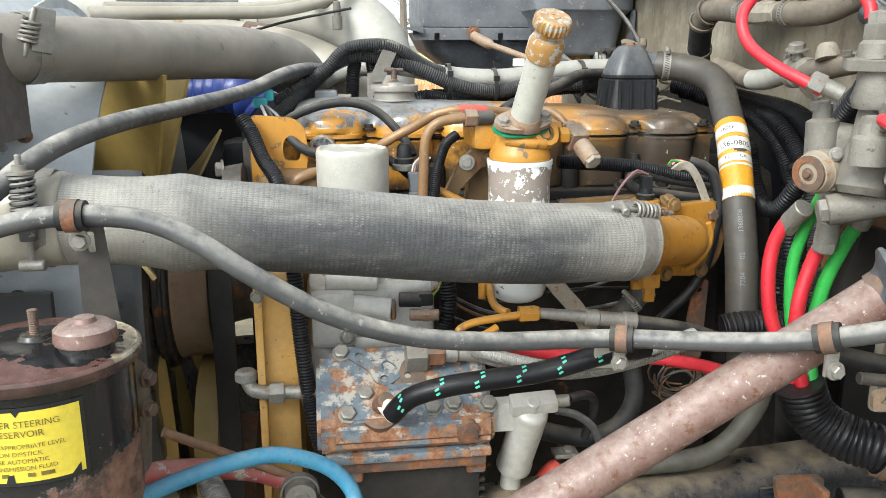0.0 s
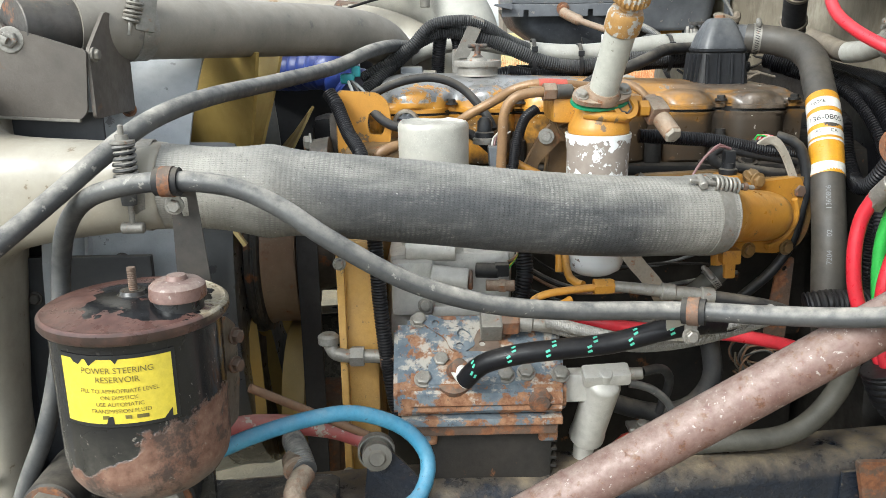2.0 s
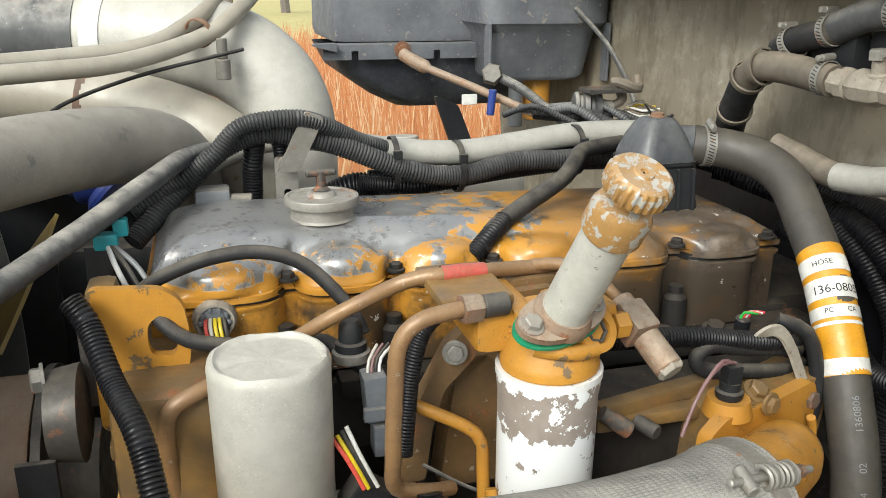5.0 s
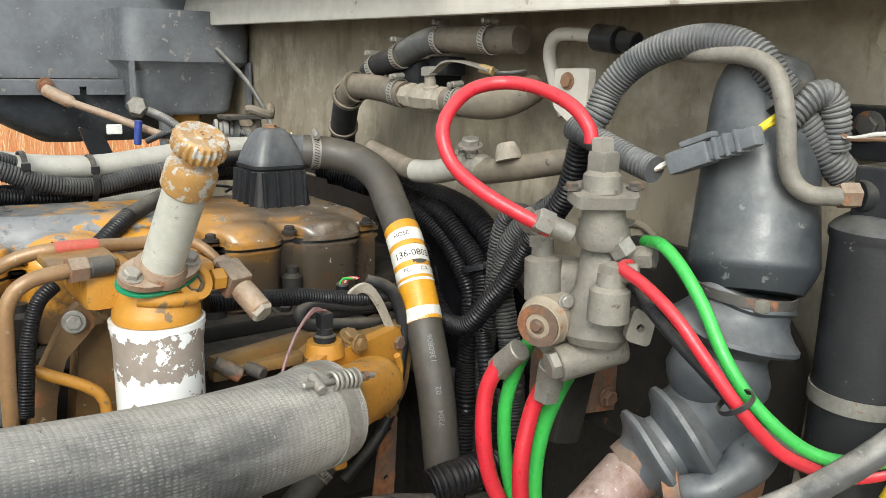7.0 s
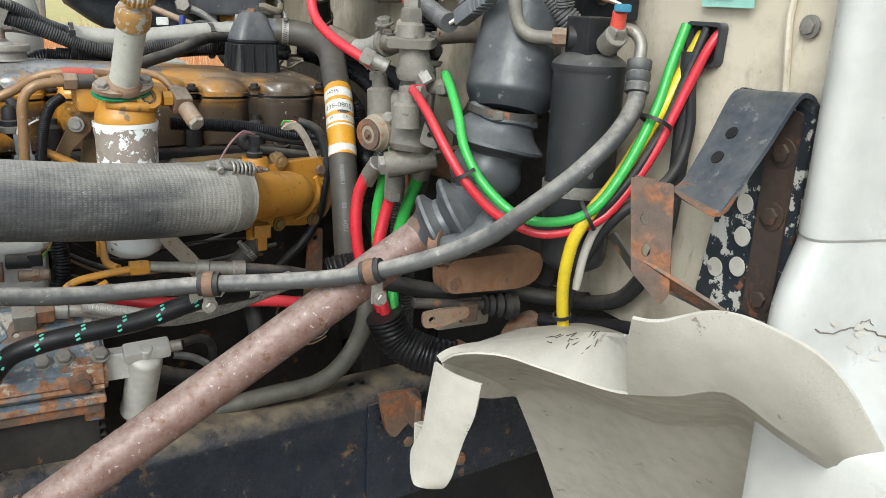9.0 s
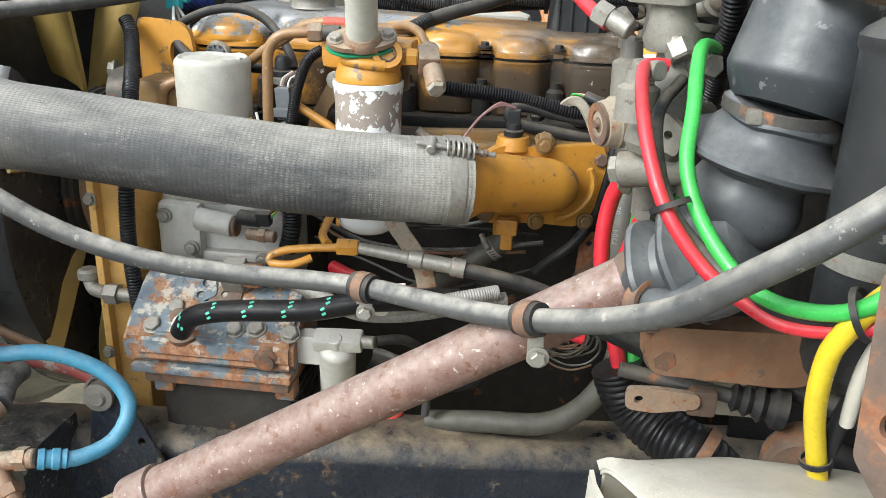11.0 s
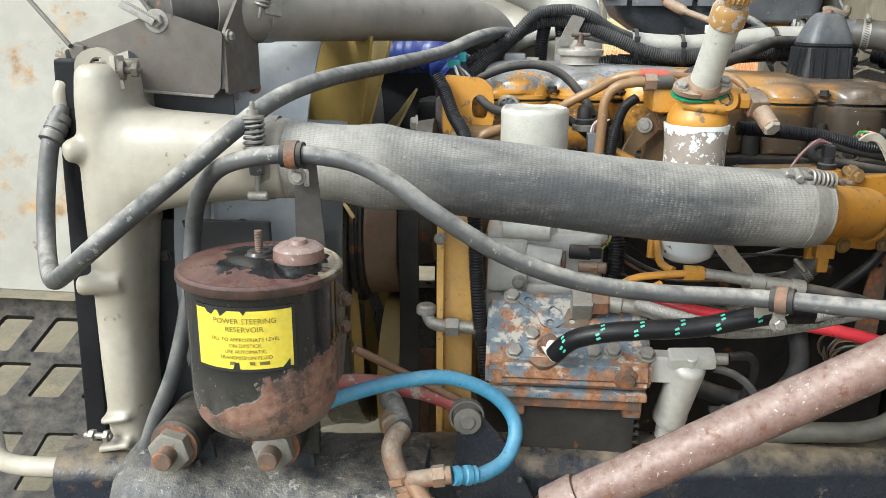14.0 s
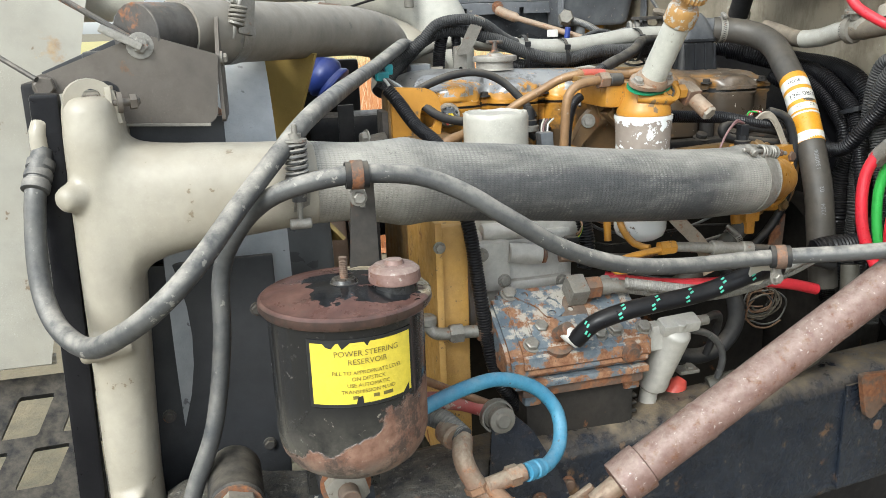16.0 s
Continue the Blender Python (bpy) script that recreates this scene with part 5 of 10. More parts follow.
bolts(drive, [(-0.172, 1.38, 1.4)], (-1, -0.2, 0), 0.013, 0.012, "zinc")

# ---- charge-air hose ----
cac = [(-0.345, 1.024, 1.397), (-0.27, 1.034, 1.391), (-0.2, 1.043, 1.384), (-0.1, 1.05, 1.374), (0.03, 1.056, 1.36), (0.15, 1.064, 1.345), (0.27, 1.077, 1.333), (0.37, 1.098, 1.326), (0.445, 1.122, 1.322)]
ob = thing("charge_air_hose", cac[0], "thick grey fabric-reinforced charge air hose, dusty and chafed", "hose")


def bulge(u):
    return 1.0 + 0.1 * math.exp(-((u - 0.2) / 0.035) ** 2) - 0.05 * math.exp(-((u - 0.1) / 0.05) ** 2) + (0.02 if 0.93 < u else 0)


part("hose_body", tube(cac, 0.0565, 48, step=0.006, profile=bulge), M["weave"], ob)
d = Vector((0.075, 0.024, -0.004)).normalized()
c = Vector((0.425, 1.115, 1.323))
cl = part("band_clamp", ring(c, d, 0.0575, 0.02, 0.0018, 40), "zinc", ob, "steel T-bolt spring clamp")
o, e = Vector((0.405, 1.075, 1.379)), Vector((0.485, 1.092, 1.366))
w = (e - o).normalized()
part("t_bolt", rod(o - w * 0.02, e, 0.0035), "zinc", cl)
sp = w.orthogonal().normalized()
sq = w.cross(sp)
part("spring", tube([o + w * (0.018 + 0.04 * k / 60) + (sp * math.cos(k * 0.63) + sq * math.sin(k * 0.63)) * 0.0095 for k in range(61)], 0.0022, 6, step=0.02), "zinc", cl)
part("spring_nut", hexa(e - w * 0.018, w, 0.006, 0.007), "rusty", cl)
part("trunnion", rod(o + Vector((0, -0.012, -0.004)), o + Vector((0, 0.012, 0.004)), 0.006), "zinc", cl)
cl = part("band_clamp", ring((-0.338, 1.026, 1.397), (1, 0.1, -0.08), 0.0575, 0.02, 0.0018, 40), "zinc", ob, "dusty T-bolt spring clamp")
b0 = Vector((-0.338, 0.962, 1.355))
part("t_bolt", rod(b0, b0 + Vector((0, -0.006, 0.128)), 0.0036), "zinc", cl)
part("spring", tube([b0 + Vector((0.0125 * math.cos(k * 0.63), -0.004 + 0.0125 * math.sin(k * 0.63), 0.062 + 0.042 * k / 60)) for k in range(61)], 0.0026, 6, step=0.02), "rubber_grey", cl)
part("spring_seat", lathe(b0 + Vector((0, -0.005, 0.106)), b0 + Vector((0, -0.0055, 0.2)), [(0, 0.015), (0.003, 0.015), (0.004, 0.008), (0.01, 0.008)], 16), "zinc", cl)
part("spring_seat", lathe(b0 + Vector((0, -0.003, 0.03)), b0 + Vector((0, -0.0045, 0.2)), [(0, 0.009), (0.026, 0.011), (0.03, 0.015), (0.033, 0.015)], 16), "rubber_grey", cl)
part("trunnion", rod(b0 + Vector((-0.014, 0, 0)), b0 + Vector((0.014, 0, 0)), 0.007), "zinc", cl)

# ---- power steering reservoir ----
rc = Vector((-0.304, 0.847, 0))
res = thing("power_steering_reservoir", rc + Vector((0, 0, 1.08)), "black power steering reservoir with rusted foot and yellow label", "reservoir")
part("body", lathe(rc + Vector((0, 0, 1.083)), rc + Vector((0, 0, 2)), [(-0.006, 0.02), (-0.003, 0.05), (0.004, 0.068), (0.014, 0.08), (0.026, 0.0875), (0.04, 0.0912), (0.055, 0.092), (0.2, 0.0925), (0.206, 0.0925)], 64), M["tank"], res)
lidp = part("lid", lathe(rc + Vector((0, 0, 1.283)), rc + Vector((0, 0, 2)), [(0, 0.094), (0.0, 0.1), (0.004, 0.1025), (0.011, 0.102), (0.014, 0.098), (0.013, 0.093), (0.02, 0.06), (0.024, 0.03), (0.025, 0.001)], 64), M["lid"], res, "rust-brown lid with flaking paint")
part("stud_boss", lathe(rc + Vector((0, 0, 1.3)), rc + Vector((0, 0, 2)), [(0, 0.034), (0.008, 0.016), (0.012, 0.014)], 24), "enamel", lidp)
part("stud", add(tube([rc + Vector((0, 0, 1.3)), rc + Vector((0, 0, 1.338))], 0.005, 12, ribs=0.0008, pitch=0.002), hexa(rc + Vector((0, 0, 1.303)), (0, 0, 1), 0.01, 0.008, 0.015)), "rusty", lidp)
k0 = rc + Vector((0.056, -0.022, 1.296))
part("filler_neck", lathe(k0, k0 + Vector((0, 0, 1)), [(0, 0.027), (0.018, 0.026)], 28), "enamel", res)
part("filler_cap", lathe(k0 + Vector((0, 0, 0.014)), k0 + Vector((0, 0, 1)), [(0, 0.03), (0.003, 0.031), (0.014, 0.03), (0.019, 0.024), (0.02, 0.012), (0.025, 0.01), (0.026, 0.001)], 28), "shaft", res, "brown filler cap")


def lettering(text, size):
    """Flat letters in the xy plane, centred, as a list of triangles' points."""
    cu = bpy.data.curves.new("letters", "FONT")
    cu.body, cu.size, cu.align_x, cu.align_y = text, size, "CENTER", "CENTER"
    cu.resolution_u = 3
    ob = bpy.data.objects.new("letters", cu)
    scene.collection.objects.link(ob)
    dg = bpy.context.evaluated_depsgraph_get()
    me = bpy.data.meshes.new_from_object(ob.evaluated_get(dg))
    bm = bmesh.new()
    bm.from_mesh(me)
    bpy.data.objects.remove(ob)
    bpy.data.curves.remove(cu)
    bpy.data.meshes.remove(me)
    bmesh.ops.triangulate(bm, faces=bm.faces)
    return bm


def bars(rows, h):
    """Plain bars for lines that cannot be read: (x, y, width) each."""
    bm = bmesh.new()
    for x, y, w in rows:
        bm.faces.new([bm.verts.new((x + a * w / 2, y + b * h / 2, 0)) for a, b in ((-1, -1), (1, -1), (1, 1), (-1, 1))])
    return bm


def wrap(bm, centre, r, angle):
    """Bends a flat piece round an upright cylinder; x becomes the arc, y the height."""
    for v in bm.verts:
        a = angle + v.co.x / r
        v.co = Vector((centre.x + (r + v.co.z) * math.cos(a), centre.y + (r + v.co.z) * math.sin(a), centre.z + v.co.y))
    return bm


def sheet(w, h, nx=24, ny=2):
    bm = bmesh.new()
    bmesh.ops.create_grid(bm, x_segments=nx, y_segments=ny, size=0.5)
    bmesh.ops.scale(bm, vec=(w, h, 1), verts=bm.verts)
    return bm


LA = radians(-88)
lc = rc + Vector((0, 0, 1.231))
lab = part("label_border", wrap(sheet(0.128, 0.08), lc, 0.0936, LA), "ink", res, "black-edged yellow instruction label")
lw, lh = 0.12, 0.072
part("label_face", wrap(sheet(lw, lh), lc, 0.0941, LA), "label", res)
for q in ([(-0.012, -lh / 2 - 0.001), (-0.003, -lh / 2 - 0.001), (-0.004, -lh / 2 + 0.009), (-0.009, -lh / 2 + 0.008)], [(-0.046, lh / 2 + 0.001), (-0.03, lh / 2 + 0.001), (-0.036, lh / 2 - 0.006), (-0.042, lh / 2 - 0.004)], [(-0.028, lh / 2 + 0.001), (-0.014, lh / 2 + 0.001), (-0.024, lh / 2 - 0.007)], [(0.0, lh / 2 + 0.001), (0.008, lh / 2 + 0.001), (0.004, lh / 2 - 0.005)], [(0.046, -lh / 2 - 0.001), (0.056, -lh / 2 - 0.001), (0.056, -lh / 2 + 0.01)]):
    bm = bmesh.new()
    bm.faces.new([bm.verts.new((x, y, 0)) for x, y in q])
    part("label_tear", wrap(bm, lc, 0.0946, LA), "ink", res)
bm = bmesh.new()
for text, y, s in (("POWER STEERING", 0.0235, 0.0092), ("RESERVOIR", 0.0135, 0.0092), ("FILL TO APPROPRIATE LEVEL", 0.001, 0.0064), ("ON DIPSTICK", -0.0065, 0.0064), ("USE AUTOMATIC", -0.014, 0.0064), ("TRANSMISSION FLUID", -0.0215, 0.0064)):
    one = lettering(text, s)
    bmesh.ops.translate(one, vec=(0.004, y, 0), verts=one.verts)
    add(bm, one)
add(bm, bars([(0.0, -0.0285, 0.03), (0.026, -0.0285, 0.012)], 0.0042))
part("label_text", wrap(bm, lc, 0.0949, LA), worn("faded_label_ink", (0.11, 0.09, 0.025), (0.2, 0.16, 0.035), 0.5, dust=0.0, scale=60, chip=0.12, chip_col=(0.5, 0.4, 0.05)), res)
m = frame_at((-0.235, 0.945, 1.17), (0.12, 1, 0), (0, 0, 1))
bm = plate(rounded([(-0.03, -0.075), (0.02, -0.075), (0.035, -0.02), (0.035, 0.05), (-0.0, 0.075), (-0.03, 0.07)], 0.008), [], 0.004, m)
part("mounting_bracket", bm, "plate_tan", res)
part("bracket_leg", block((-0.31, 0.94, 1.04), (0.1, 0.012, 0.12), 0.003), "enamel", res)
bolts(res, [(-0.222, 0.94, 1.18), (-0.222, 0.95, 1.215)], (1, -0.5, 0), 0.009, 0.01, "rusty")

# ---- refrigerant hose from the condenser to the compressor ----
ac1 = [(-0.638, 1.028, 1.462), (-0.648, 1.003, 1.42), (-0.655, 0.986, 1.35), (-0.652, 0.967, 1.292), (-0.632, 0.93, 1.26), (-0.595, 0.877, 1.253), (-0.554, 0.839, 1.277), (-0.51, 0.82, 1.311), (-0.465, 0.838, 1.35), (-0.409, 0.905, 1.402), (-0.36, 0.95, 1.447), (-0.317, 1.0, 1.482), (-0.268, 1.09, 1.502), (-0.205, 1.28, 1.51), (-0.135, 1.46, 1.522), (-0.07, 1.56, 1.548), (-0.02, 1.7, 1.552), (0.04, 1.82, 1.53)]
ob = hose("refrigerant_hose", ac1, 0.0125, "rubber_grey", "grey dusty refrigerant hose looping from the condenser over the engine")
part("pipe_elbow", tube([(-0.6, 1.06, 1.49), (-0.632, 1.035, 1.494), (-0.64, 1.028, 1.485), (-0.64, 1.026, 1.445)], 0.0105, 16, step=0.006), "cream", ob)
part("ferrule", lathe((-0.6405, 1.026, 1.45), ac1[1], [(0, 0.012), (0.002, 0.0165), (0.012, 0.0165), (0.014, 0.014), (0.018, 0.0165), (0.026, 0.0165), (0.028, 0.014), (0.032, 0.0165), (0.042, 0.0165), (0.044, 0.013)], 22), "rubber_grey", ob)

# ---- second refrigerant hose, to the receiver-drier ----
ac2 = [(-0.53, 0.93, 0.95), (-0.505, 0.938, 1.02), (-0.472, 0.947, 1.1), (-0.452, 0.97, 1.2), (-0.443, 0.982, 1.294), (-0.418, 0.954, 1.355), (-0.381, 0.928, 1.396), (-0.333, 0.914, 1.415), (-0.27, 0.905, 1.423), (-0.198, 0.9, 1.416), (-0.142, 0.889, 1.393), (-0.087, 0.879, 1.357), (-0.003, 0.889, 1.304), (0.088, 0.906, 1.268), (0.189, 0.922, 1.25), (0.29, 0.93, 1.245), (0.358, 0.917, 1.247), (0.43, 0.876, 1.255), (0.502, 0.828, 1.268), (0.547, 0.788, 1.285), (0.609, 0.733, 1.316), (0.658, 0.688, 1.351), (0.692, 0.65, 1.394), (0.735, 0.622, 1.439), (0.785, 0.615, 1.485), (0.825, 0.63, 1.523), (0.838, 0.645, 1.55)]
ob = hose("refrigerant_hose", ac2, 0.0118, "rubber_grey", "long grey refrigerant hose sagging across the engine to the drier")
part("ferrule", lathe((0.831, 0.637, 1.535), (0.842, 0.65, 1.58), [(0, 0.012), (0.002, 0.0155), (0.012, 0.0155), (0.014, 0.013), (0.018, 0.0155), (0.026, 0.0155), (0.028, 0.013), (0.032, 0.0155), (0.042, 0.0155)], 22), "rubber_grey", ob)
part("pipe_elbow", tube([(0.84, 0.65, 1.57), (0.845, 0.655, 1.595), (0.838, 0.665, 1.61), (0.82, 0.68, 1.612)], 0.008, 14, step=0.005), "zinc", ob)


def p_clamp(name, at, direction, r, drop, label):
    """Cushioned strap round a hose with a bolt tab below."""
    ob = thing(name, at, label, "hose clamp", "cushioned hose clamps")
    part("cushion", ring(at, direction, r, 0.028, 0.0045, 28), "rubber", ob)
    part("strap", ring(at, direction, r + 0.0045, 0.014, 0.0015, 28), "rusty", ob)
    d = Vector(direction).normalized()
    q = Vector(at) + Vector(drop)
    part("tab", block((Vector(at) + q) / 2 + Vector(drop).normalized() * 0.008, (0.016, 0.006, Vector(drop).length), 0.002), "zinc", ob)
    bolts(ob, [q + Vector((0, -0.004, 0))], (0.1, -1, 0), 0.008, 0.009, "zinc", 0.011)
    return ob


p_clamp("hose_clamp", (-0.272, 0.905, 1.4225), (1, -0.05, 0), 0.012, (0.002, 0.014, -0.03), "cushioned steel clamp holding the hose to a strap")
p_clamp("hose_clamp", (0.353, 0.919, 1.2465), (1, -0.5, 0.06), 0.012, (0.0, 0.01, -0.034), "cushioned steel clamp on the hose")
p_clamp("hose_clamp", (0.543, 0.792, 1.284), (1, -0.85, 0.4), 0.012, (0.01, 0.0, -0.038), "cushioned steel clamp on the hose above the shaft")
m = frame_at((-0.262, 0.924, 1.415), (1, 0.1, 0), (0.1, 0.14, -1))
bm = plate(rounded([(-0.014, 0), (0.014, 0), (0.022, 0.15), (-0.02, 0.15)], 0.006), [rounded([(-0.004, 0.015), (0.004, 0.015), (0.004, 0.04), (-0.004, 0.04)], 0.003)], 0.003, m)
solo("support_strap", bm, "steel", "brown rusty steel strap below the hose clamp", "bracket")

# ---- steering shaft ----
sh = [Vector(p) for p in ((0.075, 0.866, 0.957), (0.223, 0.868, 1.05), (0.343, 0.868, 1.124), (0.5, 0.864, 1.22), (0.64, 0.852, 1.305))]
a, b = sh[0], sh[-1]
ax = (b - a).normalized()
ob = thing("steering_shaft", a, "worn red-brown steering shaft with a rusty joint yoke", "steering shaft")
part("tube", lathe(a, b, [(0.04, 0.0275), (0.042, 0.0295), (0.14, 0.0295), (0.143, 0.0302), (0.147, 0.0302), (0.15, 0.029), ((b - a).length, 0.029)], 36), "shaft", ob)
part("collar", lathe(a, b, [(-0.008, 0.024), (-0.006, 0.033), (0.036, 0.0345), (0.04, 0.0335), (0.041, 0.029)], 32), "shaft", ob)
part("spline", lathe(a - ax * 0.05, b, [(0, 0.014), (0.045, 0.016)], 18), "brass", ob)
yo = a - ax * 0.06
bm = block(yo + Vector((0, 0.018, 0)), (0.05, 0.012, 0.03), 0.005, ax.to_track_quat("X", "Z").to_matrix().to_4x4())
add(bm, block(yo + Vector((0, -0.018, 0)), (0.05, 0.012, 0.03), 0.005, ax.to_track_quat("X", "Z").to_matrix().to_4x4()))
add(bm, rod(yo - ax * 0.012 + Vector((0, -0.03, 0)), yo - ax * 0.012 + Vector((0, 0.03, 0)), 0.011))
part("yoke", bm, "brass", ob)

# ---- front cross-member with its mounts, below the reservoir ----
ob = thing("spring_hanger", (-0.35, 0.9, 0.7), "dirty black front spring hanger with two large rubber-bushed bolts", "hanger")


def hanger_body(x0, x1, nx):
    """Rough casting: flat under the bolts, then rolling over and down towards the wheel."""
    prof = [(1.045, 0.7), (1.045, 0.968), (1.0, 0.972), (0.96, 0.974), (0.925, 0.972), (0.9, 0.967), (0.882, 0.957), (0.868, 0.943), (0.857, 0.926), (0.849, 0.906), (0.844, 0.88), (0.842, 0.85), (0.842, 0.8), (0.842, 0.7)]
    n = len(prof)
    bm = bmesh.new()
    rows = []
    for i in range(nx + 1):
        u = i / nx
        x = x0 + (x1 - x0) * u
        drop = -0.012 * u + 0.008 * math.sin(7 * u + 0.6)
        edge = 0.012 * (max(0, 1 - u * 14) ** 2 + max(0, (u - 1) * 14 + 1) ** 2)
        rows.append([bm.verts.new((x, y - 0.012 * math.sin(9 * u) * (y < 0.93) + 0.005 * noise.noise((x * 45, k * 0.9, 1.5)), z + drop - edge + 0.0055 * noise.noise((x * 38, k * 0.7, 7.1)))) for k, (y, z) in enumerate(prof)])
    for i in range(nx):
        for k in range(n):
            bm.faces.new((rows[i][k], rows[i][(k + 1) % n], rows[i + 1][(k + 1) % n], rows[i + 1][k]))
    bm.faces.new(rows[0])
    bm.faces.new(rows[-1])
    bmesh.ops.recalc_face_normals(bm, faces=bm.faces)
    return bm


part("casting", hanger_body(-0.55, -0.11, 70), "grimy_frame", ob)
for x, y in ((-0.454, 0.868), (-0.313, 0.884)):
    part("bushing", lathe((x, y + 0.12, 1.015), (x, y, 1.012), [(0, 0.032), (0.01, 0.036), (0.1, 0.036), (0.105, 0.031)], 28), "rubber", ob)
    part("washer", lathe((x, y + 0.016, 1.012), (x, y, 1.012), [(0, 0.034), (0.003, 0.034)], 24), "rusty", ob)
    part("nut", hexa((x, y + 0.012, 1.012), (0, -1, 0), 0.03, 0.02), "alu", ob)
    part("bolt_end", rod((x, y - 0.005, 1.012), (x, y - 0.03, 1.012), 0.014), "rusty", ob)
    part("cheek", plate([(-0.045, -0.09), (0.05, -0.09), (0.04, 0.0), (0.025, 0.03), (-0.025, 0.03), (-0.04, 0.0)], [], 0.008, frame_at((x, y + 0.06, 1.0), (1, 0, 0), (0, 0, 1))), "grimy_frame", ob)

# ---- brake-line bulkhead bracket and hoses by the rail ----
ob = thing("line_bracket", (-0.02, 1.02, 0.93), "black gusset bracket with a clamped line bush", "bracket")
m = frame_at((-0.075, 1.02, 0.93), (1, 0, 0), (0, 0.1, 1))
part("gusset", plate(rounded([(0.0, -0.02), (0.03, -0.12), (0.15, -0.13), (0.125, -0.05), (0.075, 0.045), (0.04, 0.08), (0.01, 0.07)], 0.01), [circle(0.08, 0.005, 0.006, 10)], 0.006, m), "rail", ob)
part("bush", lathe((-0.055, 1.055, 1.0), (-0.05, 0.99, 1.005), [(0, 0.018), (0.012, 0.024), (0.02, 0.022), (0.024, 0.016), (0.034, 0.021), (0.044, 0.021), (0.046, 0.013), (0.05, 0.01)], 24), "alu", ob)
part("strap", ring((-0.054, 1.035, 1.001), (0.08, -1, 0.05), 0.024, 0.012, 0.003), "zinc", ob)
hose("blue_hose", [(-0.25, 0.905, 1.075), (-0.2, 0.925, 1.088), (-0.13, 0.945, 1.1), (-0.07, 0.962, 1.097), (-0.01, 0.975, 1.066), (0.02, 0.968, 1.025), (0.01, 0.938, 0.99), (-0.025, 0.905, 0.98), (-0.06, 0.885, 0.988)], 0.0105, "blue", "blue rubber hose curling from under the reservoir", ends=(1,), end_mat="blue")
hose("red_hose", [(-0.3, 0.98, 1.06), (-0.22, 1.02, 1.055), (-0.12, 1.05, 1.03), (-0.06, 1.05, 1.005)], 0.014, "old_red", "faded red hose with a bleached patch")
solo("steel_line", tube([(-0.22, 1.0, 1.12), (-0.14, 1.03, 1.065), (-0.06, 1.05, 1.015)], 0.0065, 10), "copper", "thin brown steel line into the bush", "pipe")
ob = thing("brass_fittings", (-0.12, 0.88, 0.94), "corroded brass tee and elbow fittings on the rail", "pipe fitting")
part("tee", rod((-0.065, 0.884, 0.99), (-0.125, 0.876, 0.982), 0.0125), "brass", ob)
part("nut", hexa((-0.075, 0.883, 0.989), (-1, -0.1, -0.1), 0.0155, 0.018), "brass", ob)
part("elbow", tube([(-0.14, 0.93, 1.03), (-0.15, 0.9, 1.02), (-0.14, 0.885, 0.99), (-0.11, 0.873, 0.95)], 0.0145, 14, step=0.008), "brass", ob)
part("branch", add(rod((-0.125, 0.88, 0.985), (-0.085, 0.855, 0.94), 0.013), hexa((-0.1, 0.865, 0.955), (0.6, -0.4, -0.6), 0.017, 0.016)), "copper", ob)
part("tip", rod((-0.085, 0.855, 0.94), (-0.07, 0.845, 0.925), 0.009), "copper", ob)
part("supply_hose", tube([(-0.17, 1.02, 1.03), (-0.155, 0.97, 1.04), (-0.14, 0.93, 1.032)], 0.016, 14, ribs=0.0015), "rubber_grey", ob)
for p, q in (((-0.137, 0.882, 0.985), (0.3, -0.25, -0.9)), ((-0.126, 0.878, 0.968), (0.4, -0.3, -0.9)), ((-0.112, 0.872, 0.952), (0.5, -0.3, -0.8))):
    part("coupling_nut", hexa(p, q, 0.0185, 0.011), "copper", ob)
part("hose_socket", lathe((-0.15, 0.93, 1.032), (-0.17, 1.02, 1.03), [(0, 0.015), (0.004, 0.0185), (0.03, 0.0185), (0.034, 0.016)], 20), "brass", ob)
part("lower_body", block((-0.115, 0.885, 0.95), (0.035, 0.03, 0.05), 0.006), "alu", ob)

# ---- diesel engine ----
eng = thing("diesel_engine", (0.3, 1.58, 0.62), "greasy yellow six-cylinder diesel engine with flaking paint", "engine")
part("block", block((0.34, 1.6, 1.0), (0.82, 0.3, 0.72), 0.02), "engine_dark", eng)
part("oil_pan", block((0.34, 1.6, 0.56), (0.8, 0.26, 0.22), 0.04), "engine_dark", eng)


def cover_outline(front, back, lobes, depth):
    pts = []
    n = 120
    for k in range(n + 1):
        x = -0.075 + 0.785 * k / n
        y = front
        for c, w in lobes:
            u = (x - c) / w
            if abs(u) < 1:
                y -= depth * (1 - u ** 4) ** 0.6
        pts.append((x, y))
    pts += [(0.71, back - 0.03), (0.68, back), (-0.04, back), (-0.075, back - 0.03)]
    return pts


LOBES = [(0.005, 0.062), (0.135, 0.05), (0.25, 0.05), (0.375, 0.05), (0.495, 0.046), (0.62, 0.052)]


def loft(outline, levels, material, name, parent, label=""):
    """Stacks an outline, drawn in towards its middle, at several heights."""
    cx = sum(p[0] for p in outline) / len(outline)
    cy = (min(p[1] for p in outline) + max(p[1] for p in outline)) / 2
    hx, hy = (max(p[0] for p in outline) - min(p[0] for p in outline)) / 2, (max(p[1] for p in outline) - min(p[1] for p in outline)) / 2
    bm = bmesh.new()
    rows = [[bm.verts.new((cx + (x - cx) * (1 - i / hx), cy + (y - cy) * (1 - i / hy), z)) for x, y in outline] for z, i in levels]
    n = len(outline)
    for a, b in zip(rows, rows[1:]):
        for k in range(n):
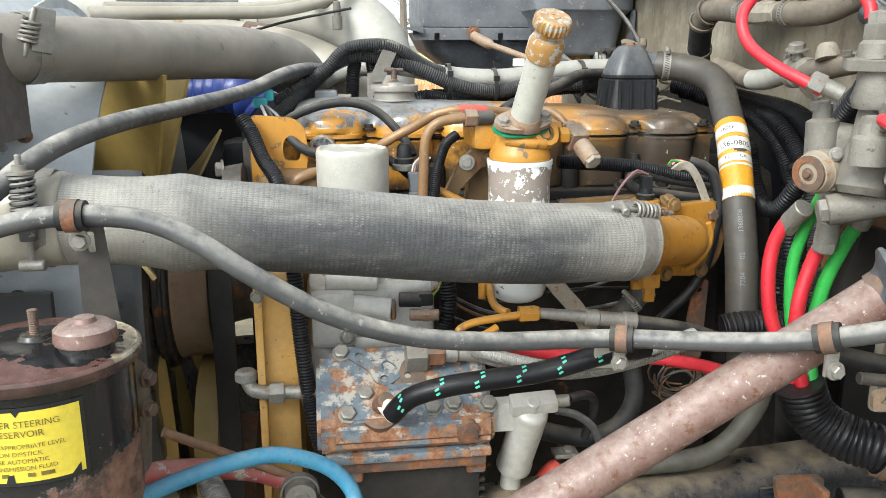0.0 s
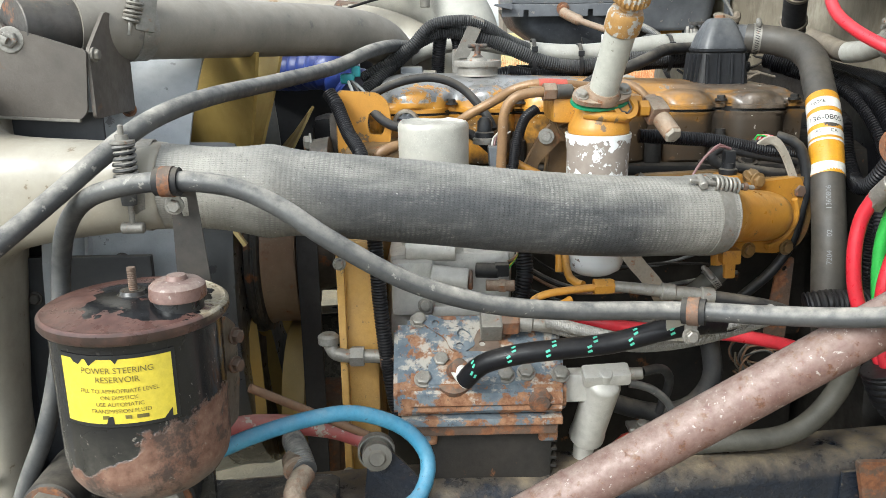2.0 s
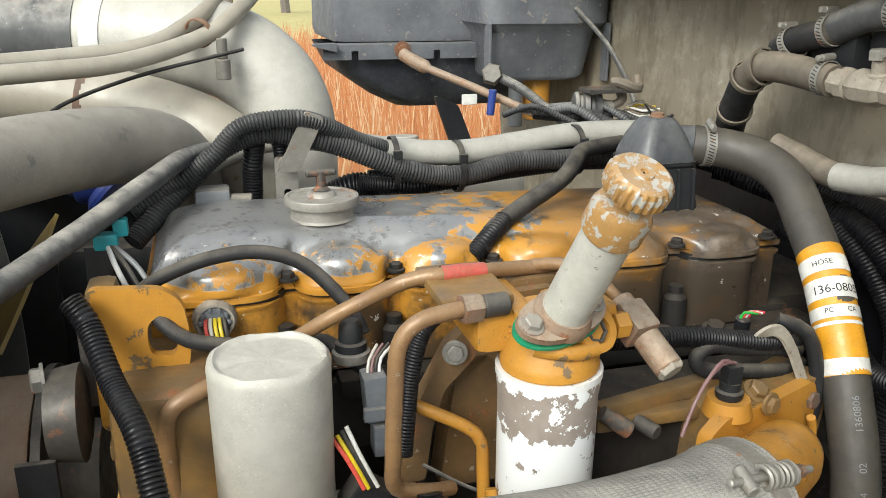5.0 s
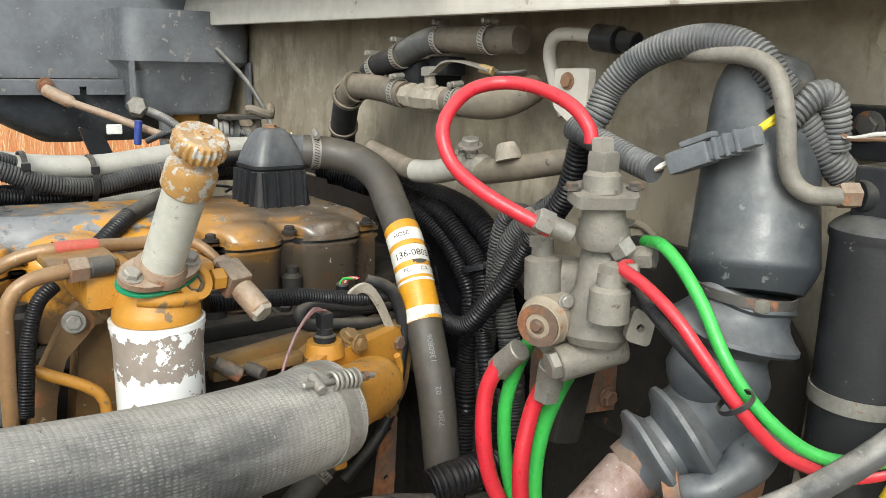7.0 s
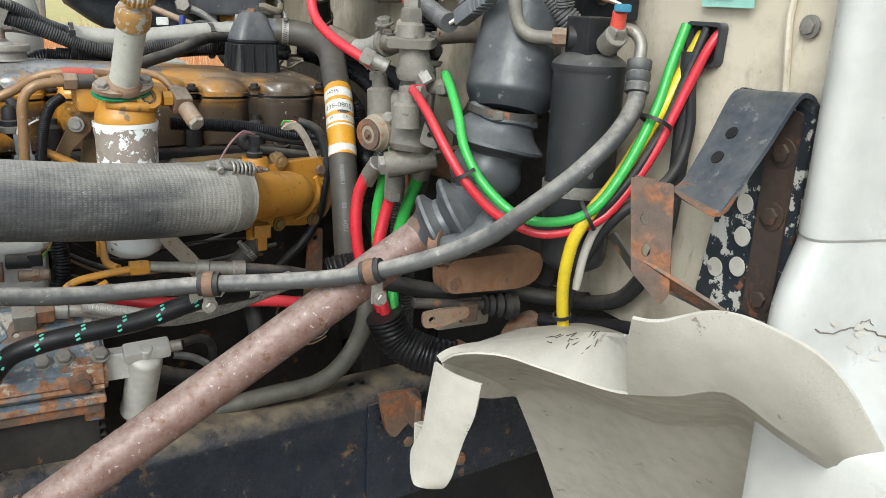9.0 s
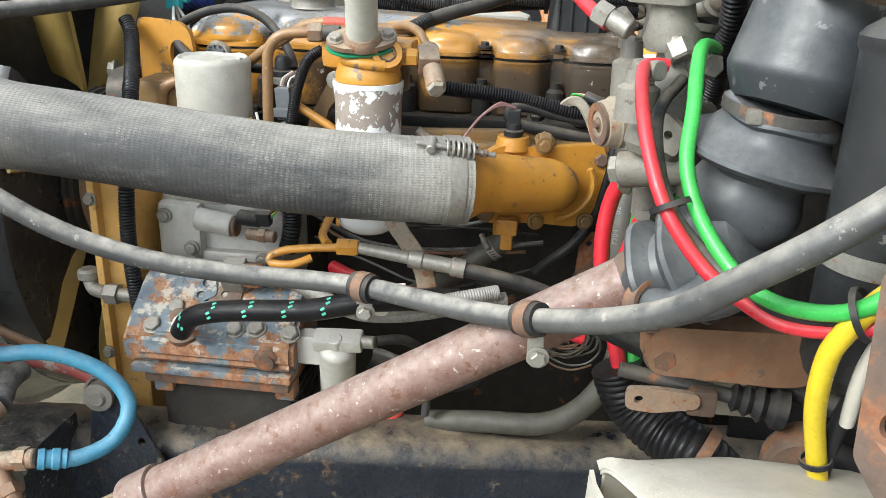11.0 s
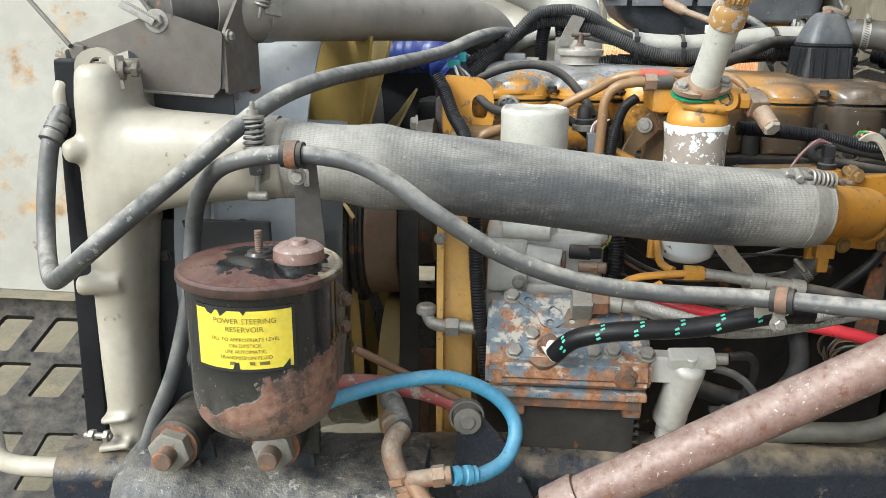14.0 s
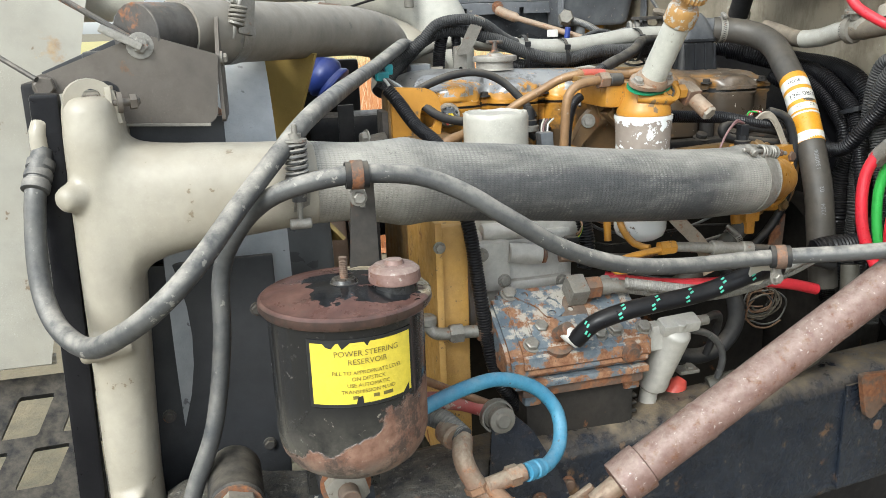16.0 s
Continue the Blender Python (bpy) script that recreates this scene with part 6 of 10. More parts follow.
            bm.faces.new((a[k], a[(k + 1) % n], b[(k + 1) % n], b[k]))
    bm.faces.new(rows[-1])
    bmesh.ops.triangulate(bm, faces=[f for f in bm.faces if len(f.verts) > 4])
    return part(name, bm, material, parent, label)


head_out = cover_outline(1.455, 1.71, LOBES, 0.03)
loft(head_out, [(1.345, 0.008), (1.352, 0.0), (1.428, 0.0), (1.433, -0.0035), (1.4365, -0.0035), (1.4375, 0.001)], M["cover"], "cylinder_head_shroud", eng)
loft(head_out, [(1.4365, 0.004), (1.445, 0.004)], M["ink"], "cover_gasket", eng)
loft(cover_outline(1.456, 1.706, LOBES, 0.031), [(1.4415, 0.001), (1.4425, -0.0045), (1.449, -0.0045), (1.4505, 0.0), (1.4506, 0.01)], M["cover"], "cover_flange", eng)
cov = loft(cover_outline(1.457, 1.705, LOBES, 0.03), [(1.442, 0.0), (1.445, -0.004), (1.453, -0.004), (1.456, 0.001), (1.466, 0.004), (1.474, 0.012), (1.476, 0.03)], M["cover"], "valve_cover", eng, "grey and yellow flaking valve cover")
bm = bmesh.new()
bm.from_mesh(cov.data)
edge = [e for e in bm.edges if e.is_boundary]
bmesh.ops.holes_fill(bm, edges=edge)
crown = loft([(x, y + 0.008) for x, y in cover_outline(1.455, 1.69, LOBES[:1], 0.018)], [(1.455, 0.012), (1.478, 0.014), (1.49, 0.022), (1.498, 0.04), (1.502, 0.07)], M["cover"], "cover_crown", cov)
top = bmesh.new()
top.from_mesh(crown.data)
bmesh.ops.holes_fill(top, edges=[e for e in top.edges if e.is_boundary])
bpy.data.objects.remove(crown)
add(bm, top)
for c, w in LOBES:
    add(bm, lathe((c, 1.468, 1.452), (c, 1.468, 2), [(0, w * 0.86), (0.02, w * 0.84), (0.028, w * 0.74), (0.033, w * 0.5), (0.035, w * 0.15), (0.0352, 0.0)], 28))
bmesh.ops.triangulate(bm, faces=[f for f in bm.faces if len(f.verts) > 4])
bm.to_mesh(cov.data)
bm.free()
for v in cov.data.vertices:
    if v.co.z > 1.456:
        v.co.z = 1.456 + (v.co.z - 1.456) * (1 - 0.5 * min(1, max(0, (v.co.x - 0.15) / 0.42)))
cast(cov, 0.004, 4)
bolts(cov, [(x, 1.448, 1.456) for x in (0.073, 0.195, 0.313, 0.437, 0.557, 0.69)], (0, 0, 1), 0.0075, 0.009, "engine_dark", 0.011)
for x in (0.067, 0.19, 0.31, 0.435, 0.556):
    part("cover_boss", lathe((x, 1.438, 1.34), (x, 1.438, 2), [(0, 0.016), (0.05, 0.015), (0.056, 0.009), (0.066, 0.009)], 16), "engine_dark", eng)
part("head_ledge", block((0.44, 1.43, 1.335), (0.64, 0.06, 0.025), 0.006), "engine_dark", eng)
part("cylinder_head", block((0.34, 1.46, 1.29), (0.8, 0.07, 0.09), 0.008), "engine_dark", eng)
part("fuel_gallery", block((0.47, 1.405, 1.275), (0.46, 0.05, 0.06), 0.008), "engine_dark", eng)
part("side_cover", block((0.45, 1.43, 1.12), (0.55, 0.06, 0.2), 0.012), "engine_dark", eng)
bolts(eng, [(0.05, 1.435, 1.335), (0.53, 1.415, 1.348), (0.6, 1.41, 1.35)], (0, -0.3, 1), 0.012, 0.012, "engine_dark", 0.017)
# front housing and brackets in engine yellow
part("timing_cover", block((-0.078, 1.26, 1.07), (0.05, 0.19, 0.42), 0.008), "yellow_dusty", eng)
part("timing_cover_flange", block((-0.107, 1.25, 1.07), (0.012, 0.2, 0.44), 0.003), "yellow_dusty", eng)
part("front_housing", block((-0.06, 1.45, 1.15), (0.1, 0.28, 0.5), 0.015), "yellow_greasy", eng)
bolts(eng, [(-0.107, 1.148, z) for z in (0.9, 1.0, 1.25)], (0, -1, 0), 0.008, 0.008, "zinc")
m = frame_at((0, 1.39, 0), (1, 0.0, 0), (0, 0, 1))
part("lifting_bracket", plate(rounded([(-0.125, 1.335), (-0.045, 1.335), (-0.036, 1.395), (-0.0315, 1.425), (-0.037, 1.468), (-0.055, 1.483), (-0.125, 1.488)], 0.011), [rounded([(-0.07, 1.413), (-0.048, 1.411), (-0.043, 1.428), (-0.046, 1.446), (-0.058, 1.456), (-0.071, 1.448), (-0.0735, 1.43)], 0.007), circle(-0.0645, 1.393, 0.0095, 14, 1.25, 0.85)], 0.012, m), "yellow", eng)
part("bracket_step", block((-0.08, 1.375, 1.325), (0.075, 0.05, 0.02), 0.005), "header", eng)
part("bracket_foot", block((-0.055, 1.4, 1.28), (0.1, 0.05, 0.05), 0.01), "yellow_greasy", eng)
part("front_lug", block((-0.115, 1.42, 1.43), (0.03, 0.06, 0.1), 0.01), "yellow_greasy", eng)
part("filter_header", plate(rounded([(0.226, 1.482), (0.335, 1.486), (0.335, 1.402), (0.24, 1.407), (0.228, 1.44)], 0.006), [], 0.016, frame_at((0, 1.322, 0), (1, 0, 0), (0, 0, 1)), 0.004), "header", eng)
part("header_face", plate(rounded([(0.233, 1.474), (0.325, 1.479), (0.325, 1.412), (0.245, 1.415), (0.235, 1.442)], 0.006), [], 0.012, frame_at((0, 1.306, 0), (1, 0, 0), (0, 0, 1)), 0.003), "header", eng)
part("header_leg", plate(rounded([(0.216, 1.421), (0.24, 1.442), (0.245, 1.405), (0.212, 1.372), (0.2, 1.331), (0.192, 1.27), (0.162, 1.27), (0.18, 1.353)], 0.006), [], 0.02, frame_at((0, 1.325, 0), (1, 0, 0), (0, 0, 1)), 0.004), "header", eng)
part("header_web", plate(rounded([(0.236, 1.408), (0.3, 1.405), (0.29, 1.24), (0.215, 1.24)], 0.006), [], 0.04, frame_at((0, 1.37, 0), (1, 0, 0), (0, 0, 1)), 0.004), "header", eng)
part("diagonal_web", plate(rounded([(0.24, 1.43), (0.255, 1.438), (0.285, 1.405), (0.275, 1.395)], 0.004), [], 0.03, frame_at((0, 1.295, 0), (1, 0, 0), (0, 0, 1)), 0.003), "header", eng)
bolts(eng, [(0.222, 1.302, 1.415)], (-0.2, -1, 0.1), 0.009, 0.007, "zinc", 0.013)
# oil filler
fo = Vector((0.125, 1.535, 1.5))
fl = part("oil_filler", lathe(fo, fo + Vector((0, 0, 1)), [(0, 0.04), (0.003, 0.0375), (0.016, 0.0375), (0.017, 0.0435), (0.019, 0.0445), (0.026, 0.0445), (0.0275, 0.0435), (0.028, 0.04), (0.0262, 0.038), (0.027, 0.018), (0.031, 0.0155), (0.033, 0.012)], 40), "bare_strap", eng, "round steel oil filler cap with a T-handle")
part("handle_stem", lathe(fo + Vector((0, 0, 0.034)), fo + Vector((0, 0, 1)), [(0, 0.011), (0.004, 0.006), (0.022, 0.005)], 14), "steel", fl)
part("handle_bar", rod(fo + Vector((-0.018, -0.003, 0.054)), fo + Vector((0.018, 0.003, 0.054)), 0.004), "steel", fl)

# intake elbow in yellow
man = thing("intake_manifold_cover", (0.54, 1.2, 1.2), "yellow air intake elbow with flange plate and bolts", "air intake")
m = frame_at((0.0, 1.06, 0.0), (1, 0.344, 0), (0, 0, 1))
K = 1.0575
face = [(0.464 * K, 1.237), (0.538 * K, 1.233), (0.59 * K, 1.225), (0.606 * K, 1.231), (0.619 * K, 1.25), (0.634 * K, 1.324), (0.624 * K, 1.349), (0.543 * K, 1.346), (0.478 * K, 1.35), (0.454 * K, 1.336), (0.45 * K, 1.26)]
part("end_cover", plate(rounded(face, 0.008), [], 0.016, m, 0.004), "yellow", man)
part("cover_back", plate(rounded([(x * 0.97 + 0.016, z * 0.97 + 0.039) for x, z in face], 0.008), [], 0.06, frame_at((0.02, 1.12, 0.0), (1, 0.344, 0), (0, 0, 1)), 0.004), "yellow_greasy", man)
part("inlet_stub", lathe((0.43, 1.118, 1.3215), (0.598, 1.236, 1.29), [(0, 0.05), (0.022, 0.05), (0.035, 0.043), (0.06, 0.04), (0.15, 0.039), (0.172, 0.035), (0.188, 0.026), (0.198, 0.014), (0.202, 0.001)], 36), "yellow", man)
q0 = Vector((0.563, 1.222, 1.293))
part("rib", tube([q0 + Vector((0.056 * math.cos(a), 0.019 * math.cos(a), 0.05 * math.sin(a))) for a in (-1.5 + 0.25 * k for k in range(9))], 0.005, 8, step=0.006), "yellow", man)
part("spring_lug", add(block((0.5, 1.2, 1.236), (0.03, 0.024, 0.024), 0.004), block((0.5, 1.2, 1.214), (0.018, 0.016, 0.028), 0.004)), "yellow", man)
bolts(man, [(0.545, 1.226, 1.35), (0.54, 1.228, 1.237), (0.468, 1.203, 1.252), (0.612, 1.252, 1.234)], (0.33, -1, 0), 0.0095, 0.008, "yellow_greasy", 0.013)
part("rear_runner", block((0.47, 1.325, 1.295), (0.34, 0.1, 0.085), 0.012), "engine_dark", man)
part("top_rib", add(block((0.46, 1.28, 1.348), (0.2, 0.02, 0.02), 0.005, pose(0, 0, 0, 0, 0, 12)), block((0.42, 1.262, 1.335), (0.12, 0.02, 0.016), 0.005)), "yellow_greasy", man)
part("stud", rod((0.4, 1.245, 1.342), (0.41, 1.22, 1.34), 0.008), "steel", man)
bolts(man, [(0.545, 1.25, 1.352)], (0.2, -0.6, 1), 0.011, 0.01, "yellow_greasy", 0.015)
part("sensor_boss", lathe((0.5, 1.235, 1.342), (0.5, 1.235, 2), [(0, 0.026), (0.01, 0.024), (0.018, 0.022)], 22), "yellow", man)
part("sensor", add(lathe((0.5, 1.235, 1.36), (0.5, 1.235, 2), [(0, 0.0135), (0.004, 0.0145), (0.008, 0.0145), (0.01, 0.011), (0.018, 0.0105)], 18), block((0.5, 1.235, 1.385), (0.0175, 0.0165, 0.026), 0.003)), "plastic", man)
part("drain_boss", lathe((0.498, 1.222, 1.24), (0.492, 1.217, 1.2), [(0, 0.02), (0.02, 0.017), (0.035, 0.014), (0.04, 0.01)], 20), "yellow", man)
ob = hose("drain_hose", [(0.505, 1.215, 1.218), (0.488, 1.215, 1.202), (0.472, 1.215, 1.187), (0.431, 1.21, 1.155), (0.386, 1.21, 1.125), (0.36, 1.22, 1.105)], 0.0165, "olive_hose", "short olive-grey drain hose below the intake cover")
worm_clamp(ob, (0.48, 1.215, 1.194), (-0.75, 0, -0.6), 0.0168)
hose("wire_drop", [(0.6, 1.3, 1.41), (0.632, 1.285, 1.395), (0.645, 1.275, 1.345), (0.64, 1.27, 1.3), (0.625, 1.265, 1.235), (0.598, 1.262, 1.192), (0.572, 1.26, 1.168), (0.545, 1.265, 1.14)], 0.0085, "plastic", "black taped cable hanging beside the intake cover", "cable")
m = frame_at((0.625, 1.262, 1.31), (1, 0.1, 0), (0, 0.1, -1))
solo("rusty_strap", plate(rounded([(-0.014, 0.1), (0.014, 0.1), (0.02, 0.25), (-0.02, 0.25)], 0.006), [circle(0, 0.12, 0.005, 10), circle(0.002, 0.2, 0.005, 10)], 0.004, m), "rusty", "rusty drilled steel strap", "bracket")
# clip holding the loom at the manifold
ob = thing("loom_clip", (0.617, 1.17, 1.36), "grey steel P-clip bolted to the intake cover", "clip")
bm = bmesh.new()
line = glide([(0.564, 1.292, 1.384), (0.57, 1.288, 1.397), (0.581, 1.283, 1.405), (0.594, 1.28, 1.402), (0.607, 1.277, 1.383), (0.617, 1.274, 1.36), (0.624, 1.27, 1.34), (0.628, 1.267, 1.322)], 0.004)
rows = []
for i, q in enumerate(line):
    t = (line[min(i + 1, len(line) - 1)] - line[max(i - 1, 0)]).normalized()
    w = t.cross(Vector((0.3, -1, 0))).normalized()
    f = w.cross(t).normalized() * 0.0015
    rows.append([bm.verts.new(q + w * 0.0075 * a + f * b) for a, b in ((-1, -1), (-0.8, 1), (0.8, 1), (1, -1))])
for p, q in zip(rows, rows[1:]):
    for k in range(4):
        bm.faces.new((p[k], p[(k + 1) % 4], q[(k + 1) % 4], q[k]))
bm.faces.new(rows[0])
bm.faces.new(rows[-1])
bmesh.ops.recalc_face_normals(bm, faces=bm.faces)
part("strap", bm, "valve_body", ob)
bolts(ob, [(0.627, 1.264, 1.325)], (0.3, -1, 0.1), 0.0105, 0.01, "rusty", 0.014)
loom("wiring_loom", [(0.37, 1.29, 1.415), (0.41, 1.29, 1.412), (0.454, 1.29, 1.409), (0.495, 1.29, 1.405), (0.537, 1.292, 1.396), (0.589, 1.295, 1.386), (0.64, 1.31, 1.378)], 0.0115, "thick black corrugated loom running into the clip", step=0.004)
solo("taped_cable", tube([(0.64, 1.305, 1.366), (0.6, 1.297, 1.375), (0.553, 1.292, 1.384), (0.515, 1.288, 1.393), (0.497, 1.285, 1.391), (0.49, 1.284, 1.383), (0.495, 1.283, 1.372), (0.515, 1.284, 1.364), (0.55, 1.288, 1.358), (0.613, 1.295, 1.348), (0.65, 1.31, 1.345)], 0.0088, 14, ribs=0.0004, pitch=0.009), "rubber", "black taped cable doubled back in a flat loop", "cable")
part("blind_stud", lathe((0.36, 1.245, 1.357), (0.39, 1.235, 1.336), [(0, 0.008), (0.012, 0.008), (0.014, 0.0095), (0.034, 0.0095), (0.036, 0.006)], 16), "steel", man)
ob = thing("small_plug", (0.59, 1.36, 1.39), "small black plug with cut coloured wires", "connector")
part("shell", rod((0.585, 1.34, 1.37), (0.583, 1.335, 1.4), 0.009), "plastic", ob)
for k, c in enumerate(("green", "pink_cap", "white_tape", "red")):
    wire([(0.579 + 0.003 * k, 1.335, 1.398), (0.582 + 0.004 * k, 1.333, 1.407), (0.598 + 0.003 * k, 1.33, 1.405)], 0.0018, c, ob)
for k in range(2):
    wire([(0.497 + 0.004 * k, 1.233, 1.4), (0.48, 1.225, 1.408 - 0.003 * k), (0.455, 1.215, 1.39), (0.435, 1.205, 1.365), (0.425, 1.2, 1.345)], 0.002, "wire_pink", man)

# ---- filters ----
ob = thing("oil_filter", (0.038, 1.283, 1.2), "grey-beige spin-on filter canister with a dented top", "filter")
part("can", lathe((0.038, 1.283, 1.22), (0.038, 1.283, 2), [(0, 0.05), (0.01, 0.0555), (0.21, 0.0565), (0.216, 0.0568), (0.2215, 0.0555), (0.2245, 0.0525), (0.2245, 0.05), (0.2215, 0.0475), (0.2205, 0.044), (0.2212, 0.03), (0.2218, 0.001)], 72), "filter_grey", ob)
for v in ob.children[0].data.vertices:
    if v.co.z > 1.43:
        v.co.z += 0.0022 * noise.noise(v.co * 38) + 0.0012 * noise.noise(v.co * 120)
part("rim_tab", block((0.086, 1.27, 1.4425), (0.006, 0.012, 0.008), 0.002), "filter_grey", ob)
part("base", lathe((0.038, 1.29, 1.14), (0.038, 1.29, 2), [(0, 0.04), (0.06, 0.045), (0.08, 0.045)], 24), "engine_dark", ob)
fc = Vector((0.291, 1.226, 0))
ff = thing("fuel_filter", fc + Vector((0, 0, 1.2)), "white spin-on fuel filter with chipped paint", "filter")
part("can", lathe(fc + Vector((0, 0, 1.203)), fc + Vector((0, 0, 2)), [(0, 0.001), (0.0, 0.015), (0.004, 0.03), (0.012, 0.042), (0.024, 0.0465), (0.2, 0.0475), (0.21, 0.049), (0.222, 0.0495), (0.226, 0.048)], 48), M["can"], ff)
part("rim", ring(fc + Vector((0, 0, 1.4265)), (0, 0, 1), 0.048, 0.007, 0.0025, 40), "filter_white", ff)
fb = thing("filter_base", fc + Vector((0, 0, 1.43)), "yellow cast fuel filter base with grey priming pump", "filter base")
part("casting", lathe(fc + Vector((0, 0, 1.43)), fc + Vector((0, 0, 2)), [(0, 0.046), (0.004, 0.047), (0.012, 0.046), (0.03, 0.038), (0.045, 0.036), (0.055, 0.036)], 32), "yellow", fb)
part("side_boss", block(fc + Vector((0.035, 0.02, 1.47)), (0.06, 0.06, 0.035), 0.01), "yellow", fb)
part("rear_arm", block((0.25, 1.285, 1.465), (0.06, 0.11, 0.045), 0.012), "yellow", fb)
part("top_plate", block((0.225, 1.29, 1.492), (0.07, 0.1, 0.01), 0.003), "yellow_greasy", fb)
hx = Vector((0.325, 1.193, 1.474))
hd = Vector((0.25, -0.85, 0.45)).normalized()
part("plug_boss", lathe(hx - hd * 0.025, hx, [(0, 0.023), (0.018, 0.0215), (0.0225, 0.0205), (0.0225, 0.013), (0.017, 0.0125), (0.0165, 0.0)], 28), "yellow", fb)
part("hex_socket", lathe(hx - hd * 0.012, hx, [(0, 0.0), (0.0, 0.0118), (0.0075, 0.0118), (0.0075, 0.0095), (0.001, 0.0092), (0.001, 0.0)], 6), "steel", fb, "dark hexagon socket plug")
part("front_rib", tube([fc + Vector((-0.028, -0.03, 1.462)), fc + Vector((0.0, -0.04, 1.458)), fc + Vector((0.03, -0.033, 1.456))], 0.008, 10), "yellow", fb)
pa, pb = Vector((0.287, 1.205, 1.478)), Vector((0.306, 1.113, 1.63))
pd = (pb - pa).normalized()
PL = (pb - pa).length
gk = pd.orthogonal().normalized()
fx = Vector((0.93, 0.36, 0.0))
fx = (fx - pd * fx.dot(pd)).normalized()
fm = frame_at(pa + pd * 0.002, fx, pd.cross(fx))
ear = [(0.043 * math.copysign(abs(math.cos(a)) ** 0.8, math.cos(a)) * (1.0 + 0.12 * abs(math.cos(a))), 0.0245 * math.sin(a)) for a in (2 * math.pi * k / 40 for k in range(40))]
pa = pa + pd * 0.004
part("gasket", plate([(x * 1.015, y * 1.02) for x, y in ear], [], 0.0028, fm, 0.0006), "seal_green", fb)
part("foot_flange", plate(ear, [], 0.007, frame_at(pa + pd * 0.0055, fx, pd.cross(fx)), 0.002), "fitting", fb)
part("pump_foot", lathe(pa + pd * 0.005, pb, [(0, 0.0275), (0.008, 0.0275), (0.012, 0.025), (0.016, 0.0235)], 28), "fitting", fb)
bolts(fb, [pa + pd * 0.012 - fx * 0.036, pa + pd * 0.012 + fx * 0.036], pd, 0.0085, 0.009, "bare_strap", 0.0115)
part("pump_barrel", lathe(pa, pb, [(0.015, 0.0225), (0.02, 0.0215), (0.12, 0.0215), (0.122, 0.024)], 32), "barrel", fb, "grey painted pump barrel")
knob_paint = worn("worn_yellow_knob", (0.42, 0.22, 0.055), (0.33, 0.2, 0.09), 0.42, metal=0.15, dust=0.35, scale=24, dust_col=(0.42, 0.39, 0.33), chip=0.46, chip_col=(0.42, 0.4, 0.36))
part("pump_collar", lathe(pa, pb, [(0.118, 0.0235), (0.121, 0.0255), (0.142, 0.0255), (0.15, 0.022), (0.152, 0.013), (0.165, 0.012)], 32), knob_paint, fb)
bm = bmesh.new()
rows = []
kx, ky = gk, pd.cross(gk)
for dd, rr, kn in ((0.162, 0.01, 0), (0.163, 0.0235, 1), (0.166, 0.0257, 1), (0.177, 0.0257, 1), (0.181, 0.0238, 0), (0.183, 0.0205, 0), (0.1825, 0.019, 0), (0.1825, 0.0085, 0), (0.184, 0.0075, 0), (0.184, 0.003, 0), (0.1825, 0.0025, 0), (0.1825, 0.001, 0)):
    rows.append([bm.verts.new(pa + pd * dd + (kx * math.cos(a) + ky * math.sin(a)) * (rr + (0.0012 if (k // 2) % 2 else -0.0008) * kn)) for k, a in enumerate(2 * math.pi * k / 96 for k in range(96))])
for a, b in zip(rows, rows[1:]):
    for k in range(96):
        bm.faces.new((a[k], a[(k + 1) % 96], b[(k + 1) % 96], b[k]))
part("knurled_knob", bm, knob_paint, fb, "knurled knob with worn yellow paint")
for k, ch in enumerate("LOCK"):
    bm = lettering(ch, 0.0085)
    a = 2.55 - 0.5 * k
    c0, s0 = math.cos(a), math.sin(a)
    u0 = (Vector((1, 0, 0)) - pd * pd.x).normalized()
    w0 = pd.cross(u0)
    up0 = u0 * c0 + w0 * s0
    rt0 = u0 * s0 - w0 * c0
    for v in bm.verts:
        v.co = pa + pd * (0.1828 + 0.0006 * (v.co.z > 0)) + up0 * (0.0135 + v.co.y) + rt0 * v.co.x
    part("letter", bm, "filter_grey", fb)
# unions and pipes round the filter
ob = thing("fuel_union", (0.37, 1.22, 1.46), "steel banjo union with a brown nut", "pipe fitting")
part("nut", hexa((0.348, 1.215, 1.466), (1, 0.1, 0), 0.013, 0.016), "yellow", ob)
part("tee", rod((0.372, 1.25, 1.475), (0.394, 1.185, 1.43), 0.014), "fitting", ob)
part("body", block((0.376, 1.225, 1.462), (0.03, 0.035, 0.03), 0.004, pose(0, 0, 0, 30, 0, 15)), "brass", ob)
part("cap_nut", hexa((0.39, 1.195, 1.437), (0.3, -0.8, -0.55), 0.0135, 0.018), "valve_body", ob)
solo("fuel_pipe", tube([(0.37, 1.25, 1.478), (0.355, 1.27, 1.495), (0.33, 1.3, 1.5), (0.31, 1.32, 1.494)], 0.0065, 12, step=0.008), "pipe_tan", "short brown fuel pipe behind the priming pump", "pipe")
ob = thing("fuel_pipe", (0.2, 1.23, 1.48), "brown steel fuel pipe bending down from the filter base", "pipe")
part("pipe", tube([(0.245, 1.235, 1.492), (0.2, 1.228, 1.492), (0.165, 1.225, 1.486), (0.147, 1.225, 1.465), (0.143, 1.226, 1.42), (0.141, 1.228, 1.35), (0.145, 1.235, 1.315), (0.18, 1.25, 1.295), (0.21, 1.27, 1.28)], 0.0078, 14, step=0.006), "pipe_tan", ob)
part("nut", hexa((0.205, 1.229, 1.492), (1, 0.1, 0), 0.014, 0.02), "brass", ob)
part("union", rod((0.225, 1.23, 1.492), (0.25, 1.233, 1.492), 0.011), "steel", ob)
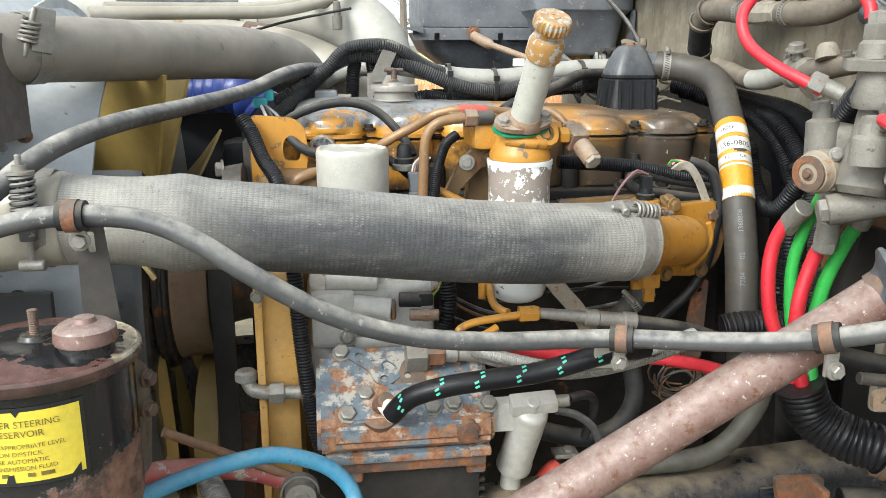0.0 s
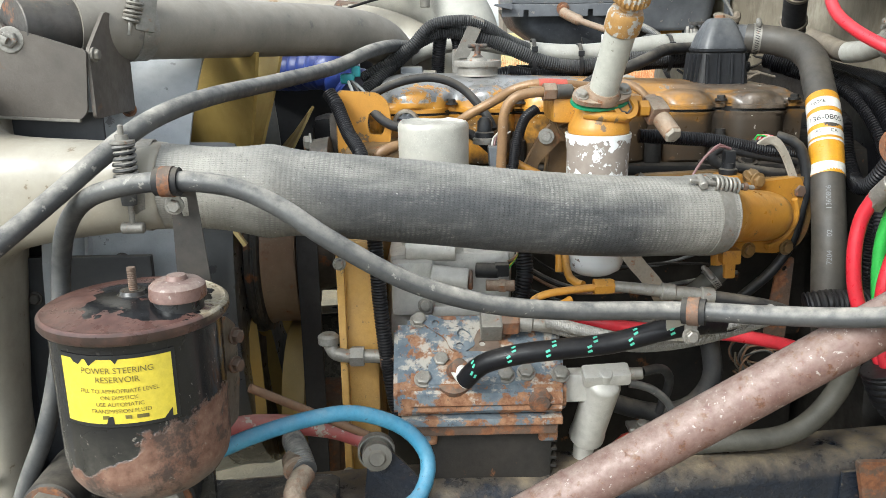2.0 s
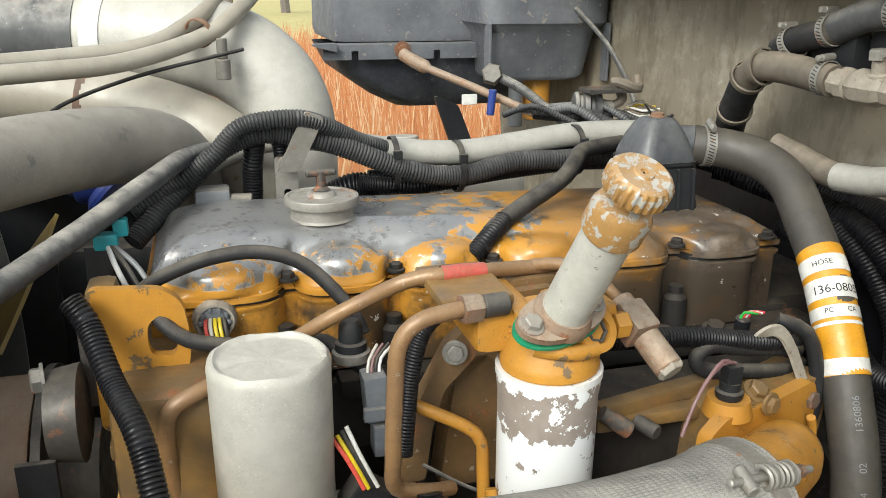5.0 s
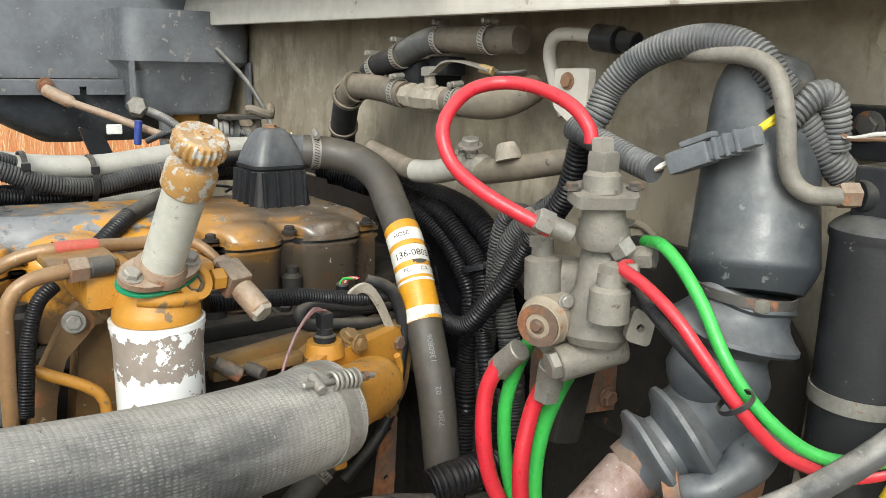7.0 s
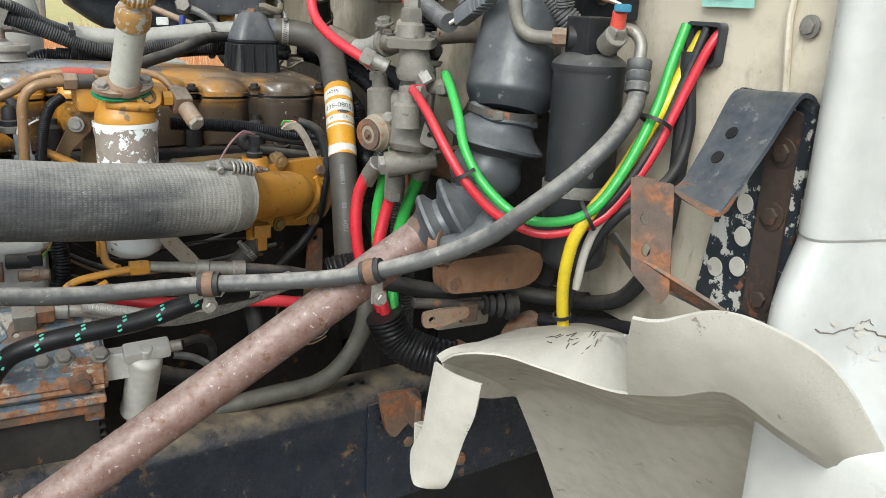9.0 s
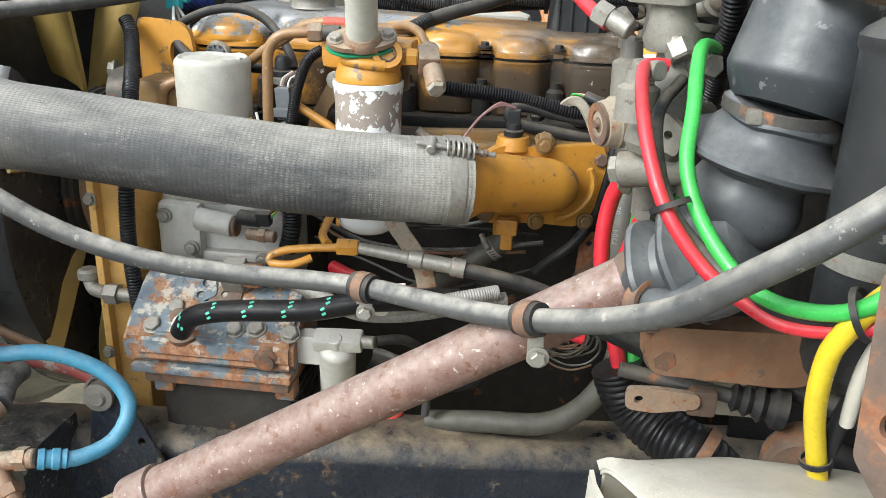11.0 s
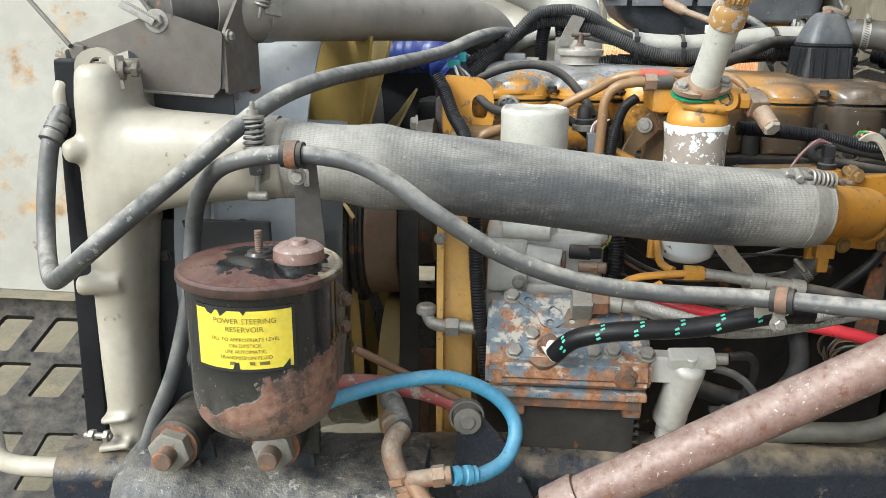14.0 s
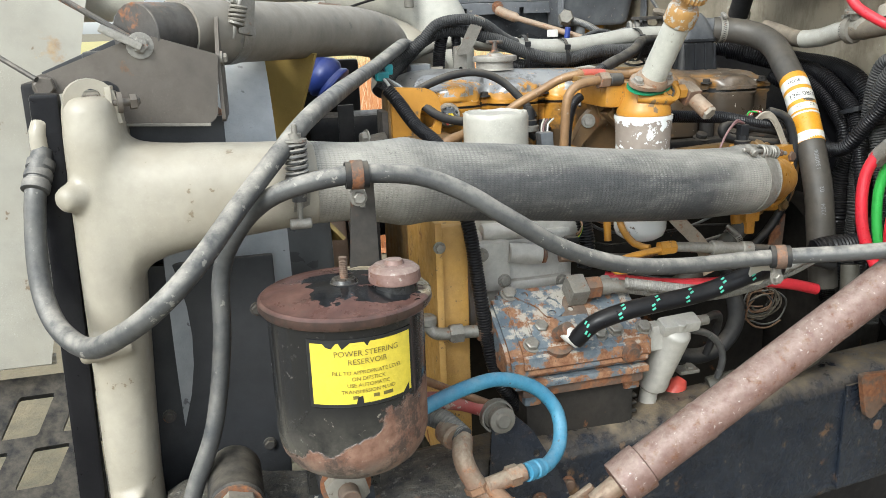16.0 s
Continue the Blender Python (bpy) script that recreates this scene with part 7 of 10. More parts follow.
ob = thing("fuel_pipe", (0.2, 1.3, 1.49), "tan-brown fuel pipe with a red marked length", "pipe")
part("pipe", tube([(0.345, 1.325, 1.49), (0.319, 1.32, 1.492), (0.29, 1.318, 1.493), (0.253, 1.308, 1.497), (0.207, 1.302, 1.499), (0.188, 1.308, 1.496), (0.167, 1.314, 1.489), (0.138, 1.33, 1.47), (0.101, 1.338, 1.45), (0.068, 1.352, 1.426), (0.03, 1.358, 1.405), (0.0, 1.36, 1.4)], 0.0078, 14, step=0.006), "pipe_tan", ob)
part("red_length", tube([(0.253, 1.308, 1.497), (0.23, 1.305, 1.4985), (0.207, 1.302, 1.499)], 0.0089, 14, step=0.006, caps=False), worn("faded_red_marking", (0.5, 0.075, 0.055), (0.4, 0.09, 0.06), 0.45, dust=0.2, scale=60, chip=0.15, chip_col=(0.28, 0.16, 0.075)), ob, "faded red paint mark")
solo("fuel_pipe", tube([(0.165, 1.285, 1.378), (0.185, 1.28, 1.368), (0.225, 1.272, 1.347), (0.24, 1.268, 1.33), (0.242, 1.265, 1.29), (0.24, 1.25, 1.2)], 0.0068, 12, step=0.008), "yellow", "yellow painted fuel pipe beside the filter", "pipe")
solo("fuel_pipe", tube([(0.01, 1.33, 1.405), (-0.03, 1.31, 1.4), (-0.055, 1.305, 1.385), (-0.06, 1.31, 1.34), (-0.055, 1.32, 1.28)], 0.0085, 12, step=0.008), "pipe_tan", "brown pipe beside the grey filter", "pipe")

# ---- corroded hydraulic pump with compressor base ----
pm = thing("air_compressor", (0.1, 1.15, 0.9), "badly rusted blue-grey air compressor head with corroded bolts", "compressor")
# sloping head: outline in the y-z plane, swept along x
def extrude_x(outline, x0, x1, bevel=0.004):
    bm = bmesh.new()
    a = [bm.verts.new((x0, y, z)) for y, z in outline]
    b = [bm.verts.new((x1, y, z)) for y, z in outline]
    n = len(a)
    for i in range(n):
        bm.faces.new((a[i], a[(i + 1) % n], b[(i + 1) % n], b[i]))
    bm.faces.new(a[::-1])
    bm.faces.new(b)
    bmesh.ops.recalc_face_normals(bm, faces=bm.faces)
    bmesh.ops.bevel(bm, geom=bm.edges[:], offset=bevel, segments=2, affect="EDGES")
    return bm


part("head", extrude_x([(1.175, 1.155), (1.155, 1.16), (1.048, 1.088), (1.045, 1.058), (1.06, 1.042), (1.18, 1.042)], -0.008, 0.222, 0.006), M["pump"], pm)
part("left_chamber", extrude_x([(1.15, 1.155), (1.07, 1.1), (1.05, 1.08), (1.05, 1.045), (1.15, 1.045)], -0.028, 0.012, 0.006), M["pump"], pm)
part("head_step", extrude_x([(1.1, 1.128), (1.05, 1.094), (1.05, 1.088), (1.1, 1.115)], 0.02, 0.13, 0.003), M["pump"], pm)
part("gasket_flange", block((0.1, 1.117, 1.036), (0.235, 0.142, 0.012), 0.003), M["pump"], pm)
part("valve_plate", block((0.105, 1.12, 1.02), (0.215, 0.13, 0.02), 0.006), "rusty", pm)
for k in range(5):
    part("cooling_fin", block((0.115, 1.14, 1.0 - 0.014 * k), (0.2, 0.12, 0.005), 0.0015), "engine_dark", pm)
part("cylinder", block((0.11, 1.135, 0.93), (0.2, 0.12, 0.17), 0.02), "engine_dark", pm)
part("foot", block((0.02, 1.08, 1.005), (0.03, 0.03, 0.03), 0.006), M["pump"], pm)
part("foot", block((0.2, 1.085, 1.005), (0.03, 0.03, 0.03), 0.006), M["pump"], pm)
nrm = Vector((0, -0.55, 0.83))
slope = lambda x, u: Vector((x, 1.155 - 0.107 * u, 1.16 - 0.072 * u))
bolts(pm, [slope(0.01, 0.05), slope(0.042, 0.62), slope(0.016, 0.86), slope(0.135, 0.83), slope(0.165, 0.8), slope(0.215, 0.83), slope(0.185, 0.05)], nrm, 0.0115, 0.01, "zinc", 0.014)
ms = frame_at(slope(0.01, 0.08) + nrm * 0.004, (1, 0, 0), (0, -0.83, -0.55))
part("lift_tab", plate(rounded([(-0.014, -0.012), (0.02, -0.012), (0.075, 0.02), (0.085, 0.045), (0.062, 0.06), (0.045, 0.05), (0.04, 0.032)], 0.008), [circle(0.067, 0.024, 0.01, 14), circle(0.06, 0.046, 0.006, 12), circle(0.025, 0.004, 0.006, 12)], 0.004, ms), M["pump"], pm)
ms = frame_at(slope(0.1, 0.42) + nrm * 0.003, (1, 0, 0), (0, -0.83, -0.55))
part("rusty_pad", plate(rounded([(-0.02, 0.02), (0.0, -0.03), (0.03, -0.03), (0.03, 0.025)], 0.008), [circle(0.004, -0.002, 0.005, 12)], 0.005, ms), "rusty", pm)
ms = frame_at(slope(0.06, 0.86) + nrm * 0.002, (1, 0, 0), (0, -0.83, -0.55))
part("flange_boss", plate(circle(0, 0, 0.026, 20), [], 0.01, ms), "rusty", pm)
part("plug", lathe((0.184, 1.052, 1.068), (0.19, 0.98, 1.055), [(-0.006, 0.019), (0.006, 0.018), (0.008, 0.012), (0.012, 0.012)], 20), "rusty", pm)
part("nipple", rod((0.06, 1.062, 1.11), (0.068, 1.035, 1.13), 0.012), "rusty", pm)
part("white_elbow", lathe((0.064, 1.046, 1.122), (0.08, 1.02, 1.112), [(0, 0.011), (0.01, 0.0125), (0.03, 0.0125), (0.034, 0.009)], 18), "white_tape", pm)
part("union_block", block(slope(0.118, 0.22) + nrm * 0.02, (0.032, 0.04, 0.036), 0.004, pose(0, 0, 0, 33, 0, 0)), "zinc", pm)
part("union_nut", hexa(slope(0.134, 0.22) + nrm * 0.022, (1, -0.05, 0.02), 0.0195, 0.026), "rusty", pm)
part("union_sleeve", lathe(slope(0.158, 0.22) + nrm * 0.022, slope(0.26, 0.3) + nrm * 0.016, [(0, 0.014), (0.02, 0.014), (0.022, 0.011), (0.05, 0.011)], 18), "zinc", pm)
part("left_pipe", tube([(-0.02, 1.135, 1.103), (-0.06, 1.14, 1.104), (-0.105, 1.145, 1.104), (-0.122, 1.15, 1.108), (-0.129, 1.155, 1.122), (-0.13, 1.156, 1.128)], 0.0105, 16, step=0.006), "zinc", pm, "corroded pipe elbow")
part("left_nut", hexa((-0.075, 1.141, 1.104), (-1, 0, 0), 0.0165, 0.022), "zinc", pm)
part("left_nut", hexa((-0.026, 1.136, 1.103), (-1, 0, 0), 0.0185, 0.024), "rusty", pm)
part("elbow_nut", lathe((-0.13, 1.156, 1.118), (-0.13, 1.158, 1.2), [(0, 0.012), (0.003, 0.0165), (0.014, 0.0165), (0.018, 0.012)], 12), "zinc", pm)
# black hose with mint dashes
dh = [(0.074, 1.026, 1.112), (0.098, 1.012, 1.142), (0.143, 1.0, 1.16), (0.194, 0.993, 1.169), (0.268, 0.985, 1.18), (0.33, 0.975, 1.2), (0.37, 0.98, 1.205), (0.45, 1.03, 1.19)]
ob = hose("discharge_hose", dh, 0.0142, "loom", "black hose with mint green dashes from the compressor head", ends=())
line = glide(dh, 0.004)
for k in range(7, len(line) - 30, 13):
    t = (line[k + 1] - line[k]).normalized()
    for a0, shift in ((-0.25, 0), (0.2, 0), (0.65, 2), (1.1, 2)):
        q = line[min(k + shift, len(line) - 2)]
        f = Vector((0, -1, 0.15))
        f = (f - t * f.dot(t)).normalized()
        w = t.cross(f)
        dirn = f * math.cos(a0) + w * math.sin(a0) * -1
        part("dash", block(q + dirn * 0.0142, (0.0062, 0.0032, 0.0012), 0.0004, frame_at((0, 0, 0), t + dirn.cross(t) * 0.35, dirn.cross(t))), "dash", ob)
braid = [(0.2, 1.105, 1.168), (0.25, 1.07, 1.165), (0.3, 1.04, 1.163), (0.348, 1.02, 1.172), (0.396, 1.01, 1.185), (0.45, 1.01, 1.2), (0.5, 1.03, 1.205)]
solo("braided_hose", tube(braid, 0.0095, 18, ribs=0.0007, pitch=0.003), "braid", "grey steel-braided hose behind the dashed hose", "hose")
solo("braided_hose", tube([(x + 0.01, y + 0.012, z - 0.014) for x, y, z in braid], 0.0095, 18, ribs=0.0007, pitch=0.003), "braid", "second grey steel-braided hose", "hose")

# small air governor can beside the compressor
gv = thing("air_governor", (0.275, 1.1, 0.96), "dusty grey cylindrical air governor on a cast bracket", "governor")
ga, gb = Vector((0.28, 1.07, 1.085)), Vector((0.266, 1.125, 0.962))
part("can", lathe(ga, gb, [(-0.006, 0.01), (-0.005, 0.018), (0.0, 0.0235), (0.006, 0.026), (0.11, 0.026), (0.114, 0.0275), (0.125, 0.0275), (0.13, 0.024)], 32), "bright_alloy", gv)
part("cap", add(block((0.282, 1.07, 1.096), (0.07, 0.03, 0.022), 0.006, pose(0, 0, 0, 20, -3, 0)), rod(ga + Vector((0, -0.002, 0)), ga + Vector((0.0, -0.012, 0.02)), 0.01)), "bright_alloy", gv)
part("port", rod((0.315, 1.068, 1.098), (0.335, 1.065, 1.1), 0.009), "zinc", gv)
part("arm", block((0.24, 1.085, 1.075), (0.04, 0.03, 0.045), 0.006), "bright_alloy", gv)
part("drain", rod((0.266, 1.128, 0.958), (0.265, 1.135, 0.92), 0.016), "bright_alloy", gv)
solo("grey_tube", tube([(0.325, 1.1, 1.068), (0.355, 1.1, 1.06), (0.385, 1.105, 1.035), (0.4, 1.11, 1.0), (0.398, 1.12, 0.96)], 0.0062, 12), "rubber_grey", "thin grey air tube", "tube")
solo("black_tube", tube([(0.335, 1.07, 1.1), (0.37, 1.09, 1.095), (0.392, 1.12, 1.06), (0.385, 1.14, 1.0)], 0.007, 12), "rubber", "thin black air tube beside the governor", "tube")
solo("water_hose", tube([(0.3, 1.2, 1.0), (0.35, 1.2, 0.98), (0.41, 1.2, 0.968), (0.46, 1.2, 0.985), (0.487, 1.2, 1.03), (0.482, 1.21, 1.09), (0.47, 1.22, 1.14)], 0.0155, 16), "rubber", "bent black rubber water hose", "hose")
ob = thing("battery_cable_boot", (0.345, 1.16, 0.93), "red rubber boot on a cable terminal", "cable end")
part("boot", lathe((0.315, 1.155, 0.9), (0.36, 1.165, 0.955), [(0, 0.017), (0.03, 0.019), (0.05, 0.016), (0.06, 0.01)], 18), "pink_cap", ob)
part("terminal", block((0.362, 1.165, 0.962), (0.04, 0.03, 0.008), 0.003), "zinc", ob)
bolts(ob, [(0.365, 1.16, 0.966)], (0, -0.3, 1), 0.009, 0.008)
solo("red_cable", tube([(0.23, 1.24, 1.135), (0.29, 1.205, 1.128), (0.372, 1.195, 1.118), (0.483, 1.16, 1.121), (0.558, 1.15, 1.11), (0.62, 1.15, 1.092)], 0.0105, 12), "red", "thick red battery cable behind the hoses", "cable")
# coil of bare wire ends
ob = thing("wire_bundle", (0.6, 1.28, 1.02), "tangle of thin tan and grey wires", "wiring")
rr = random.Random(3)
for k in range(16):
    c0 = Vector((0.6 + rr.uniform(-0.015, 0.015), 1.29 + rr.uniform(-0.02, 0.02), 1.02 + rr.uniform(-0.015, 0.015)))
    a0, ra = rr.uniform(0, 6), rr.uniform(0.025, 0.05)
    wire([c0 + Vector((ra * math.cos(a0 + i * 0.7), rr.uniform(-0.006, 0.006), ra * 0.75 * math.sin(a0 + i * 0.7))) for i in range(7)], 0.0018, ("copper", "rubber_grey", "tan_hose")[k % 3], ob)

# grey cast accessory drive behind the compressor
al = thing("injection_pump", (0.07, 1.28, 1.1), "dusty grey cast injection pump housing with solenoid", "pump")
part("housing", block((0.06, 1.29, 1.16), (0.2, 0.14, 0.17), 0.02), "bright_alloy", al)
part("front_cover", block((0.0, 1.215, 1.19), (0.07, 0.03, 0.09), 0.012), "bright_alloy", al)
part("rib", block((0.09, 1.215, 1.15), (0.12, 0.02, 0.02), 0.006), "bright_alloy", al)
part("cover_plate", block((0.04, 1.212, 1.115), (0.06, 0.014, 0.045), 0.004), "bright_alloy", al)
part("top_port", rod((-0.01, 1.23, 1.245), (0.07, 1.225, 1.245), 0.016), "bright_alloy", al)
part("solenoid", rod((0.03, 1.205, 1.212), (0.088, 1.2, 1.205), 0.0175), "bright_alloy", al)
part("solenoid_plug", rod((0.088, 1.2, 1.205), (0.095, 1.2, 1.205), 0.016), "rusty", al)
part("upper_casting", block((0.13, 1.27, 1.24), (0.1, 0.08, 0.04), 0.012), "bright_alloy", al)
bolts(al, [(-0.02, 1.198, 1.215), (0.02, 1.198, 1.165), (0.13, 1.205, 1.15), (0.11, 1.21, 1.11)], (0, -1, 0), 0.009, 0.008, "zinc", 0.012)
ob = thing("sensor_plug", (0.12, 1.2, 1.21), "black electrical plug on a brass sensor", "connector")
part("plug_body", add(rod((0.1, 1.195, 1.222), (0.135, 1.19, 1.222), 0.012), block((0.14, 1.19, 1.224), (0.022, 0.02, 0.02), 0.003)), "plastic", ob)
part("sensor_body", rod((0.115, 1.185, 1.2), (0.16, 1.18, 1.2), 0.009), "brass", ob)
part("sensor_hex", hexa((0.135, 1.183, 1.2), (1, -0.1, 0), 0.0115, 0.012), "brass", ob)
for k, c in enumerate(("green", "lime", "rubber", "copper")):
    wire([(0.15, 1.19, 1.225 + 0.004 * k), (0.165, 1.2, 1.245), (0.17, 1.23, 1.26 + 0.006 * k)], 0.002, c, ob)
loom("wiring_loom", [(0.17, 1.2, 1.17), (0.178, 1.205, 1.21), (0.175, 1.22, 1.26), (0.178, 1.24, 1.3)], 0.014, "black braided loom end")
ob = thing("fuel_return_line", (0.25, 1.12, 1.2), "yellow pipe with hose sleeve crossing below the filter", "pipe")
part("yellow_pipe", tube([(0.3, 1.12, 1.216), (0.25, 1.115, 1.214), (0.2, 1.11, 1.209), (0.178, 1.105, 1.2), (0.18, 1.1, 1.192), (0.21, 1.1, 1.192), (0.235, 1.11, 1.2)], 0.0058, 12, step=0.006), "yellow", ob)
part("yellow_nut", hexa((0.27, 1.12, 1.216), (1, 0, 0), 0.0125, 0.03), "yellow", ob)
part("steel_sleeve", lathe((0.3, 1.12, 1.216), (0.42, 1.12, 1.2), [(0, 0.008), (0.05, 0.009), (0.07, 0.009), (0.072, 0.013), (0.09, 0.013), (0.092, 0.011), (0.13, 0.011), (0.132, 0.0135), (0.15, 0.0135)], 18), "zinc", ob)
part("riser", tube([(0.238, 1.23, 1.3), (0.24, 1.2, 1.24), (0.24, 1.15, 1.22), (0.255, 1.125, 1.217)], 0.0062, 12), "yellow", ob)
part("black_hose", tube([(0.37, 1.12, 1.206), (0.45, 1.12, 1.195), (0.53, 1.12, 1.18), (0.58, 1.125, 1.162), (0.64, 1.14, 1.14)], 0.0105, 14), "rubber", ob)
bm = bmesh.new()
line = glide([(0.33, 1.2, 1.275), (0.336, 1.18, 1.25), (0.345, 1.165, 1.235), (0.365, 1.155, 1.212), (0.385, 1.15, 1.18), (0.392, 1.15, 1.15)], 0.006)
rows = [[bm.verts.new(q + Vector((sx * 0.013, 0, 0.004 * sx)) + Vector((0, sy, 0))) for sx, sy in ((-1, 0), (1, 0), (1, 0.003), (-1, 0.003))] for q in line]
for p, q in zip(rows, rows[1:]):
    for k in range(4):
        bm.faces.new((p[k], p[(k + 1) % 4], q[(k + 1) % 4], q[k]))
bm.faces.new(rows[0])
bm.faces.new(rows[-1])
bmesh.ops.recalc_face_normals(bm, faces=bm.faces)
solo("support_strap", bm, "tan_strap", "bent tan strap with rust patches below the manifold", "bracket")
rr = random.Random(12)
ob = thing("wire_bundle", (0.33, 1.25, 1.2), "thin dirty wires and lines strung along the block", "wiring")
for k in range(7):
    z0 = 1.13 + 0.022 * k
    wire([(0.17 + rr.uniform(0, 0.03), 1.3, z0 + 0.03), (0.27, 1.28 + rr.uniform(-0.03, 0.03), z0 + rr.uniform(-0.02, 0.01)), (0.4, 1.27 + rr.uniform(-0.03, 0.03), z0 + rr.uniform(-0.02, 0.02)), (0.52 + rr.uniform(0, 0.05), 1.3, z0 + rr.uniform(-0.01, 0.03))], (0.0022, 0.003, 0.0042)[k % 3], ("loom_grey", "copper", "rubber_grey", "rubber")[k % 4], ob)
m = frame_at((0.35, 0.955, 1.225), (1, 0.2, 0), (0.2, 0.5, -1))
solo("white_bracket", plate(rounded([(-0.02, 0), (0.045, -0.012), (0.02, 0.045), (-0.01, 0.04)], 0.004), [], 0.004, m), "fender", "small pale bracket under the hose clamp", "bracket")
loom("wiring_loom", [(-0.135, 1.36, 1.486), (-0.12, 1.345, 1.465), (-0.1, 1.3, 1.427), (-0.073, 1.235, 1.39), (-0.055, 1.165, 1.29), (-0.047, 1.135, 1.187), (-0.036, 1.125, 1.085), (-0.02, 1.11, 1.017), (0.02, 1.12, 0.96)], 0.0118, "black corrugated loom dropping past the timing cover")
ob = hose("return_hose", [(0.672, 1.13, 1.14), (0.668, 1.12, 1.09), (0.655, 1.12, 1.04), (0.62, 1.12, 0.99), (0.57, 1.12, 0.962), (0.48, 1.13, 0.95), (0.4, 1.15, 0.93)], 0.0165, "olive_hose", "large olive-grey coolant hose curving down to the rail")
# connectors and wires by the grey filter
ob = thing("harness_connector", (0.145, 1.31, 1.32), "grey engine harness connectors with coloured wires", "connector")
part("shell", block((0.141, 1.31, 1.375), (0.024, 0.028, 0.05), 0.003, pose(0, 0, 0, 0, -4, 0)), "connector_grey", ob)
part("latch", block((0.141, 1.294, 1.362), (0.03, 0.008, 0.014), 0.002), "connector_grey", ob)
part("lower_shell", block((0.145, 1.305, 1.33), (0.018, 0.024, 0.035), 0.003), "connector_grey", ob)
part("sensor_dome", lathe((0.125, 1.352, 1.405), (0.125, 1.352, 2), [(0, 0.017), (0.012, 0.0165), (0.014, 0.013), (0.03, 0.012), (0.036, 0.008), (0.038, 0.0)], 24), "plastic", ob)
part("sensor_ring", lathe((0.125, 1.352, 1.398), (0.125, 1.352, 2), [(0, 0.02), (0.009, 0.02), (0.011, 0.0165)], 28), "zinc", ob)
for k, c in enumerate(("pink_cap", "lime", "rubber", "white_tape")):
    wire([(0.134 + 0.004 * k, 1.31, 1.4), (0.137 + 0.004 * k, 1.315, 1.412), (0.148 + 0.006 * k, 1.33, 1.42)], 0.0017, ("fender", "wire_pink", "rubber", "white_tape")[k], ob)
    wire([(0.092 + 0.0045 * k, 1.275, 1.352 + 0.004 * k), (0.104 + 0.0045 * k, 1.262, 1.335), (0.118 + 0.0045 * k, 1.255, 1.305)], 0.0023, c, ob)
part("black_connector", block((0.125, 1.27, 1.285), (0.05, 0.03, 0.04), 0.006, pose(0, 0, 0, 0, 35, 0)), "plastic", ob)
solo("engine_cable", tube([(-0.075, 1.425, 1.468), (-0.057, 1.415, 1.482), (-0.01, 1.408, 1.5), (0.042, 1.402, 1.505), (0.088, 1.395, 1.488), (0.128, 1.375, 1.446), (0.14, 1.36, 1.42)], 0.0075, 12), "rubber", "black sheathed cable arched over the cylinder head", "cable")
solo("engine_cable", tube([(-0.075, 1.42, 1.462), (-0.067, 1.395, 1.456), (-0.055, 1.378, 1.444), (-0.034, 1.368, 1.43), (0.009, 1.366, 1.42), (0.06, 1.37, 1.417), (0.102, 1.368, 1.412), (0.139, 1.345, 1.385)], 0.008, 12), "rubber", "black sheathed cable through the lifting bracket", "cable")
gl = thing("sensor_gland", (-0.013, 1.41, 1.42), "round sensor gland with coloured wires", "sensor")
ga2 = Vector((-0.008, 1.412, 1.428))
part("collar", lathe(ga2 + Vector((0, 0.03, 0.0)), ga2, [(0, 0.024), (0.02, 0.0235), (0.026, 0.0215), (0.03, 0.02), (0.03, 0.017), (0.026, 0.0165), (0.024, 0.0)], 32), "valve_body", gl)
part("insert", lathe(ga2 + Vector((0, 0.008, 0.0)), ga2, [(0, 0.016), (0.004, 0.016), (0.006, 0.013), (0.006, 0.0)], 24), "connector_grey", gl)
for k in range(10):
    a = 2 * math.pi * k / 10
    part("tooth", block(ga2 + Vector((0.0145 * math.cos(a), -0.001, 0.0145 * math.sin(a))), (0.004, 0.004, 0.004), 0.001), "connector_grey", gl)
for k in range(5):
    wire([ga2 + Vector((0.0045 * (k - 2), 0.004, 0.003)), ga2 + Vector((0.005 * (k - 2), -0.008, -0.002)), ga2 + Vector((0.005 * (k - 2) + 0.002, -0.014, -0.016))], 0.0021, ("pink_cap", "fender", "lime", "lime", "rubber")[k], gl)
solo("braided_cable", tube([(0.205, 1.3, 1.46), (0.185, 1.29, 1.445), (0.172, 1.28, 1.41), (0.165, 1.27, 1.37), (0.16, 1.265, 1.33)], 0.0085, 12, ribs=0.0007, pitch=0.003), "loom", "black braided cable beside the fuel pipe", "cable")

# ---- firewall side: steering column, brake valve, drier, air lines ----
bm = lathe((0.815, 0.86, 1.74), (0.75, 0.81, 1.49), [(0.024, 0.008), (0.026, 0.03), (0.034, 0.042), (0.05, 0.049), (0.075, 0.053), (0.15, 0.058), (0.235, 0.064), (0.245, 0.06), (0.262, 0.05)], 40)
col = thing("steering_column_boot", (0.74, 0.81, 1.35), "dark blue-grey rubber steering column boot with folds", "boot")
part("sleeve", bm, "boot", col)
part("clip_band", ring((0.744, 0.811, 1.492), (-0.1, 0.05, -1), 0.048, 0.01, 0.0022), "steel", col)
part("band_buckle", block((0.713, 0.772, 1.492), (0.012, 0.01, 0.012), 0.002), "alu", col)
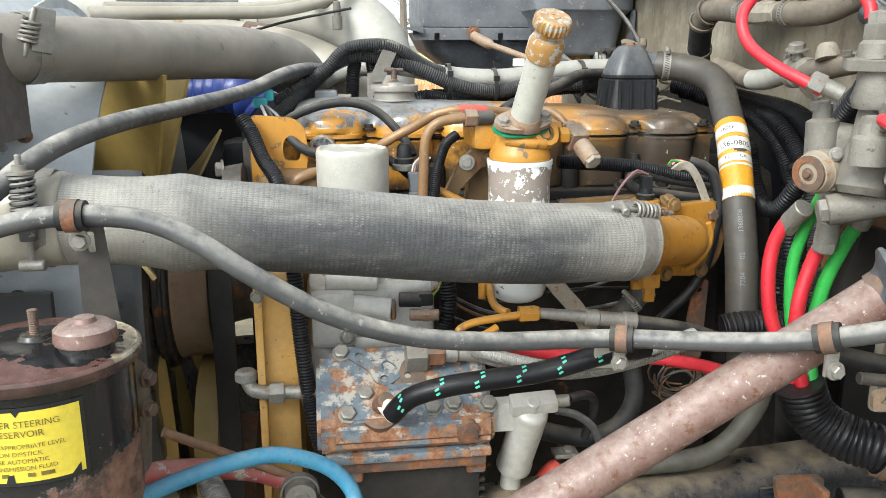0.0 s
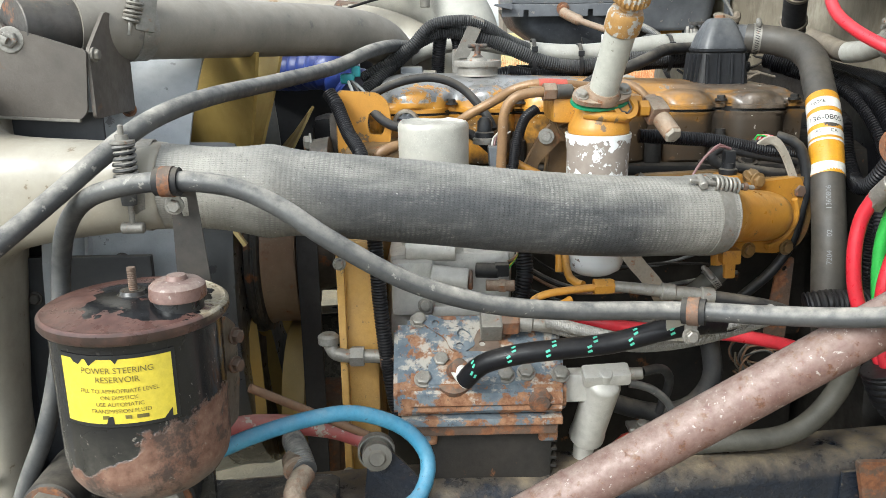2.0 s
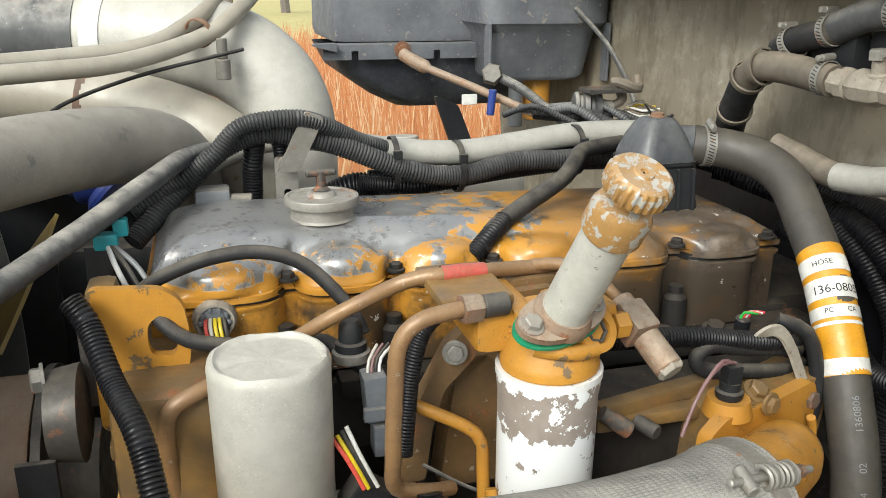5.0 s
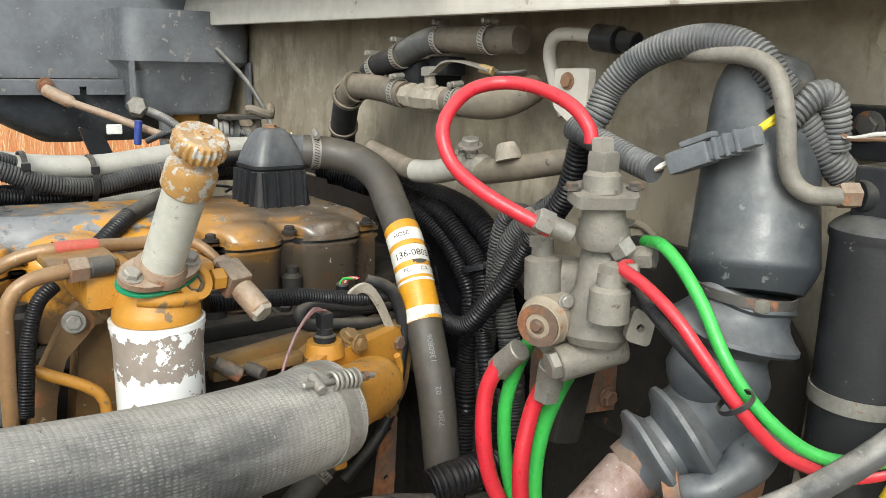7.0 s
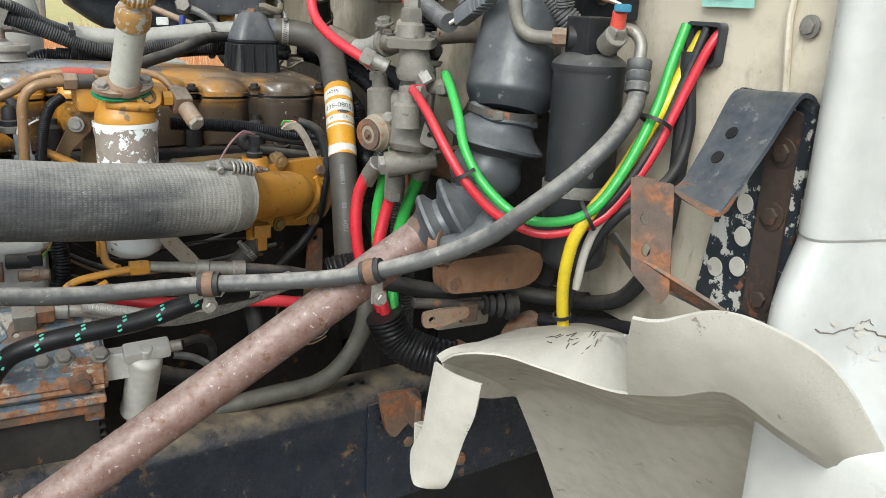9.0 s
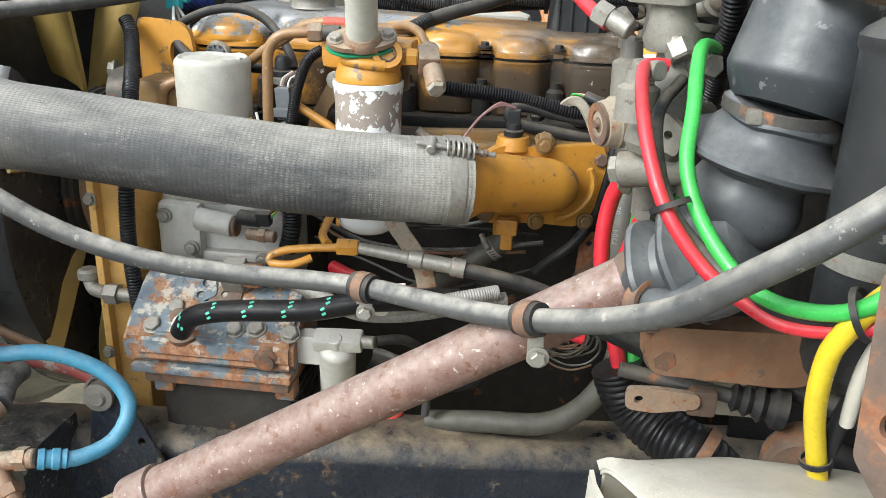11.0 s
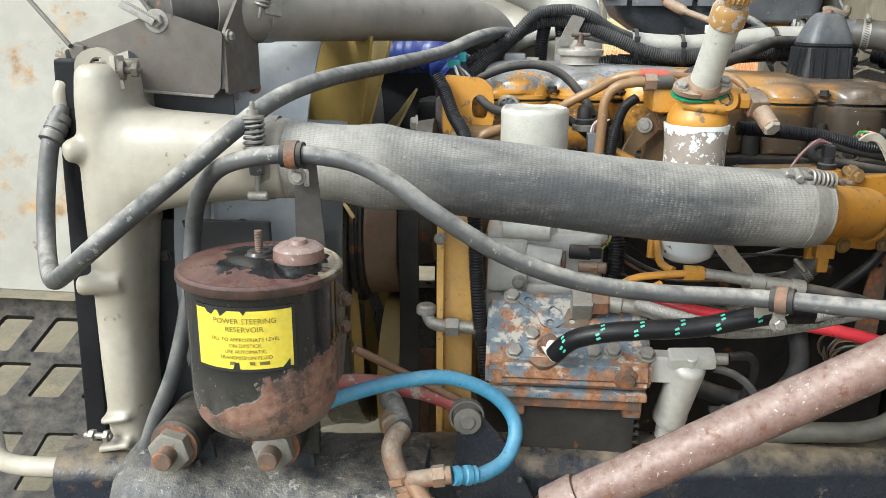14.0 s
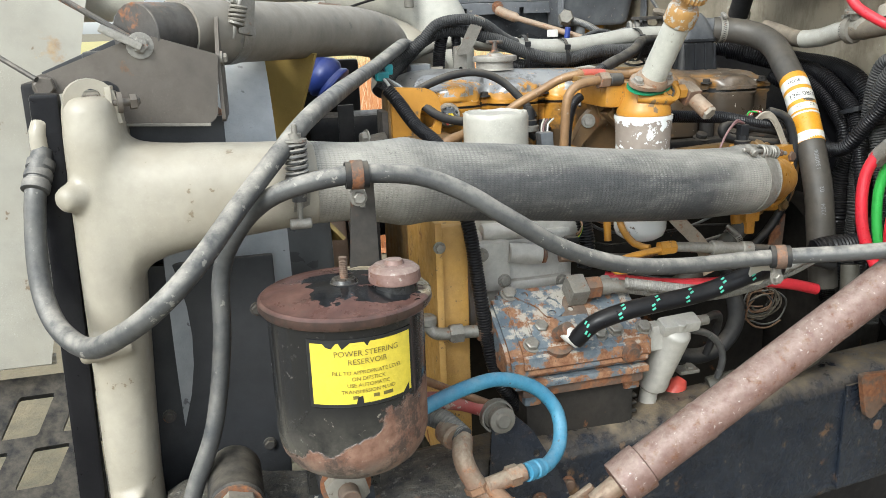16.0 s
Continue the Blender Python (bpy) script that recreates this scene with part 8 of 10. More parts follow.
fold = [(0.0, 0.045), (0.006, 0.049), (0.01, 0.05), (0.014, 0.046), (0.02, 0.047), (0.028, 0.052), (0.037, 0.063), (0.042, 0.07), (0.046, 0.071), (0.05, 0.067), (0.053, 0.055), (0.056, 0.046), (0.062, 0.043), (0.07, 0.045), (0.082, 0.05), (0.095, 0.051), (0.108, 0.047), (0.118, 0.04), (0.128, 0.042), (0.14, 0.046), (0.15, 0.04)]
bm = lathe((0.746, 0.809, 1.495), (0.717, 0.83, 1.36), fold, 48)
for v in bm.verts:
    v.co += Vector((0.006, -0.003, -0.004)) * noise.noise(v.co * 22) + Vector((0, 0, 0.006)) * noise.noise(v.co * 13 + Vector((3, 1, 2)))
part("bellows", bm, "boot_grey", col)
jt = thing("steering_joint_boot", (0.69, 0.83, 1.33), "dusty grey corrugated rubber boot on the steering joint", "boot")
ja, jb = Vector((0.655, 0.848, 1.315)), Vector((0.74, 0.8, 1.375))
part("bellows", lathe(ja, jb, [(-0.012, 0.03), (-0.004, 0.033), (0.002, 0.04), (0.006, 0.051), (0.01, 0.054), (0.015, 0.053), (0.019, 0.044), (0.025, 0.035), (0.032, 0.034), (0.038, 0.042), (0.043, 0.055), (0.048, 0.059), (0.053, 0.058), (0.058, 0.047), (0.066, 0.041), (0.078, 0.043), (0.09, 0.046), (0.11, 0.046), (0.118, 0.03)], 48), "boot_grey", jt)
for v in jt.children[0].data.vertices:
    v.co += Vector((0.004, 0.003, -0.005)) * noise.noise(v.co * 26) + Vector((-0.004, 0.002, 0.003)) * noise.noise(v.co * 15 + Vector((5, 2, 1)))
part("sleeve", lathe(ja - (jb - ja).normalized() * 0.02, jb, [(0, 0.0305), (0.02, 0.034), (0.026, 0.03)], 28), "rusty", jt)
part("spout", tube([(0.72, 0.765, 1.35), (0.695, 0.766, 1.33), (0.67, 0.78, 1.312), (0.654, 0.802, 1.303)], 0.019, 18, step=0.006, profile=lambda u: 1.25 - 0.45 * u + 0.1 * math.sin(9 * u)), "boot_grey", jt)
part("spout_band", ring((0.653, 0.804, 1.302), (-0.5, 0.7, -0.3), 0.02, 0.016, 0.005), "rusty", jt)
pa = thing("pedal_arm", (0.76, 0.83, 1.21), "smooth rust-brown cast clutch linkage arm", "linkage")
brown = worn("rust_brown_cast_iron", (0.17, 0.085, 0.045), (0.23, 0.13, 0.075), 0.55, dust=0.35, scale=12, rust=0.2, chip=0.06, chip_col=(0.12, 0.08, 0.06))
part("arm", plate(rounded([(-0.02, 0.014), (0.12, 0.0), (0.155, 0.008), (0.165, 0.04), (0.145, 0.058), (-0.02, 0.064)], 0.018), [], 0.035, frame_at((0.672, 0.83, 1.222), (1, 0.14, 0), (0, 0, 1)), 0.006), brown, pa)
part("pivot", hexa((0.672, 0.808, 1.25), (0.1, -1, 0), 0.013, 0.014, 0.018), "rusty", pa)
ob = thing("mounting_casting", (0.78, 1.02, 1.3), "rusty and greasy casting behind the brake valve", "casting")
part("web", plate(rounded([(-0.07, -0.06), (0.07, -0.07), (0.08, 0.03), (0.04, 0.075), (-0.02, 0.06), (-0.07, 0.07)], 0.02), [circle(0.0, 0.0, 0.016, 16)], 0.03, frame_at((0.79, 1.08, 1.325), (1, -0.15, 0), (0, 0, 1)), 0.006), "rusty", ob)
part("arm", block((0.755, 1.06, 1.29), (0.05, 0.05, 0.12), 0.012, pose(0, 0, 0, 0, 14, 0)), "engine_dark", ob)
bolts(ob, [(0.745, 1.055, 1.37), (0.825, 1.045, 1.35), (0.815, 1.04, 1.28)], (-0.1, -1, 0), 0.011, 0.01, "rusty", 0.014)
lk = thing("clutch_linkage", (0.72, 0.86, 1.17), "small rusty clutch lever with a booted pull rod", "linkage")
part("rod", rod((0.64, 0.865, 1.2), (0.81, 0.85, 1.178), 0.008), "steel", lk)
part("rod_boot", lathe((0.755, 0.855, 1.185), (0.82, 0.845, 1.177), [(0, 0.01), (0.004, 0.016), (0.01, 0.012), (0.016, 0.018), (0.022, 0.013), (0.03, 0.02), (0.036, 0.014), (0.044, 0.022), (0.055, 0.022)], 20), "rubber", lk)
part("lever", plate(rounded([(0, -0.012), (0.03, -0.014), (0.075, -0.004), (0.075, 0.012), (0.03, 0.014), (0, 0.012)], 0.008), [circle(0.014, 0, 0.005, 12)], 0.008, frame_at((0.648, 0.85, 1.178), (1, -0.1, 0.05), (0, 0, 1))), "fitting", lk)
part("clevis", block((0.725, 0.852, 1.18), (0.03, 0.026, 0.03), 0.005), "rusty", lk)
solo("floor_bracket", block((0.76, 0.93, 1.175), (0.1, 0.02, 0.11), 0.01), "cream", "cream painted floor support bracket", "bracket")
ob = thing("cab_mount", (0.85, 0.82, 1.1), "rusty cast cab mount with bolts", "mount")
part("casting", plate(rounded([(0, -0.06), (0.1, -0.055), (0.08, 0.01), (0.055, 0.04), (0.02, 0.03), (0.0, 0.0)], 0.012), [], 0.05, frame_at((0.8, 0.87, 1.125), (1, -0.25, 0), (0, 0, 1)), 0.006), "rusty", ob)
bolts(ob, [(0.825, 0.81, 1.12), (0.87, 0.8, 1.1), (0.835, 0.812, 1.15)], (-0.25, -1, 0), 0.012, 0.012, "rusty", 0.016)
solo("black_hose", tube([(0.62, 0.95, 1.21), (0.7, 0.9, 1.2), (0.78, 0.88, 1.2), (0.86, 0.84, 1.19), (0.9, 0.78, 1.2)], 0.013, 14), "rubber", "black hose below the steering joint", "hose")
solo("black_hose", tube([(0.83, 0.8, 1.17), (0.87, 0.72, 1.185), (0.895, 0.64, 1.2), (0.9, 0.54, 1.21), (0.9, 0.44, 1.2)], 0.013, 14), "loom", "black hose along the foot of the firewall", "hose")
sb = thing("rail_bracket", (0.75, 1.05, 0.9), "rusty folded rail bracket with bolt and black bush", "bracket")
part("plate", plate(rounded([(0, 0), (0.09, -0.01), (0.1, -0.06), (0.06, -0.08), (0.04, -0.1), (0.025, -0.09), (0.02, -0.08)], 0.01), [], 0.01, frame_at((0.678, 1.09, 0.938), (1, 0.115, 0), (0, 0, 1)), 0.003), "rusty", sb)
part("edge_fold", block((0.745, 1.07, 0.9), (0.014, 0.05, 0.06), 0.004), "rusty", sb)
bolts(sb, [(0.765, 1.075, 0.88)], (0.9, -0.4, 0), 0.018, 0.03, "rusty", 0.024)
part("bush", rod((0.79, 1.07, 0.885), (0.85, 1.05, 0.89), 0.032), "rubber", sb)

# added dark plate, stands for the shadow between column and drier
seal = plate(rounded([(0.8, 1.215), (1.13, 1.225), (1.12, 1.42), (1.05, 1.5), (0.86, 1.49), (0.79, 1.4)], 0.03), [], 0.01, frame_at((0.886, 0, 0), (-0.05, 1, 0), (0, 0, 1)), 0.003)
solo("column_seal_plate", seal, "engine_dark", "dark plate added for the shadow on the firewall behind the steering column", "seal plate")
bv = thing("brake_valve", (0.63, 0.9, 1.4), "dusty grey cast treadle brake valve with many fittings", "brake valve")
part("body", lathe((0.66, 0.93, 1.42), (0.685, 0.945, 1.56), [(0, 0.03), (0.01, 0.038), (0.06, 0.036), (0.07, 0.03), (0.11, 0.028), (0.14, 0.024)], 28), "alu", bv)
part("upper_body", lathe((0.685, 0.945, 1.54), (0.69, 0.955, 1.63), [(0, 0.022), (0.02, 0.022), (0.022, 0.03), (0.03, 0.034)], 24), "alu", bv)
m = frame_at((0.64, 0.935, 1.597), (1, -0.55, 0), (0.4, 1, 0.2))
part("flange", plate(rounded([(-0.02, -0.026), (0.05, -0.028), (0.06, 0.008), (0.045, 0.036), (-0.005, 0.036), (-0.025, 0.01)], 0.009), [], 0.014, m), "alu", bv)
part("core_casting", block((0.64, 0.92, 1.475), (0.075, 0.06, 0.1), 0.02, pose(0, 0, 0, 0, 8, -25), 4), "alu", bv)
part("side_casting", block((0.66, 0.905, 1.43), (0.06, 0.05, 0.06), 0.016, pose(0, 0, 0, 10, 0, -15), 4), "alu", bv)
part("upper_casting", lathe((0.668, 0.935, 1.545), (0.66, 0.93, 1.6), [(0, 0.03), (0.012, 0.033), (0.03, 0.026), (0.055, 0.024)], 26), "alu", bv)
part("side_port", add(rod((0.62, 0.94, 1.56), (0.59, 0.955, 1.575), 0.012), hexa((0.597, 0.951, 1.571), (-0.8, 0.4, 0.4), 0.015, 0.02)), "zinc", bv)
part("pivot_lug", plate(rounded([(0, 0), (0.03, -0.01), (0.036, 0.022), (0.01, 0.04)], 0.008), [circle(0.018, 0.014, 0.005, 12)], 0.012, frame_at((0.655, 0.885, 1.445), (0.9, -0.5, 0), (0, 0, 1))), "alu", bv)
part("neck", lathe((0.655, 0.93, 1.608), (0.655, 0.93, 2), [(0, 0.024), (0.02, 0.022), (0.025, 0.017)], 24), "alu", bv)
part("top_elbow", add(block((0.655, 0.93, 1.638), (0.028, 0.028, 0.036), 0.006), hexa((0.658, 0.935, 1.652), (0.1, 0.2, 1), 0.014, 0.018)), "alu", bv)
bolts(bv, [(0.622, 0.945, 1.612), (0.69, 0.91, 1.612)], (0, 0, 1), 0.008, 0.008, "steel", 0.011)
part("front_port", lathe((0.575, 0.892, 1.47), (0.62, 0.91, 1.475), [(-0.012, 0.02), (-0.008, 0.028), (0.004, 0.03), (0.006, 0.032), (0.06, 0.03)], 24), worn("tan_grimy_casting", (0.3, 0.25, 0.185), (0.24, 0.19, 0.14), 0.7, dust=0.5, scale=20, rust=0.25), bv, "tan grimy diaphragm housing")
part("port_face", lathe((0.566, 0.888, 1.47), (0.5, 0.86, 1.465), [(0, 0.026), (0.004, 0.026), (0.0045, 0.016), (0.001, 0.015), (0.003, 0.006), (0.008, 0.005)], 24), "rusty", bv)
part("left_tower", lathe((0.598, 0.93, 1.48), (0.592, 0.935, 1.6), [(0, 0.024), (0.05, 0.0225), (0.055, 0.014), (0.075, 0.013)], 24), "alu", bv)
part("left_elbow", add(hexa((0.592, 0.935, 1.545), (0, 0.1, 1), 0.014, 0.015), rod((0.592, 0.938, 1.563), (0.578, 0.945, 1.582), 0.0115)), "alu", bv)
part("left_nut", hexa((0.586, 0.941, 1.57), (-0.6, 0.3, 0.7), 0.0135, 0.022), "zinc", bv)
part("right_tower", lathe((0.63, 0.885, 1.47), (0.632, 0.885, 1.6), [(0, 0.024), (0.035, 0.023), (0.04, 0.016), (0.055, 0.015)], 24), "alu", bv)
part("right_elbow", add(block((0.633, 0.884, 1.523), (0.026, 0.026, 0.026), 0.006), rod((0.63, 0.885, 1.523), (0.648, 0.86, 1.528), 0.011)), "alu", bv)
part("tee", add(rod((0.66, 0.92, 1.565), (0.675, 0.905, 1.535), 0.013), hexa((0.668, 0.912, 1.552), (0.4, -0.4, -0.8), 0.0165, 0.02)), "zinc", bv)
part("green_port", add(hexa((0.7, 0.905, 1.53), (0.3, -0.9, 0.1), 0.015, 0.02), rod((0.69, 0.92, 1.53), (0.7, 0.9, 1.532), 0.0125)), "alu", bv)
part("lower_barrel", rod((0.575, 0.895, 1.413), (0.655, 0.865, 1.432), 0.023), "alu", bv)
part("barrel_nut", hexa((0.578, 0.894, 1.414), (-1, 0.35, -0.2), 0.018, 0.016), "zinc", bv)
part("lower_elbow", add(rod((0.6, 0.89, 1.41), (0.605, 0.9, 1.375), 0.018), hexa((0.604, 0.9, 1.385), (0, 0.1, -1), 0.0185, 0.03)), "zinc", bv)
part("outer_elbow", add(rod((0.59, 0.95, 1.43), (0.585, 0.98, 1.4), 0.016), hexa((0.587, 0.975, 1.405), (-0.1, 0.6, -0.7), 0.017, 0.026)), "zinc", bv)
part("rear_elbow", rod((0.665, 0.9, 1.42), (0.66, 0.915, 1.385), 0.018), "zinc", bv)
bolts(bv, [(0.585, 0.868, 1.49), (0.59, 0.88, 1.445), (0.655, 0.868, 1.46), (0.605, 0.865, 1.452)], (-0.4, -1, 0.1), 0.008, 0.007, "zinc")

bv.scale = (0.88, 0.88, 0.88)
# the lower half of the valve sits further back than the treadle side
BACK = {"front_port": (0.028, 0.066, -0.02), "port_face": (0.028, 0.066, -0.02), "lower_barrel": (0.046, 0.055, -0.017), "barrel_nut": (0.046, 0.055, -0.017),
        "lower_elbow": (0.058, 0.1, -0.035), "outer_elbow": (0.055, 0.09, -0.045), "rear_elbow": (0.05, 0.085, -0.025), "left_tower": (0.03, 0.055, -0.01), "left_elbow": (0.03, 0.055, -0.01),
        "left_nut": (0.03, 0.055, -0.01), "core_casting": (0.03, 0.06, -0.01), "side_casting": (0.03, 0.06, -0.01)}
for child in bv.children:
    stem = child.name.split(".")[0]
    if stem in BACK:
        child.location = Vector(BACK[stem]) / 0.88
    elif stem == "bolt" and child.data.vertices[0].co.z < 1.52:
        child.location = Vector((0.036, 0.07, -0.012)) / 0.88
part("lower_casting", block((0.69, 1.0, 1.42), (0.06, 0.08, 0.09), 0.02, pose(0, 0, 0, 0, 8, -25), 4), "alu", bv)


def air_line(pts, material, label, r=0.0063):
    return solo("air_line", tube(pts, r, 14, step=0.008), material, label, "air line", "coloured nylon air lines")


air_line([(0.655, 0.948, 1.63), (0.655, 0.951, 1.644), (0.653, 0.975, 1.666), (0.648, 1.02, 1.682), (0.632, 1.06, 1.687), (0.597, 1.075, 1.679), (0.564, 1.07, 1.657), (0.548, 1.06, 1.633), (0.548, 1.04, 1.603), (0.561, 1.0, 1.577), (0.588, 0.955, 1.553), (0.6, 0.945, 1.545)], "red", "red air line looping over the brake valve", 0.0076)
air_line([(0.655, 0.885, 1.515), (0.635, 0.878, 1.516), (0.628, 0.845, 1.509), (0.627, 0.805, 1.488), (0.634, 0.77, 1.452), (0.65, 0.742, 1.413), (0.68, 0.722, 1.376), (0.71, 0.702, 1.357), (0.74, 0.68, 1.349), (0.778, 0.65, 1.363), (0.812, 0.637, 1.388), (0.855, 0.622, 1.458), (0.888, 0.612, 1.54), (0.908, 0.6, 1.598), (0.925, 0.595, 1.62)], "red", "red air line running from the valve to the firewall grommet")
air_line([(0.7, 0.905, 1.53), (0.682, 0.87, 1.536), (0.674, 0.838, 1.521), (0.67, 0.806, 1.49), (0.665, 0.772, 1.447), (0.68, 0.742, 1.405), (0.712, 0.705, 1.37), (0.745, 0.668, 1.368), (0.779, 0.636, 1.389), (0.817, 0.628, 1.44), (0.858, 0.63, 1.512), (0.885, 0.64, 1.57), (0.906, 0.644, 1.62)], "green", "green air line beside the red one", 0.0066)
air_line([(0.672, 0.9, 1.5), (0.645, 0.84, 1.475), (0.648, 0.76, 1.425), (0.68, 0.735, 1.385), (0.725, 0.695, 1.358), (0.78, 0.648, 1.374), (0.825, 0.632, 1.42), (0.866, 0.622, 1.49), (0.893, 0.618, 1.56), (0.915, 0.616, 1.618)], "plastic", "dark grey air line in the bundle", 0.006)
air_line([(0.898, 0.62, 1.56), (0.9, 0.61, 1.49), (0.878, 0.61, 1.43), (0.83, 0.64, 1.38), (0.81, 0.66, 1.34), (0.8, 0.69, 1.27), (0.795, 0.7, 1.18)], "plastic", "black air line hanging from the bundle", 0.0075)
air_line([(0.925, 0.632, 1.61), (0.905, 0.632, 1.575), (0.88, 0.632, 1.528), (0.854, 0.632, 1.492), (0.816, 0.636, 1.43), (0.782, 0.642, 1.385), (0.77, 0.648, 1.36), (0.765, 0.655, 1.335), (0.771, 0.672, 1.283), (0.787, 0.689, 1.226), (0.8, 0.695, 1.178)], "lime", "yellow air line running down behind the liner", 0.0085)
air_line([(0.83, 0.64, 1.4), (0.805, 0.652, 1.365), (0.797, 0.665, 1.325), (0.802, 0.685, 1.265)], "fender", "cream air line in the bundle", 0.006)
air_line([(0.644, 1.06, 1.36), (0.632, 1.07, 1.325), (0.626, 1.068, 1.277), (0.63, 1.06, 1.22), (0.645, 1.045, 1.17), (0.665, 1.01, 1.11), (0.69, 0.99, 1.075)], "red", "red air line dropping from the brake valve", 0.0102)
air_line([(0.672, 1.01, 1.345), (0.662, 1.022, 1.305), (0.647, 1.02, 1.24), (0.648, 1.012, 1.17), (0.665, 1.0, 1.11), (0.69, 0.985, 1.07)], "red", "second red air line dropping from the valve", 0.0102)
air_line([(0.712, 1.0, 1.37), (0.702, 1.02, 1.32), (0.69, 1.032, 1.265), (0.68, 1.03, 1.2), (0.675, 1.01, 1.13), (0.692, 0.99, 1.08)], "green", "green air line dropping from the valve", 0.0102)
air_line([(0.68, 1.04, 1.4), (0.672, 1.065, 1.34), (0.666, 1.075, 1.28), (0.668, 1.065, 1.2), (0.68, 1.04, 1.13), (0.7, 1.0, 1.08)], "green", "second green air line behind the red ones", 0.009)
for at, d, r in (((0.858, 0.626, 1.5), (0.5, 0, 1), 0.02), ((0.778, 0.642, 1.38), (0.8, -0.5, 0.5), 0.019), ((0.652, 0.75, 1.418), (0.4, -0.4, -0.9), 0.016), ((0.787, 0.69, 1.224), (0.2, 0, -1), 0.0115)):
    solo("cable_tie", ring(at, d, r, 0.005, 0.0016, 24), "plastic", "black cable tie round the air lines", "cable tie", "cable ties")
ob = thing("loom_sleeve", (0.7, 0.98, 1.07), "wide black corrugated sleeve swallowing the air lines", "sleeve")
sl = [(0.655, 1.005, 1.13), (0.675, 1.0, 1.085), (0.712, 0.975, 1.06), (0.755, 0.945, 1.05), (0.79, 0.94, 1.02)]
part("sleeve_body", tube(sl, 0.034, 30, step=0.002, ribs=0.0022, pitch=0.0082), "loom", ob)
part("clamp", ring((0.757, 0.944, 1.049), (0.7, -0.3, -0.3), 0.0365, 0.014, 0.003), "rusty", ob, "rusty band clamp")
# grommet in the firewall
ob = thing("firewall_grommet", (0.91, 0.63, 1.6), "dark rubber grommet with air lines passing through", "grommet")
gm = frame_at((wall_x(0.6, 0) - 0.008, 0.616, 1.598), (0, -1, 0), (0, 0, 1))
part("frame", plate(rounded([(-0.03, -0.034), (0.028, -0.026), (0.03, 0.027), (-0.03, 0.027)], 0.008), [rounded([(-0.026, -0.03), (0.024, -0.022), (0.026, 0.022), (-0.026, 0.022)], 0.006)], 0.012, gm @ Matrix.Translation((0, 0, -0.008)), 0.004), "boot", ob)
part("seal", plate(rounded([(-0.028, -0.032), (0.026, -0.024), (0.028, 0.025), (-0.028, 0.025)], 0.008), [], 0.006, gm @ Matrix.Translation((0, 0, -0.012))), "rubber", ob)

# ---- receiver-drier ----
dc = Vector((0.815, 0.717, 0))
dr = thing("receiver_drier", dc + Vector((0, 0, 1.28)), "black air-conditioning receiver drier with a steel band", "receiver drier")
part("bottle", lathe(dc + Vector((0, 0, 1.285)), dc + Vector((0, 0, 2)), [(0, 0.03), (0.008, 0.042), (0.02, 0.0465), (0.268, 0.0475), (0.272, 0.05), (0.28, 0.05), (0.285, 0.046), (0.292, 0.036), (0.296, 0.02)], 44), "drier", dr)
part("band", ring(dc + Vector((0, 0, 1.4)), (0, 0, 1), 0.048, 0.016, 0.0018, 40), "zinc", dr)
part("head_block", block(dc + Vector((0, 0.0, 1.6)), (0.05, 0.05, 0.05), 0.004), "plastic", dr)
part("inlet_nut", hexa((0.786, 0.735, 1.597), (-0.8, 0.5, 0), 0.0125, 0.018), "brass", dr)
part("inlet_ring", rod((0.802, 0.726, 1.597), (0.788, 0.734, 1.597), 0.015), "plastic", dr)
part("service_port", rod((0.815, 0.685, 1.59), (0.81, 0.66, 1.605), 0.015), "alu", dr)
part("switch_hex", hexa((0.812, 0.668, 1.6), (-0.05, -0.5, 0.8), 0.013, 0.018), "alu", dr)
part("switch_cap", lathe((0.811, 0.664, 1.606), (0.805, 0.649, 1.654), [(0, 0.008), (0.004, 0.0095), (0.028, 0.009), (0.03, 0.005)], 18), "pink_cap", dr, "red-orange switch body")
part("switch_plug", block((0.805, 0.648, 1.637), (0.016, 0.016, 0.01), 0.003), "blue", dr)
part("wall_bracket", block((0.888, 0.795, 1.648), (0.03, 0.12, 0.055), 0.004), "plastic", dr)
bolts(dr, [(0.872, 0.775, 1.655)], (-1, -0.1, 0), 0.011, 0.01, "steel", 0.016)
for k in range(2):
    wire([(0.803, 0.65, 1.641), (0.79, 0.68, 1.648 + 0.003 * k), (0.79, 0.72, 1.65 + 0.005 * k), (0.795, 0.755, 1.648), (0.8, 0.78, 1.66)], 0.0022, "white_tape" if k else "copper", dr)
# air-conditioning pipes
solo("refrigerant_pipe", tube([(0.83, 1.03, 1.735), (0.79, 0.97, 1.728), (0.748, 0.9, 1.722), (0.742, 0.84, 1.721), (0.736, 0.803, 1.708), (0.728, 0.782, 1.676), (0.734, 0.775, 1.62), (0.744, 0.764, 1.6), (0.76, 0.75, 1.596), (0.786, 0.735, 1.597)], 0.0088, 16, step=0.006), "alu", "aluminium refrigerant pipe bending to the drier", "pipe")
solo("refrigerant_pipe", tube([(0.83, 1.165, 1.64), (0.825, 1.185, 1.69), (0.82, 1.19, 1.725), (0.815, 1.17, 1.745), (0.815, 1.12, 1.745), (0.815, 1.09, 1.742)], 0.0088, 16, step=0.006), "fender", "painted refrigerant pipe at the evaporator", "pipe")
solo("pipe_coupling", add(rod((0.815, 1.1, 1.742), (0.812, 1.06, 1.738), 0.017), rod((0.815, 1.06, 1.738), (0.815, 1.035, 1.735), 0.013)), "plastic", "dark coupling on the refrigerant pipe", "coupling")
